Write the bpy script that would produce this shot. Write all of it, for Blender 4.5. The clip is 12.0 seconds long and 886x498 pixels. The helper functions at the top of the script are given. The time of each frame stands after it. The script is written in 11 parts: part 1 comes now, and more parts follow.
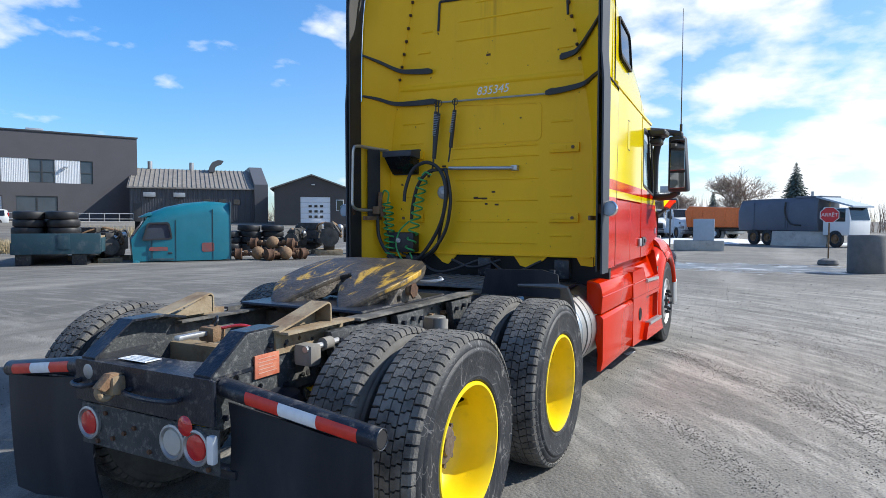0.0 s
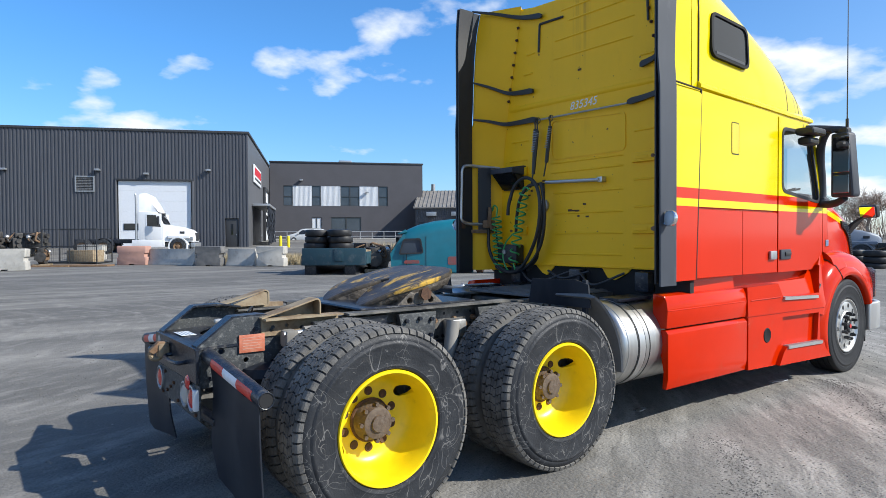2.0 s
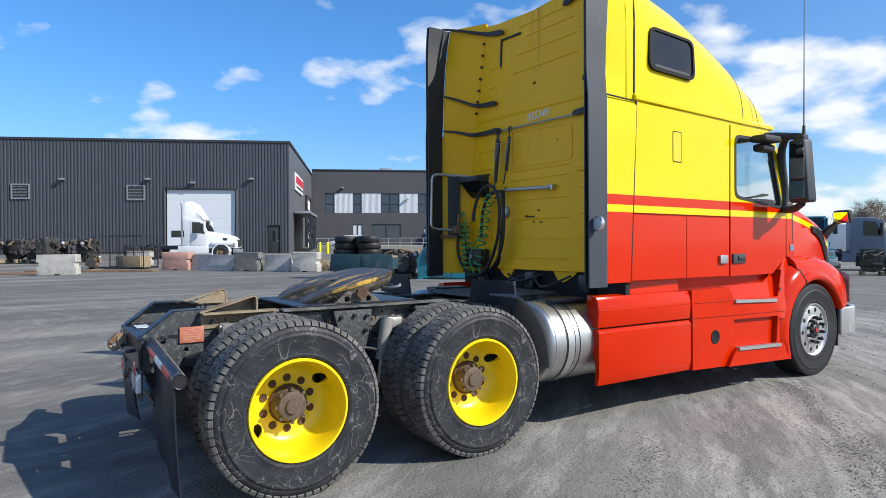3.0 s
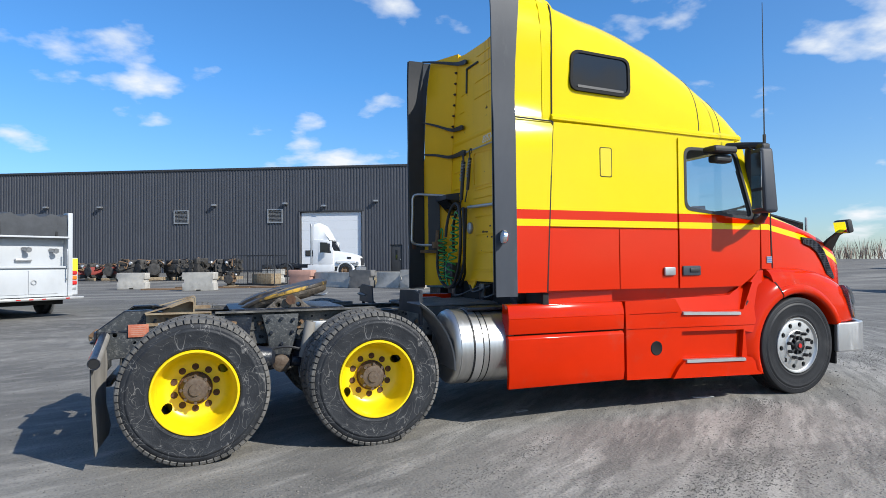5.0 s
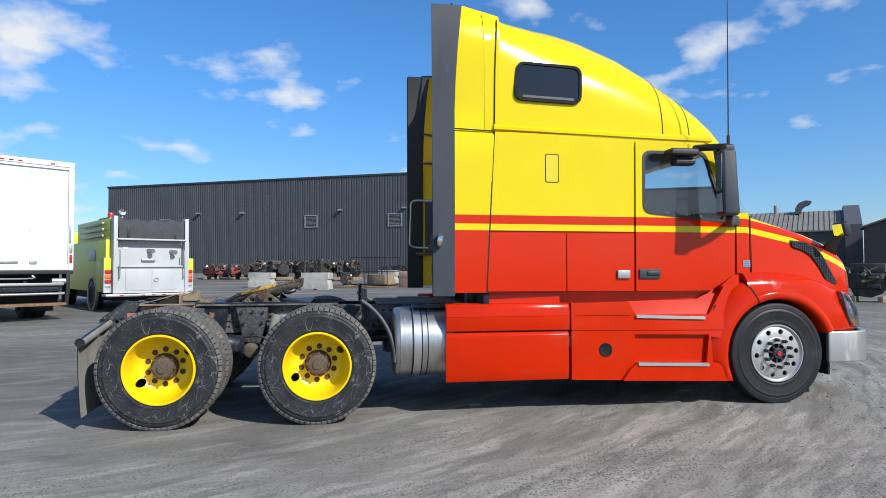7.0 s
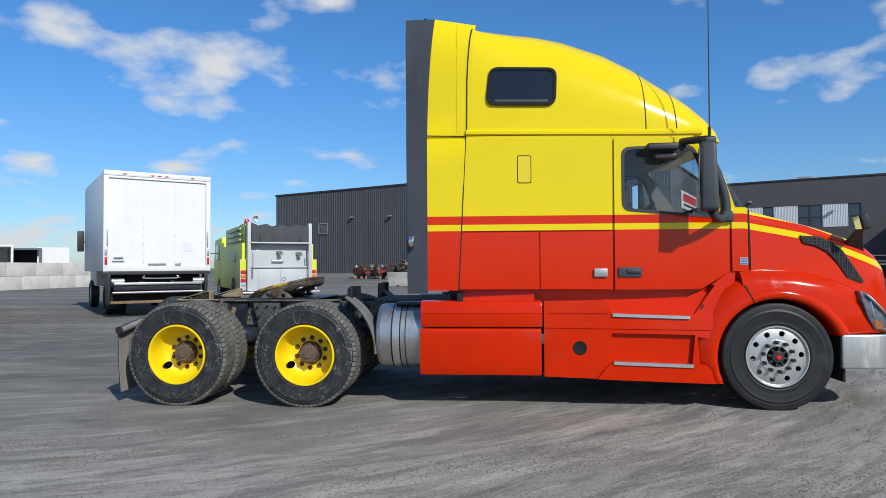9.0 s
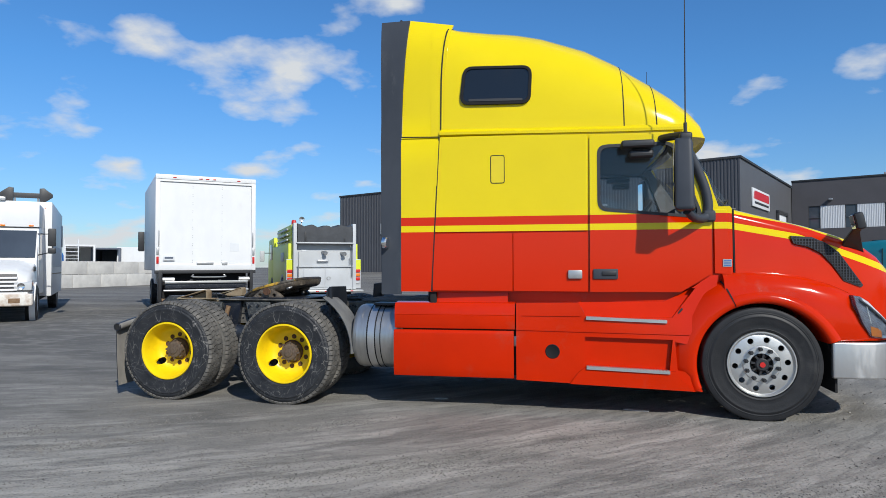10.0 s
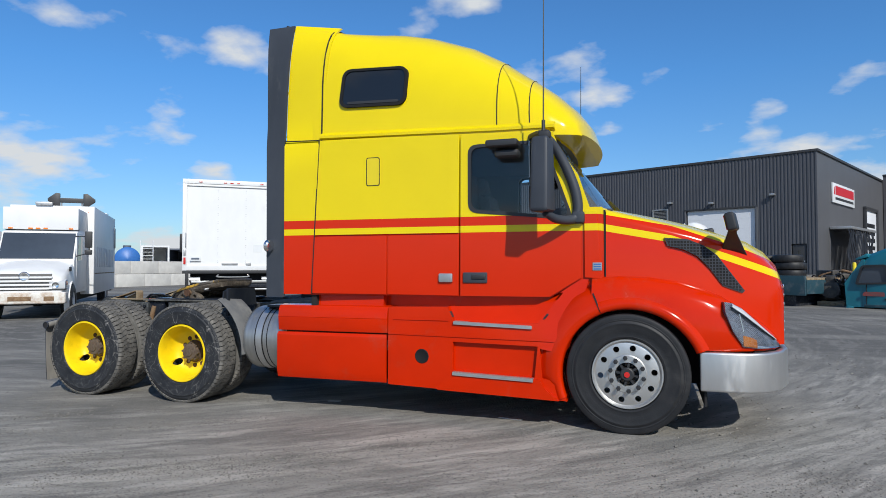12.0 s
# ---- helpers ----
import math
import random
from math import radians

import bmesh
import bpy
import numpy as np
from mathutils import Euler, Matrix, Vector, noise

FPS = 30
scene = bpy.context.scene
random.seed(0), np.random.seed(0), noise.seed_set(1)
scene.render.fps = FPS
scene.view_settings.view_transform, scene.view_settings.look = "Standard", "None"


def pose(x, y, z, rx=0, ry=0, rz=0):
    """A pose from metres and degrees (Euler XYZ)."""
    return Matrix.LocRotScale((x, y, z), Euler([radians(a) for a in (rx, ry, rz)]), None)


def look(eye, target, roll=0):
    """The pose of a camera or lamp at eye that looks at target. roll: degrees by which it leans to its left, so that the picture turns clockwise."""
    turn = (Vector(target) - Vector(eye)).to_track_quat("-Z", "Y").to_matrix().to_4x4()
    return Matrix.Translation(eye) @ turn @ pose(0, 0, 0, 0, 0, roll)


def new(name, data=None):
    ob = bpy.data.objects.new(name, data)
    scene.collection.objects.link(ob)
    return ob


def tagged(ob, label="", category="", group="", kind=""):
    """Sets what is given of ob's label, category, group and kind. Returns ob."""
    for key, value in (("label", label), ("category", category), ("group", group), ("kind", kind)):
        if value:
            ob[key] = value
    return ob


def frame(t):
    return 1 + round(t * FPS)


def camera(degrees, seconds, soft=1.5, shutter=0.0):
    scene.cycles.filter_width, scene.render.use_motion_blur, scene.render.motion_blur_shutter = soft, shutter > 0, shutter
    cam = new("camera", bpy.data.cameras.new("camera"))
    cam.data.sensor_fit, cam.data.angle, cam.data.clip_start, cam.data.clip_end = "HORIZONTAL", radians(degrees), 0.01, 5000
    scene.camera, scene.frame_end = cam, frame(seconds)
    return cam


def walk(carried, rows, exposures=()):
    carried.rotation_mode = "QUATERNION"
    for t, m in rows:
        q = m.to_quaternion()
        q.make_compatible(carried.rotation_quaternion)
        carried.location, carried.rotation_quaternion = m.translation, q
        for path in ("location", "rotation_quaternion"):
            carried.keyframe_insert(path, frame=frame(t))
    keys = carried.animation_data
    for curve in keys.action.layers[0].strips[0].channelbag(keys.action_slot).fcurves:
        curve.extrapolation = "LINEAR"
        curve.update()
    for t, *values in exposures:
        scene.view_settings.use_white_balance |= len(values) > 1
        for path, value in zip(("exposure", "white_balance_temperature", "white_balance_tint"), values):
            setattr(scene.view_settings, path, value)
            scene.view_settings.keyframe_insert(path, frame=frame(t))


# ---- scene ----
cam = camera(70.2, 12.0, soft=0.8)
PATH = [
    (0, (-3.288, -2.478, 1.551), (-1.521, -1.545, 1.463), 0.1),
    (0.5, (-3.163, -2.911, 1.553), (-1.527, -1.763, 1.495), -0.0),
    (1, (-2.914, -3.267, 1.513), (-1.401, -1.959, 1.466), -0.1),
    (1.5, (-2.673, -3.66, 1.495), (-1.278, -2.227, 1.457), -0.3),
    (2, (-2.493, -4.086, 1.515), (-1.284, -2.494, 1.479), -0.3),
    (2.5, (-2.232, -4.461, 1.502), (-1.075, -2.83, 1.479), -0.3),
    (3, (-2.039, -4.884, 1.49), (-0.946, -3.209, 1.476), -0.3),
    (3.5, (-1.775, -5.267, 1.477), (-0.793, -3.525, 1.493), -0.3),
    (3.7, (-1.615, -5.408, 1.465), (-0.648, -3.658, 1.501), -0.4),
    (5.3, (-0.415, -6.416, 1.425), (0.219, -4.519, 1.472), -0.5),
    (5.5, (-0.261, -6.528, 1.435), (0.328, -4.617, 1.484), -0.4),
    (6, (0.165, -6.713, 1.405), (0.663, -4.777, 1.46), -0.3),
    (6.5, (0.557, -6.882, 1.4), (0.968, -4.926, 1.459), -0.3),
    (7, (0.924, -7.149, 1.403), (1.23, -5.174, 1.461), -0.1),
    (7.2, (1.088, -7.216, 1.381), (1.359, -5.235, 1.439), -0.3),
    (8.8, (2.503, -7.554, 1.392), (2.369, -5.559, 1.447), -0.3),
    (9, (2.702, -7.584, 1.394), (2.515, -5.593, 1.452), -0.4),
    (9.5, (3.181, -7.559, 1.407), (2.851, -5.587, 1.465), -0.3),
    (10, (3.643, -7.435, 1.403), (3.244, -5.476, 1.461), -0.2),
    (10.5, (4.152, -7.35, 1.409), (3.708, -5.401, 1.471), -0.2),
    (11, (4.638, -7.167, 1.403), (4.131, -5.233, 1.458), -0.2),
    (11.5, (5.127, -7.016, 1.407), (4.579, -5.094, 1.475), -0.2),
    (12, (5.559, -6.872, 1.43), (4.923, -4.977, 1.488), -0.1),
]
walk(cam, [(t, look(eye, target, roll)) for t, eye, target, roll in PATH],
     [(0, 0.46), (2.5, 0.36), (3.5, 0.25), (5.5, 0.22), (7, 0.08), (9, -0.2), (12, -0.2)])

# ---- light ----
SUN_EL, SUN_AZ = radians(37), radians(-52)
world = bpy.data.worlds.new("world")
scene.world = world
world.use_nodes = True


def build_sky():
    nt = world.node_tree
    nt.nodes.clear()
    N, L = nt.nodes.new, nt.links.new
    out, bg = N("ShaderNodeOutputWorld"), N("ShaderNodeBackground")
    sky = N("ShaderNodeTexSky")
    sky.sky_type, sky.sun_disc = "NISHITA", False
    sky.sun_elevation, sky.sun_rotation = SUN_EL, radians(90) - SUN_AZ
    sky.air_density, sky.dust_density, sky.ozone_density = 1.0, 0.4, 2.2
    tc, sep = N("ShaderNodeTexCoord"), N("ShaderNodeSeparateXYZ")
    L(tc.outputs["Generated"], sep.inputs[0])
    # clouds lie on a flat layer: the direction divided by its height
    hgt = N("ShaderNodeMath"); hgt.operation = "MAXIMUM"; hgt.inputs[1].default_value = 0.03
    L(sep.outputs["Z"], hgt.inputs[0])
    add = N("ShaderNodeMath"); add.operation = "ADD"; add.inputs[1].default_value = 0.34
    L(hgt.outputs[0], add.inputs[0])
    div = N("ShaderNodeVectorMath"); div.operation = "DIVIDE"
    comb = N("ShaderNodeCombineXYZ")
    for k in range(3):
        L(add.outputs[0], comb.inputs[k])
    L(tc.outputs["Generated"], div.inputs[0]); L(comb.outputs[0], div.inputs[1])
    mp = N("ShaderNodeMapping"); mp.inputs["Location"].default_value = (3.1, 1.7, 0.0); mp.inputs["Scale"].default_value = (1.0, 1.0, 1.8)
    L(div.outputs[0], mp.inputs["Vector"])
    n1 = N("ShaderNodeTexNoise"); n1.inputs["Scale"].default_value = 4.2; n1.inputs["Detail"].default_value = 7; n1.inputs["Roughness"].default_value = 0.5
    L(mp.outputs[0], n1.inputs["Vector"])
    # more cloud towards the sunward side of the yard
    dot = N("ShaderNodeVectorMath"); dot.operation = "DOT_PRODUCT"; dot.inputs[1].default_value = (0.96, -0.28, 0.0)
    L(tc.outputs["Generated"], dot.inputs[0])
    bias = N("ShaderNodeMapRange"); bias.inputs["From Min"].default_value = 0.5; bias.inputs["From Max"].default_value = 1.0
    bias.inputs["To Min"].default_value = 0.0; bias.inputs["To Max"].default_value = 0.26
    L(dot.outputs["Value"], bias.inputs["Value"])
    # added cloud out of view behind the truck, to brighten its back wall
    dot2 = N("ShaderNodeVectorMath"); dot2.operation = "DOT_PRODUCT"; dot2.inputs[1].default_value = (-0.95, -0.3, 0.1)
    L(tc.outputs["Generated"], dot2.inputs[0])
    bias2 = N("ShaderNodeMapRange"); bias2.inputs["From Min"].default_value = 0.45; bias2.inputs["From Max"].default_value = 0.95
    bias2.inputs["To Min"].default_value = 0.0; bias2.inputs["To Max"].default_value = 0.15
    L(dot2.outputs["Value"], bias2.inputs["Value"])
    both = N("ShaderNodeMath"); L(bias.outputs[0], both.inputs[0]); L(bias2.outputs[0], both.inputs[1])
    low = N("ShaderNodeMapRange"); low.inputs["From Min"].default_value = 0.0; low.inputs["From Max"].default_value = 0.25
    low.inputs["To Min"].default_value = 0.03; low.inputs["To Max"].default_value = 0.0
    L(sep.outputs["Z"], low.inputs["Value"])
    s1 = N("ShaderNodeMath"); s1.operation = "ADD"; L(n1.outputs["Fac"], s1.inputs[0]); L(both.outputs[0], s1.inputs[1])
    # fields of small cumulus with clear sky between them
    n0 = N("ShaderNodeTexNoise"); n0.inputs["Scale"].default_value = 0.9; n0.inputs["Detail"].default_value = 2
    L(mp.outputs[0], n0.inputs["Vector"])
    field = N("ShaderNodeMapRange"); field.inputs["From Min"].default_value = 0.35; field.inputs["From Max"].default_value = 0.65
    field.inputs["To Min"].default_value = -0.07; field.inputs["To Max"].default_value = 0.07
    L(n0.outputs["Fac"], field.inputs["Value"])
    s0 = N("ShaderNodeMath"); s0.operation = "ADD"; L(low.outputs[0], s0.inputs[0]); L(field.outputs[0], s0.inputs[1])
    s2 = N("ShaderNodeMath"); s2.operation = "ADD"; L(s1.outputs[0], s2.inputs[0]); L(s0.outputs[0], s2.inputs[1])
    ramp = N("ShaderNodeValToRGB")
    ramp.color_ramp.elements[0].position, ramp.color_ramp.elements[1].position = 0.60, 0.75
    L(s2.outputs[0], ramp.inputs[0])
    mix = N("ShaderNodeMixRGB"); mix.inputs[2].default_value = (7.9, 8.3, 8.7, 1)
    tint = N("ShaderNodeMixRGB"); tint.blend_type = "MULTIPLY"; tint.inputs[0].default_value = 1.0
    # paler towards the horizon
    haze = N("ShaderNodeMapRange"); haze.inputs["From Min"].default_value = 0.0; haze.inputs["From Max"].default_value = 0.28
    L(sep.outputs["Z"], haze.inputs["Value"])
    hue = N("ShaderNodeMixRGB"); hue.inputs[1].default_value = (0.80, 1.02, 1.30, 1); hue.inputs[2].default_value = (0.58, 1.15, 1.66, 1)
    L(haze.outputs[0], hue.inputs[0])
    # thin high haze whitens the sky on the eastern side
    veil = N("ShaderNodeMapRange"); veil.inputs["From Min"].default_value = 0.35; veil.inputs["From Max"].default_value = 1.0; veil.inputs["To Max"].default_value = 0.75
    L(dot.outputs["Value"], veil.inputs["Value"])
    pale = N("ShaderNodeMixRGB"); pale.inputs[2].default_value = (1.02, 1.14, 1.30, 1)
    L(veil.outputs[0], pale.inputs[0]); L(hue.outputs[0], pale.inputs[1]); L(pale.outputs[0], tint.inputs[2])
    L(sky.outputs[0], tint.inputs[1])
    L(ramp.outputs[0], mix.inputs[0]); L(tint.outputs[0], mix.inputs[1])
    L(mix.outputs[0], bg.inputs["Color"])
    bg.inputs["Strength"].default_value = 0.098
    L(bg.outputs[0], out.inputs["Surface"])


build_sky()
sun = new("sun", bpy.data.lights.new("sun", "SUN"))
sun.data.energy, sun.data.angle, sun.data.color = 5.0, radians(0.55), (1.0, 0.97, 0.90)
to_sun = Vector((math.cos(SUN_EL) * math.cos(SUN_AZ), math.cos(SUN_EL) * math.sin(SUN_AZ), math.sin(SUN_EL)))
sun.matrix_world = look(to_sun * 60, (0, 0, 0))
scene.view_settings.exposure = 0.0


# ---- materials ----
def mat(name, color, rough=0.6, metal=0.0, var=0.15, scale=6.0, bump=0.0, bump_scale=60.0, color2=None, dirt=0.0, dirt_color=(0.16, 0.14, 0.12), dirt_scale=3.0, coat=0.0, spec=0.5, stretch=(1, 1, 1)):
    """Colour that varies at two scales, with patches of dirt and a fine relief."""
    m = bpy.data.materials.new(name)
    m.use_nodes = True
    nt = m.node_tree
    N, L = nt.nodes.new, nt.links.new
    b = nt.nodes["Principled BSDF"]
    b.inputs["Roughness"].default_value, b.inputs["Metallic"].default_value = rough, metal
    b.inputs["Coat Weight"].default_value, b.inputs["Coat Roughness"].default_value = coat, 0.06
    b.inputs["Specular IOR Level"].default_value = spec
    tc = N("ShaderNodeTexCoord")
    mp = N("ShaderNodeMapping"); mp.inputs["Scale"].default_value = stretch
    L(tc.outputs["Object"], mp.inputs["Vector"])
    n1 = N("ShaderNodeTexNoise"); n1.inputs["Scale"].default_value = scale; n1.inputs["Detail"].default_value = 8; n1.inputs["Roughness"].default_value = 0.6
    L(mp.outputs[0], n1.inputs["Vector"])
    mixc = N("ShaderNodeMixRGB")
    c2 = color2 if color2 else tuple(c * (1 - var) for c in color)
    mixc.inputs[1].default_value, mixc.inputs[2].default_value = (*color, 1), (*c2, 1)
    r1 = N("ShaderNodeMapRange"); r1.inputs["From Min"].default_value = 0.35; r1.inputs["From Max"].default_value = 0.68
    L(n1.outputs["Fac"], r1.inputs["Value"]); L(r1.outputs[0], mixc.inputs[0])
    last = mixc.outputs[0]
    if dirt > 0:
        n2 = N("ShaderNodeTexNoise"); n2.inputs["Scale"].default_value = dirt_scale; n2.inputs["Detail"].default_value = 10; n2.inputs["Roughness"].default_value = 0.68
        L(mp.outputs[0], n2.inputs["Vector"])
        r2 = N("ShaderNodeMapRange"); r2.inputs["From Min"].default_value = 0.62 - 0.25 * dirt; r2.inputs["From Max"].default_value = 0.78 - 0.15 * dirt
        r2.inputs["To Max"].default_value = min(1.0, 0.35 + 0.6 * dirt)
        L(n2.outputs["Fac"], r2.inputs["Value"])
        md = N("ShaderNodeMixRGB"); md.inputs[2].default_value = (*dirt_color, 1)
        L(r2.outputs[0], md.inputs[0]); L(last, md.inputs[1])
        last = md.outputs[0]
        rr = N("ShaderNodeMapRange"); rr.inputs["To Min"].default_value = rough; rr.inputs["To Max"].default_value = max(rough, 0.8)
        L(r2.outputs[0], rr.inputs["Value"]); L(rr.outputs[0], b.inputs["Roughness"])
        rm = N("ShaderNodeMapRange"); rm.inputs["To Min"].default_value = metal; rm.inputs["To Max"].default_value = metal * 0.3
        L(r2.outputs[0], rm.inputs["Value"]); L(rm.outputs[0], b.inputs["Metallic"])
    L(last, b.inputs["Base Color"])
    if bump > 0:
        n3 = N("ShaderNodeTexNoise"); n3.inputs["Scale"].default_value = bump_scale; n3.inputs["Detail"].default_value = 6
        L(mp.outputs[0], n3.inputs["Vector"])
        bp = N("ShaderNodeBump"); bp.inputs["Strength"].default_value = bump; bp.inputs["Distance"].default_value = 0.01
        L(n3.outputs["Fac"], bp.inputs["Height"]); L(bp.outputs[0], b.inputs["Normal"])
    return m


def nodes_of(m):
    return m.node_tree, m.node_tree.nodes.new, m.node_tree.links.new, m.node_tree.nodes["Principled BSDF"]


RED, YELLOW = (0.535, 0.019, 0.0002), (0.695, 0.54, 0.002)


def livery(name, yellow=YELLOW, red=RED, rough=0.10):
    """Yellow over red paint, parted by a red and a yellow stripe that dip along the hood."""
    m = mat(name, red, rough=rough, coat=0.0, spec=0.32)
    nt, N, L, b = nodes_of(m)
    tc, sep = N("ShaderNodeTexCoord"), N("ShaderNodeSeparateXYZ")
    L(tc.outputs["Object"], sep.inputs[0])

    def kink(x0, slope):
        a = N("ShaderNodeMath"); a.operation = "SUBTRACT"; a.inputs[1].default_value = x0
        L(sep.outputs["X"], a.inputs[0])
        c = N("ShaderNodeMath"); c.operation = "MAXIMUM"; c.inputs[1].default_value = 0.0
        L(a.outputs[0], c.inputs[0])
        d = N("ShaderNodeMath"); d.operation = "MULTIPLY"; d.inputs[1].default_value = slope
        L(c.outputs[0], d.inputs[0])
        return d

    k1, k2 = kink(5.1, 0.19), kink(5.7, 0.17)
    s = N("ShaderNodeMath"); L(k1.outputs[0], s.inputs[0]); L(k2.outputs[0], s.inputs[1])
    z = N("ShaderNodeMath"); L(s.outputs[0], z.inputs[0]); L(sep.outputs["Z"], z.inputs[1])
    ramp = N("ShaderNodeValToRGB"); cr = ramp.color_ramp; cr.interpolation = "CONSTANT"
    mr = N("ShaderNodeMapRange"); mr.inputs["From Min"].default_value = 1.0; mr.inputs["From Max"].default_value = 3.0
    L(z.outputs[0], mr.inputs["Value"]); L(mr.outputs[0], ramp.inputs[0])
    cr.elements[0].color, cr.elements[0].position = (*red, 1), 0.0
    cr.elements[1].color, cr.elements[1].position = (*yellow, 1), (1.752 - 1) / 2
    for p, c in ((1.813, red), (1.903, yellow)):
        e = cr.elements.new((p - 1) / 2); e.color = (*c, 1)
    n = N("ShaderNodeTexNoise"); n.inputs["Scale"].default_value = 2.2; n.inputs["Detail"].default_value = 9
    L(tc.outputs["Object"], n.inputs["Vector"])
    rr = N("ShaderNodeMapRange"); rr.inputs["From Min"].default_value = 0.3; rr.inputs["From Max"].default_value = 0.75
    rr.inputs["To Min"].default_value = 0.97; rr.inputs["To Max"].default_value = 1.02
    L(n.outputs["Fac"], rr.inputs["Value"])
    mul = N("ShaderNodeVectorMath"); mul.operation = "SCALE"
    L(ramp.outputs[0], mul.inputs[0]); L(rr.outputs[0], mul.inputs["Scale"])
    L(mul.outputs[0], b.inputs["Base Color"])
    ro = N("ShaderNodeMapRange"); ro.inputs["To Min"].default_value = rough - 0.04; ro.inputs["To Max"].default_value = rough + 0.08
    L(n.outputs["Fac"], ro.inputs["Value"]); L(ro.outputs[0], b.inputs["Roughness"])
    return m


M = {}
M["livery"] = livery("cab_paint")
M["red"] = mat("red_paint", RED, rough=0.12, var=0.1, scale=2.5, spec=0.22, dirt=0.12, dirt_color=(0.30, 0.07, 0.04), dirt_scale=2.2)
M["yellow"] = mat("yellow_paint", YELLOW, rough=0.35, var=0.08, scale=2.0, coat=0.3)
# the cab yellow, dirtied, then raised and reddened to offset shade at the back
M["yellow_back"] = mat("weathered_yellow_shade_copy", (0.90, 0.50, 0.006), rough=0.5, spec=0.3, var=0.06, scale=1.8, dirt=0.1, dirt_color=(0.6, 0.30, 0.02), dirt_scale=2.6, stretch=(1, 1.6, 0.3))
M["wheel_yellow"] = mat("wheel_yellow", (0.85, 0.60, 0.006), rough=0.33, var=0.1, scale=8, dirt=0.12, dirt_color=(0.35, 0.22, 0.03), dirt_scale=9)
M["rubber"] = mat("tyre_rubber", (0.015, 0.0165, 0.020), rough=0.55, color2=(0.030, 0.032, 0.036), scale=7, spec=0.28, dirt=0.14, dirt_color=(0.06, 0.058, 0.055), dirt_scale=5, bump=0.25, bump_scale=90)
M["tread"] = mat("tread_rubber", (0.06, 0.058, 0.055), rough=0.9, color2=(0.17, 0.16, 0.145), scale=9, bump=0.4, bump_scale=120)
M["flap"] = mat("flap_rubber", (0.008, 0.011, 0.018), rough=0.5, color2=(0.03, 0.034, 0.042), scale=3, spec=0.25, dirt=0.1, dirt_color=(0.06, 0.062, 0.068), dirt_scale=3, stretch=(1, 1, 0.35))
M["frame"] = mat("chassis_paint", (0.007, 0.010, 0.019), rough=0.3, color2=(0.022, 0.026, 0.034), scale=9, spec=0.4, dirt=0.34, dirt_color=(0.22, 0.205, 0.18), dirt_scale=21, bump=0.3, bump_scale=70)
M["rust"] = mat("rusty_steel", (0.16, 0.085, 0.045), rough=0.85, color2=(0.24, 0.16, 0.09), scale=14, dirt=0.4, dirt_color=(0.07, 0.045, 0.03), dirt_scale=11, bump=0.5, bump_scale=80)
M["tan"] = mat("primed_rusty_steel", (0.29, 0.235, 0.155), rough=0.75, color2=(0.22, 0.15, 0.085), scale=8, dirt=0.45, dirt_color=(0.10, 0.06, 0.035), dirt_scale=8, bump=0.3)
M["black"] = mat("black_plastic", (0.022, 0.023, 0.026), rough=0.5, var=0.2, scale=9)
M["grey_plastic"] = mat("grey_plastic", (0.030, 0.036, 0.047), rough=0.55, spec=0.35, color2=(0.046, 0.053, 0.067), scale=2.5, stretch=(1, 1, 0.4), dirt=0.15, dirt_color=(0.15, 0.15, 0.15))
M["hub"] = mat("dusty_hub_iron", (0.13, 0.098, 0.072), rough=0.75, color2=(0.07, 0.045, 0.03), scale=18, metal=0.2, dirt=0.3, dirt_color=(0.22, 0.19, 0.16), dirt_scale=14, bump=0.4)
# blue-grey base colour stands in for sky reflected in the glass
M["window_grey"] = mat("painted_sky_reflection_pane", (0.055, 0.068, 0.088), rough=0.08, var=0.3, scale=0.5)
M["cabinet"] = mat("pale_blue_grey_paint", (0.36, 0.43, 0.50), rough=0.6, var=0.1)
M["concrete_pale"] = mat("pale_concrete", (0.60, 0.59, 0.56), rough=0.9, color2=(0.48, 0.47, 0.45), scale=1.5, bump=0.3, bump_scale=15)
M["fender_grey"] = mat("weathered_grey_plastic", (0.11, 0.113, 0.118), rough=0.7, color2=(0.17, 0.17, 0.168), scale=5, dirt=0.2, dirt_color=(0.3, 0.29, 0.27))
M["faded_red"] = mat("faded_red_plate", (0.42, 0.10, 0.05), rough=0.6, color2=(0.5, 0.2, 0.12), scale=25, dirt=0.3, dirt_color=(0.3, 0.2, 0.15), dirt_scale=20)
M["silver_paint"] = mat("silver_grey_paint", (0.46, 0.48, 0.50), rough=0.45, var=0.1, scale=2, dirt=0.15, dirt_color=(0.35, 0.35, 0.34), stretch=(1, 1, 0.5))
M["road_dust"] = mat("dried_road_dust", (0.27, 0.255, 0.23), rough=0.95, color2=(0.16, 0.15, 0.135), scale=5, dirt=0.3, dirt_color=(0.07, 0.07, 0.07), dirt_scale=4, stretch=(1, 1, 0.4))
M["slate"] = mat("faded_slate_paint", (0.15, 0.185, 0.24), rough=0.5, var=0.15, scale=1.0, dirt=0.15, dirt_color=(0.2, 0.2, 0.2))
M["gravel"] = mat("loose_gravel_stone", (0.30, 0.275, 0.235), rough=0.9, color2=(0.16, 0.15, 0.135), scale=3)


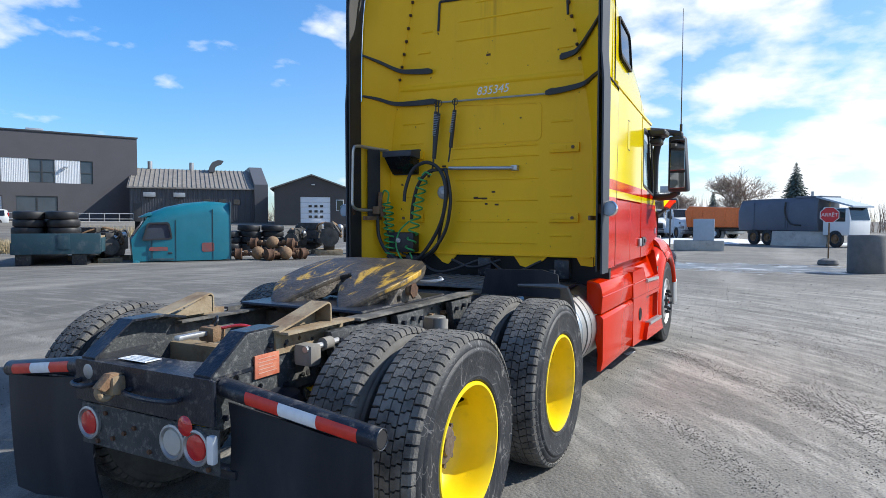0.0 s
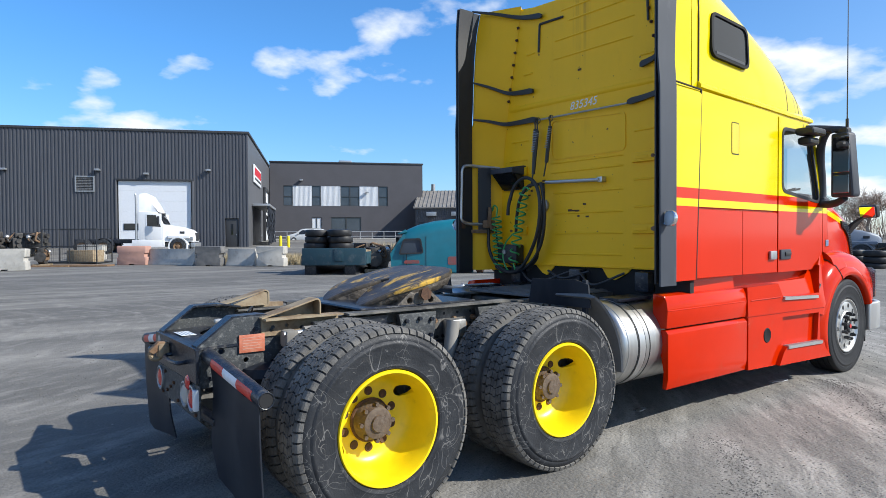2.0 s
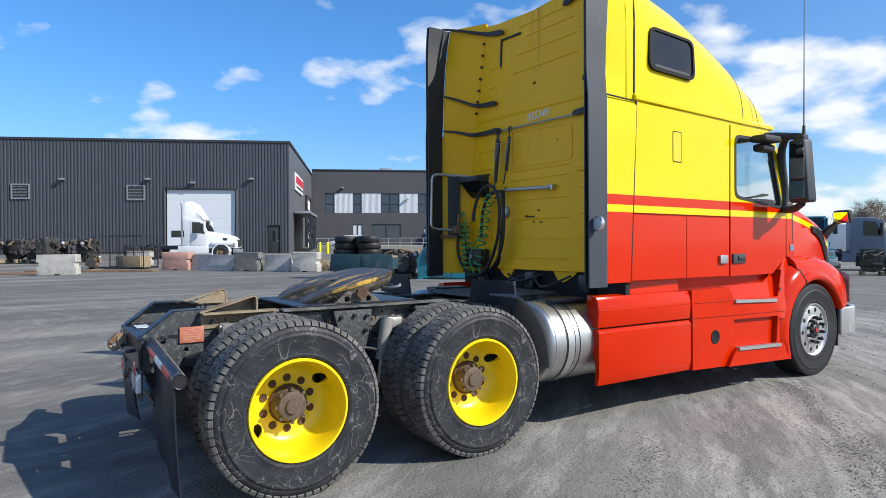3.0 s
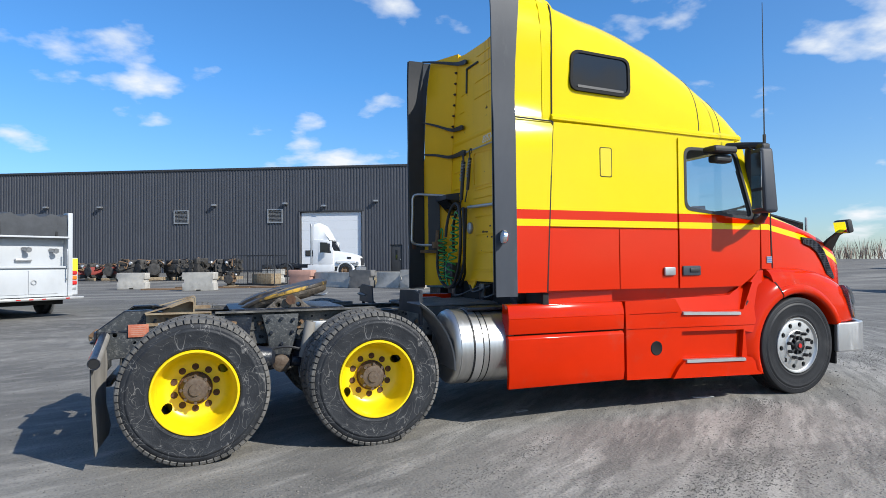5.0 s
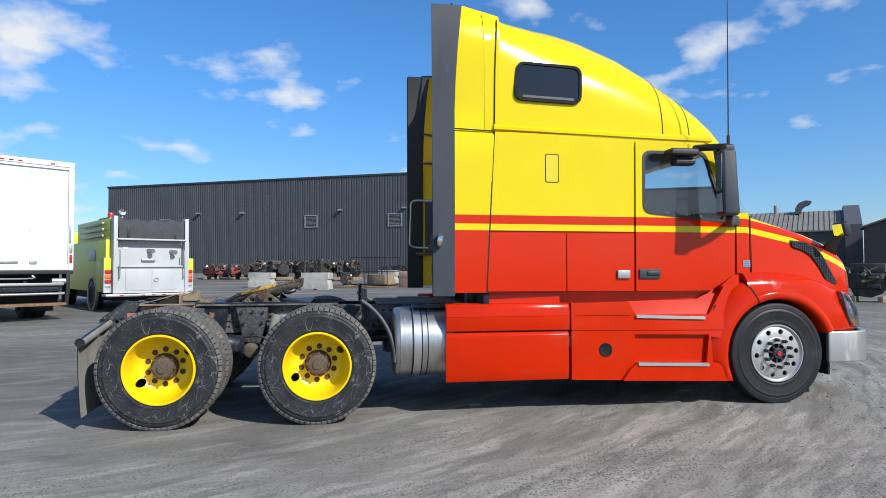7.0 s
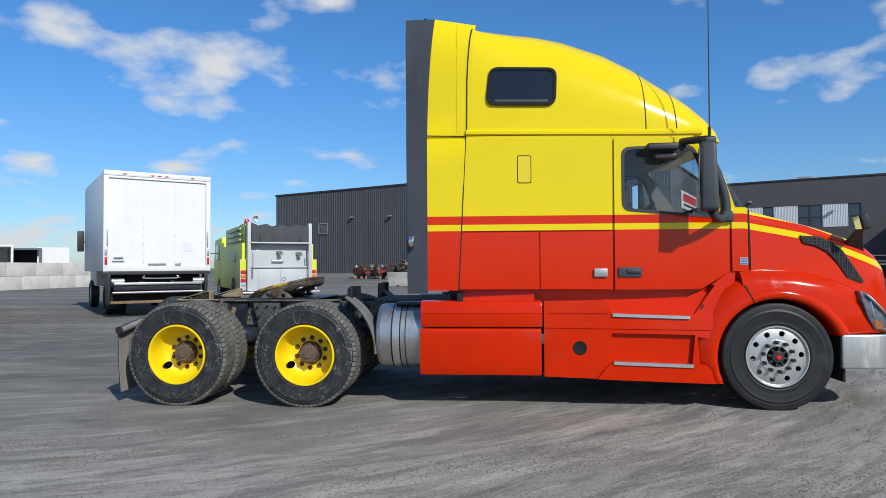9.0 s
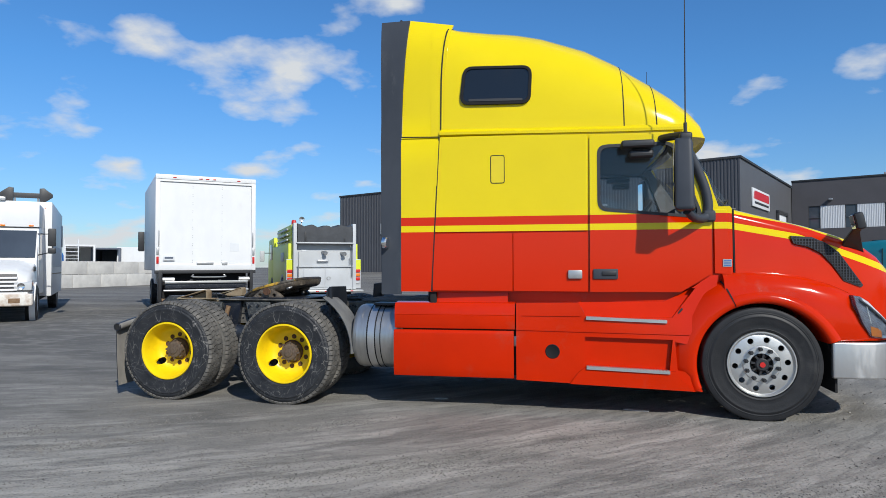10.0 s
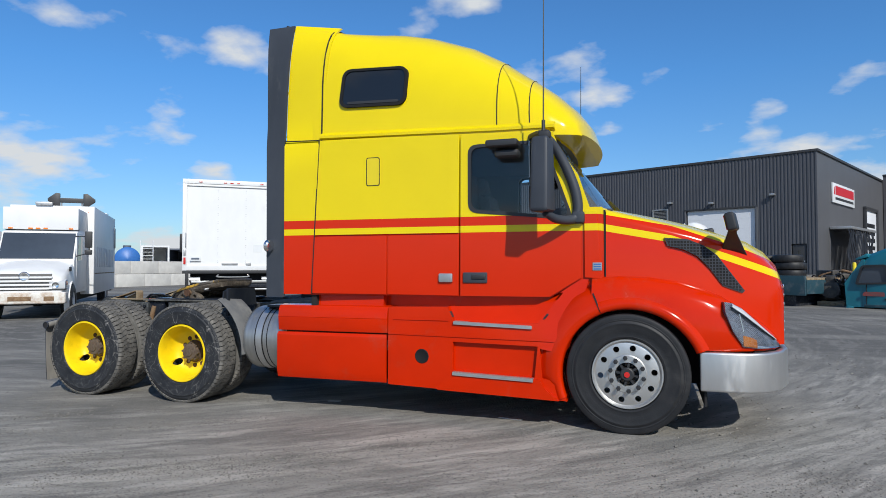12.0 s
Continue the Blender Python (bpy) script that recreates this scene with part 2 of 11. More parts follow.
def vary_islands(m):
    """Each stone its own shade."""
    nt, N, L, b = nodes_of(m)
    g = N("ShaderNodeNewGeometry")
    r = N("ShaderNodeValToRGB")
    r.color_ramp.elements[0].color, r.color_ramp.elements[1].color = (0.075, 0.072, 0.067, 1), (0.29, 0.272, 0.24, 1)
    e = r.color_ramp.elements.new(0.6); e.color = (0.16, 0.15, 0.135, 1)
    L(g.outputs["Random Per Island"], r.inputs[0]); L(r.outputs[0], b.inputs["Base Color"])


vary_islands(M["gravel"])
M["nut_rust"] = mat("dark_rust", (0.055, 0.026, 0.014), rough=0.85, color2=(0.11, 0.052, 0.026), scale=30, bump=0.4)
M["grease"] = mat("dusty_grease", (0.045, 0.038, 0.032), rough=0.6, color2=(0.11, 0.09, 0.07), scale=14, dirt=0.5, dirt_color=(0.30, 0.26, 0.21), dirt_scale=9, bump=0.8, bump_scale=45)
M["gusset"] = mat("speckled_dusty_steel", (0.02, 0.024, 0.03), rough=0.6, color2=(0.05, 0.054, 0.054), scale=7, dirt=0.42, dirt_color=(0.25, 0.25, 0.235), dirt_scale=34, bump=0.3, bump_scale=90)
M["amber_dull"] = mat("weathered_amber_lens", (0.40, 0.125, 0.012), rough=0.3, color2=(0.30, 0.08, 0.01), scale=14)
M["rubber_plain"] = mat("dusty_steer_rubber", (0.011, 0.0118, 0.014), rough=0.5, color2=(0.022, 0.0225, 0.025), scale=4, spec=0.3, dirt=0.2, dirt_color=(0.06, 0.058, 0.056), dirt_scale=3.0, bump=0.15, bump_scale=90)
M["dusty_wall"] = mat("dusty_inner_tyre_wall", (0.15, 0.145, 0.135), rough=0.9, color2=(0.08, 0.078, 0.074), scale=5, dirt=0.3, dirt_color=(0.045, 0.045, 0.045), dirt_scale=6, bump=0.2, bump_scale=60)
M["rail_dust"] = mat("dusty_chassis_paint", (0.035, 0.036, 0.037), rough=0.7, color2=(0.11, 0.104, 0.092), scale=5, dirt=0.55, dirt_color=(0.27, 0.25, 0.215), dirt_scale=7, bump=0.3, bump_scale=70)
M["trim_rubber"] = mat("black_window_rubber", (0.012, 0.0125, 0.014), rough=0.75, var=0.2, scale=9, spec=0.2)
# near-black for joints; shade put into holes, wells, undersides and behind gaps
M["dark"] = mat("joint_and_shade_black", (0.012, 0.012, 0.013), rough=0.9)
M["chrome"] = mat("polished_steel", (0.78, 0.78, 0.78), rough=0.16, metal=1.0, var=0.08, dirt=0.12, dirt_color=(0.4, 0.38, 0.35))
M["alu"] = mat("brushed_aluminium", (0.55, 0.55, 0.54), rough=0.42, metal=0.85, var=0.12, scale=5, dirt=0.2, dirt_color=(0.42, 0.40, 0.37), bump=0.1, bump_scale=40)
M["tank_alu"] = mat("dull_brushed_aluminium", (0.50, 0.50, 0.49), rough=0.36, metal=0.9, color2=(0.38, 0.38, 0.375), scale=4, stretch=(6, 1, 1), dirt=0.22, dirt_color=(0.30, 0.29, 0.275), dirt_scale=4, bump=0.06, bump_scale=50)
M["bumper"] = mat("dull_bumper_steel", (0.62, 0.62, 0.62), rough=0.34, metal=0.85, var=0.22, scale=3, stretch=(1, 1, 0.25), dirt=0.3, dirt_color=(0.45, 0.44, 0.42), dirt_scale=5)
M["steel"] = mat("galvanised_steel", (0.42, 0.43, 0.44), rough=0.45, metal=0.7, var=0.2, scale=10)
M["interior"] = mat("cab_trim", (0.12, 0.125, 0.135), rough=0.8, var=0.2)
M["tape_red"] = mat("red_reflective_tape", (0.62, 0.035, 0.018), rough=0.4, var=0.15, scale=30)
M["tape_white"] = mat("white_reflective_tape", (0.72, 0.74, 0.76), rough=0.4, var=0.12, scale=30)
M["lens_red"] = mat("red_lens", (0.55, 0.02, 0.018), rough=0.2, var=0.2, scale=40, coat=0.4)
M["lens_amber"] = mat("amber_lens", (0.75, 0.2, 0.015), rough=0.2, coat=0.4)
M["green_coil"] = mat("green_air_line", (0.05, 0.35, 0.10), rough=0.45)
M["white_paint"] = mat("white_paint", (0.69, 0.70, 0.71), rough=0.4, var=0.07, scale=2, dirt=0.12, dirt_color=(0.55, 0.53, 0.50), dirt_scale=2.5, stretch=(1, 1, 0.5))
M["white_rust"] = mat("rust_stained_white_paint", (0.70, 0.68, 0.63), rough=0.5, dirt=0.8, dirt_color=(0.30, 0.15, 0.06), dirt_scale=3.5)
M["teal"] = mat("teal_paint", (0.005, 0.145, 0.195), rough=0.4, var=0.14, scale=2, coat=0.2, dirt=0.12, dirt_color=(0.06, 0.2, 0.22))
M["teal_dull"] = mat("dull_teal_paint", (0.012, 0.05, 0.07), rough=0.6, dirt=0.4, dirt_color=(0.12, 0.14, 0.15), dirt_scale=3)
M["lime"] = mat("lime_yellow_paint", (0.62, 0.68, 0.03), rough=0.4, var=0.08)
M["orange"] = mat("orange_paint", (0.65, 0.15, 0.03), rough=0.5, dirt=0.25, dirt_color=(0.25, 0.10, 0.05))
M["navy_steel"] = mat("blue_grey_paint", (0.095, 0.115, 0.155), rough=0.55, var=0.15, scale=1.0, dirt=0.2, dirt_color=(0.13, 0.14, 0.16))
M["blue"] = mat("blue_paint", (0.03, 0.14, 0.42), rough=0.45)
M["tarp"] = mat("grey_tarp", (0.055, 0.06, 0.068), rough=0.8, var=0.25, scale=5, bump=0.4, bump_scale=8)
M["cladding"] = mat("grey_steel_cladding", (0.062, 0.066, 0.078), rough=0.5, var=0.12, scale=0.6, dirt=0.1, dirt_color=(0.09, 0.09, 0.1), dirt_scale=0.5)
M["cladding_flat"] = mat("grey_flat_panel", (0.085, 0.087, 0.095), rough=0.55, var=0.1, scale=0.5)
M["brick_grey"] = mat("grey_brick_wall", (0.072, 0.070, 0.078), rough=0.8, var=0.12, scale=0.6, bump=0.2, bump_scale=8)
M["trim_dark"] = mat("dark_metal_trim", (0.03, 0.031, 0.034), rough=0.5)
M["corr_white"] = mat("white_corrugated_panel", (0.62, 0.64, 0.66), rough=0.5, var=0.06)
M["roof_brown"] = mat("weathered_metal_roof", (0.17, 0.155, 0.14), rough=0.7, color2=(0.25, 0.23, 0.20), scale=1.2)
M["barn"] = mat("brown_grey_siding", (0.066, 0.058, 0.055), rough=0.7, var=0.15, scale=0.8)
M["door_white"] = mat("white_garage_door", (0.66, 0.68, 0.71), rough=0.5, var=0.05)
M["concrete"] = mat("weathered_concrete", (0.46, 0.44, 0.40), rough=0.9, color2=(0.34, 0.325, 0.295), scale=2.2, dirt=0.25, dirt_color=(0.14, 0.13, 0.12), dirt_scale=4, bump=0.4, bump_scale=18)
M["concrete_pink"] = mat("pinkish_concrete", (0.46, 0.26, 0.20), rough=0.9, color2=(0.36, 0.21, 0.17), scale=2.2, dirt=0.2, bump=0.4, bump_scale=18)
M["concrete_dark"] = mat("dark_concrete", (0.11, 0.11, 0.11), rough=0.9, color2=(0.16, 0.155, 0.15), scale=3, bump=0.4, bump_scale=18)
M["snow"] = mat("dirty_snow", (0.75, 0.78, 0.82), rough=0.8, color2=(0.5, 0.5, 0.5), scale=3, bump=0.5, bump_scale=10)
M["bark"] = mat("bark", (0.24, 0.19, 0.155), rough=0.9, color2=(0.33, 0.27, 0.22), scale=8, bump=0.4)
M["twig"] = mat("bare_twigs", (0.36, 0.27, 0.215), rough=0.9, var=0.3, scale=2)
# needle green lightened and greyed to hold the distance haze
M["spruce"] = mat("spruce_needles", (0.08, 0.112, 0.098), rough=0.8, color2=(0.12, 0.15, 0.13), scale=6)
M["grass"] = mat("dry_grass", (0.42, 0.34, 0.20), rough=0.9, color2=(0.28, 0.22, 0.13), scale=3)
M["sign_red"] = mat("red_sign_sheet", (0.52, 0.02, 0.03), rough=0.45, var=0.08)
M["scrap_iron"] = mat("oily_engine_iron", (0.030, 0.029, 0.028), rough=0.6, color2=(0.08, 0.074, 0.068), scale=5, metal=0.3, dirt=0.3, dirt_color=(0.13, 0.10, 0.075), dirt_scale=6)
M["faded_mark"] = mat("sun_faded_red_print", (0.24, 0.05, 0.045), rough=0.6, color2=(0.14, 0.07, 0.07), scale=6)
M["scrap_red"] = mat("faded_red_iron", (0.28, 0.05, 0.04), rough=0.7, var=0.3)


def scratched(m):
    """Fine pale scuff lines over the rubber."""
    nt, N, L, b = nodes_of(m)
    old = b.inputs["Base Color"].links[0].from_socket
    tc = N("ShaderNodeTexCoord")
    last = old
    for scale, dist, width in ((2.6, 1.6, 0.006), (4.6, 2.4, 0.008), (1.9, 3.2, 0.004)):
        n = N("ShaderNodeTexNoise")
        n.inputs["Scale"].default_value, n.inputs["Detail"].default_value, n.inputs["Distortion"].default_value = scale, 2.0, dist
        L(tc.outputs["Object"], n.inputs["Vector"])
        a = N("ShaderNodeMath"); a.operation = "SUBTRACT"; a.inputs[1].default_value = 0.5
        L(n.outputs["Fac"], a.inputs[0])
        c = N("ShaderNodeMath"); c.operation = "ABSOLUTE"; L(a.outputs[0], c.inputs[0])
        r = N("ShaderNodeMapRange"); r.inputs["From Min"].default_value = width; r.inputs["From Max"].default_value = 0.0; r.inputs["To Max"].default_value = 0.8
        L(c.outputs[0], r.inputs["Value"])
        p = N("ShaderNodeTexNoise"); p.inputs["Scale"].default_value = 3.3 + scale
        L(tc.outputs["Object"], p.inputs["Vector"])
        q = N("ShaderNodeMapRange"); q.inputs["From Min"].default_value = 0.43; q.inputs["From Max"].default_value = 0.54
        L(p.outputs["Fac"], q.inputs["Value"])
        mm = N("ShaderNodeMath"); mm.operation = "MULTIPLY"; L(r.outputs[0], mm.inputs[0]); L(q.outputs[0], mm.inputs[1])
        x = N("ShaderNodeMixRGB"); x.inputs[2].default_value = (0.19, 0.183, 0.175, 1)
        L(mm.outputs[0], x.inputs[0]); L(last, x.inputs[1])
        last = x.outputs[0]
    L(last, b.inputs["Base Color"])


scratched(M["rubber"])


def fluted_reflector():
    """Dark metal reflector pressed into a fine grid of steps."""
    m = mat("fluted_reflector", (0.20, 0.215, 0.25), rough=0.32, metal=0.5)
    nt, N, L, b = nodes_of(m)
    tc = N("ShaderNodeTexCoord")
    br = N("ShaderNodeTexBrick")
    br.inputs["Scale"].default_value, br.inputs["Mortar Size"].default_value = 30.0, 0.03
    br.inputs["Color1"].default_value, br.inputs["Color2"].default_value, br.inputs["Mortar"].default_value = (0.035, 0.04, 0.055, 1), (0.12, 0.13, 0.17, 1), (0.34, 0.36, 0.42, 1)
    mp = N("ShaderNodeMapping"); mp.inputs["Rotation"].default_value = (radians(90), 0, 0)
    L(tc.outputs["Object"], mp.inputs["Vector"]); L(mp.outputs[0], br.inputs["Vector"]); L(br.outputs["Color"], b.inputs["Base Color"])
    return m


M["lamp_inner"] = fluted_reflector()


def worn_plate():
    """Greasy black plate with scraped yellow paint along the slide marks."""
    m = mat("scraped_coupling_plate", (0.03, 0.026, 0.022), rough=0.45, color2=(0.075, 0.06, 0.045), scale=8, bump=0.5, bump_scale=35)
    nt, N, L, b = nodes_of(m)
    old = b.inputs["Base Color"].links[0].from_socket
    tc, mp = N("ShaderNodeTexCoord"), N("ShaderNodeMapping")
    mp.inputs["Scale"].default_value = (1.0, 2.6, 1)
    mp.inputs["Rotation"].default_value = (0, 0, radians(6))
    L(tc.outputs["Object"], mp.inputs["Vector"])
    n = N("ShaderNodeTexNoise"); n.inputs["Scale"].default_value = 2.6; n.inputs["Detail"].default_value = 9; n.inputs["Roughness"].default_value = 0.66; n.inputs["Distortion"].default_value = 0.9
    L(mp.outputs[0], n.inputs["Vector"])
    r = N("ShaderNodeMapRange"); r.inputs["From Min"].default_value = 0.515; r.inputs["From Max"].default_value = 0.60; r.inputs["To Max"].default_value = 0.85
    L(n.outputs["Fac"], r.inputs["Value"])
    x = N("ShaderNodeMixRGB"); x.inputs[2].default_value = (0.60, 0.35, 0.035, 1)
    L(r.outputs[0], x.inputs[0]); L(old, x.inputs[1]); L(x.outputs[0], b.inputs["Base Color"])
    return m


M["plate5"] = worn_plate()


def glass(name, tint=(0.9, 0.94, 0.95), alpha=0.06, rough=0.02):
    """A thin tinted pane: partly clear, partly dark, with a clear gloss."""
    m = bpy.data.materials.new(name)
    m.use_nodes = True
    nt = m.node_tree
    nt.nodes.clear()
    N, L = nt.nodes.new, nt.links.new
    out, mixs, mixg = N("ShaderNodeOutputMaterial"), N("ShaderNodeMixShader"), N("ShaderNodeMixShader")
    tr, df, gl, fr = N("ShaderNodeBsdfTransparent"), N("ShaderNodeBsdfDiffuse"), N("ShaderNodeBsdfGlossy"), N("ShaderNodeLayerWeight")
    tr.inputs[0].default_value = (*tint, 1)
    df.inputs[0].default_value = (0.012, 0.014, 0.017, 1)
    gl.inputs["Roughness"].default_value = rough
    fr.inputs[0].default_value = 0.5
    pw, ml = N("ShaderNodeMath"), N("ShaderNodeMath")
    pw.operation, pw.inputs[1].default_value = "POWER", 4.6
    ml.operation, ml.inputs[1].default_value, ml.inputs[2].default_value = "MULTIPLY_ADD", 0.9, 0.055
    L(fr.outputs["Facing"], pw.inputs[0]); L(pw.outputs[0], ml.inputs[0])
    mixs.inputs[0].default_value = alpha
    L(tr.outputs[0], mixs.inputs[1]); L(df.outputs[0], mixs.inputs[2])
    L(ml.outputs[0], mixg.inputs[0]); L(mixs.outputs[0], mixg.inputs[1]); L(gl.outputs[0], mixg.inputs[2])
    L(mixg.outputs[0], out.inputs[0])
    return m


M["glass"] = glass("cab_glass")
M["glass_dark"] = glass("dark_glass", alpha=0.93)
M["mirror"] = mat("mirror_glass", (0.85, 0.87, 0.88), rough=0.02, metal=1.0, var=0.02)
M["lamp_glass"] = glass("lamp_glass", tint=(0.92, 0.95, 0.97), alpha=0.03)


def rust_runs(name):
    """Weathered yellow raised against the wall's shade, with rust runs below the roof hatch and small rust spots."""
    m = mat(name, (0.90, 0.50, 0.006), rough=0.5, spec=0.3, var=0.05, scale=1.8, dirt=0.08, dirt_color=(0.6, 0.30, 0.02), dirt_scale=2.6, stretch=(1, 1.3, 0.5))
    nt, N, L, b = nodes_of(m)
    old = b.inputs["Base Color"].links[0].from_socket
    tc, sep = N("ShaderNodeTexCoord"), N("ShaderNodeSeparateXYZ")
    L(tc.outputs["Object"], sep.inputs[0])

    def rng(src, a, c, lo=0.0, hi=1.0):
        r = N("ShaderNodeMapRange")
        for key, v in (("From Min", a), ("From Max", c), ("To Min", lo), ("To Max", hi)):
            r.inputs[key].default_value = v
        L(src, r.inputs["Value"])
        return r.outputs[0]

    def times(a, c):
        x = N("ShaderNodeMath"); x.operation = "MULTIPLY"
        L(a, x.inputs[0]); L(c, x.inputs[1])
        return x.outputs[0]

    off = N("ShaderNodeMath"); off.operation = "ADD"; off.inputs[1].default_value = 0.06; L(sep.outputs["Y"], off.inputs[0])
    ab = N("ShaderNodeMath"); ab.operation = "ABSOLUTE"; L(off.outputs[0], ab.inputs[0])
    mp = N("ShaderNodeMapping"); mp.inputs["Scale"].default_value = (1, 7, 0.35); L(tc.outputs["Object"], mp.inputs["Vector"])
    n = N("ShaderNodeTexNoise"); n.inputs["Scale"].default_value = 1.6; n.inputs["Detail"].default_value = 5; L(mp.outputs[0], n.inputs["Vector"])
    run = times(times(rng(ab.outputs[0], 0.17, 0.04), rng(sep.outputs["Z"], 3.1, 3.75)), rng(n.outputs["Fac"], 0.5, 0.62, 0.0, 0.6))
    faint = times(rng(n.outputs["Fac"], 0.56, 0.8, 0.0, 0.16), rng(sep.outputs["Z"], 1.3, 3.9, 0.5, 1.0))
    sp = N("ShaderNodeTexNoise"); sp.inputs["Scale"].default_value = 17; sp.inputs["Detail"].default_value = 3; L(tc.outputs["Object"], sp.inputs["Vector"])
    spots = rng(sp.outputs["Fac"], 0.70, 0.73, 0.0, 0.9)
    last = old
    for f, c in ((faint, (0.50, 0.22, 0.012)), (run, (0.30, 0.10, 0.012)), (spots, (0.09, 0.035, 0.012))):
        x = N("ShaderNodeMixRGB"); x.inputs[2].default_value = (*c, 1)
        L(f, x.inputs[0]); L(last, x.inputs[1])
        last = x.outputs[0]
    L(last, b.inputs["Base Color"])
    return m


M["yellow_wall"] = rust_runs("rust_run_yellow_shade_copy")


# ---- mesh helpers ----
def B():
    return bmesh.new()


def box(bm, x0, x1, y0, y1, z0, z1, m=None):
    vs = [bm.verts.new((x, y, z)) for x in (x0, x1) for y in (y0, y1) for z in (z0, z1)]
    for f in ((0, 1, 3, 2), (4, 6, 7, 5), (0, 4, 5, 1), (2, 3, 7, 6), (0, 2, 6, 4), (1, 5, 7, 3)):
        bm.faces.new([vs[i] for i in f])
    if m is not None:
        for v in vs:
            v.co = m @ v.co
    return bm


def bevel(bm, width=0.01, segments=2, angle=30):
    bmesh.ops.recalc_face_normals(bm, faces=bm.faces)
    es = [e for e in bm.edges if len(e.link_faces) == 2 and e.calc_face_angle(0) > radians(angle)]
    bmesh.ops.bevel(bm, geom=es, offset=width, segments=segments, affect="EDGES", profile=0.6, clamp_overlap=True)
    return bm


def rbox(x0, x1, y0, y1, z0, z1, r=0.01, seg=2, m=None):
    bm = box(B(), x0, x1, y0, y1, z0, z1)
    bevel(bm, r, seg)
    if m is not None:
        bmesh.ops.transform(bm, matrix=m, verts=bm.verts)
    return bm


def prism(bm, pts, axis, a, b):
    """A polygon drawn in the plane across axis, drawn out from a to b. pts: (x, z) for y, (y, z) for x, (x, y) for z."""
    def at(p, c):
        return {"y": (p[0], c, p[1]), "x": (c, p[0], p[1]), "z": (p[0], p[1], c)}[axis]
    va, vb = [bm.verts.new(at(p, a)) for p in pts], [bm.verts.new(at(p, b)) for p in pts]
    n = len(pts)
    bm.faces.new(va), bm.faces.new(vb[::-1])
    for i in range(n):
        bm.faces.new((va[i], vb[i], vb[(i + 1) % n], va[(i + 1) % n]))
    bmesh.ops.recalc_face_normals(bm, faces=bm.faces)
    return bm


def loft(bm, rings, closed=True, cap=True, wrap=False):
    vs = [[bm.verts.new(p) for p in r] for r in rings]
    n, k = len(vs[0]), len(vs)
    for i in range(k if wrap else k - 1):
        a, b = vs[i], vs[(i + 1) % k]
        for j in range(n if closed else n - 1):
            bm.faces.new((a[j], a[(j + 1) % n], b[(j + 1) % n], b[j]))
    if cap and closed and not wrap:
        bm.faces.new(vs[0][::-1]), bm.faces.new(vs[-1])
    bmesh.ops.recalc_face_normals(bm, faces=bm.faces)
    return bm


def lathe(bm, profile, centre, axis="y", seg=48, wrap=False):
    """Turn a profile of (along, radius) about an axis through centre."""
    c = Vector(centre)
    rings = []
    for i in range(seg):
        a = 2 * math.pi * i / seg
        s, t = math.cos(a), math.sin(a)
        rings.append([c + {"y": Vector((r * s, u, r * t)), "x": Vector((u, r * s, r * t)), "z": Vector((r * s, r * t, u))}[axis] for u, r in profile])
    loft(bm, rings, closed=wrap, cap=False, wrap=True)
    return bm


def cyl(bm, p, q, r, seg=12, r2=None):
    p, q = Vector(p), Vector(q)
    rot = (q - p).to_track_quat("Z", "Y").to_matrix().to_4x4()
    r2 = r if r2 is None else r2
    rings = [[c + rot.to_3x3() @ Vector((rr * math.cos(2 * math.pi * i / seg), rr * math.sin(2 * math.pi * i / seg), 0)) for i in range(seg)] for c, rr in ((p, r), (q, r2))]
    vs = [[bm.verts.new(v) for v in ring] for ring in rings]
    for j in range(seg):
        bm.faces.new((vs[0][j], vs[0][(j + 1) % seg], vs[1][(j + 1) % seg], vs[1][j]))
    bm.faces.new(vs[0][::-1]), bm.faces.new(vs[1])
    return bm


def smooth_path(pts, n=6):
    """Catmull-Rom through the points."""
    pts = [Vector(p) for p in pts]
    ext = [2 * pts[0] - pts[1]] + pts + [2 * pts[-1] - pts[-2]]
    out = []
    for i in range(1, len(ext) - 2):
        a, b, c, d = ext[i - 1:i + 3]
        for k in range(n):
            t = k / n
            out.append(0.5 * (2 * b + (c - a) * t + (2 * a - 5 * b + 4 * c - d) * t * t + (3 * b - a - 3 * c + d) * t ** 3))
    return out + [pts[-1]]


def tube(bm, pts, r, seg=8):
    pts = [Vector(p) for p in pts]
    rings, ref = [], Vector((0.31, 0.17, 0.93))
    for i, p in enumerate(pts):
        d = (pts[min(i + 1, len(pts) - 1)] - pts[max(i - 1, 0)]).normalized()
        u = (ref - d * ref.dot(d)).normalized()
        ref = u
        v = d.cross(u)
        rr = r(i / (len(pts) - 1)) if callable(r) else r
        rings.append([p + rr * (math.cos(2 * math.pi * k / seg) * u + math.sin(2 * math.pi * k / seg) * v) for k in range(seg)])
    return loft(bm, rings)


def rounded(pts, r, n=4):
    """A polygon's corners rounded."""
    out = []
    k = len(pts)
    for i in range(k):
        p, a, b = Vector(pts[i]), Vector(pts[i - 1]), Vector(pts[(i + 1) % k])
        rr = min(r, (a - p).length * 0.45, (b - p).length * 0.45)
        s, e = p + (a - p).normalized() * rr, p + (b - p).normalized() * rr
        for j in range(n + 1):
            t = j / n
            q = (1 - t) ** 2 * s + 2 * t * (1 - t) * p + t * t * e
            out.append(tuple(q))
    return out


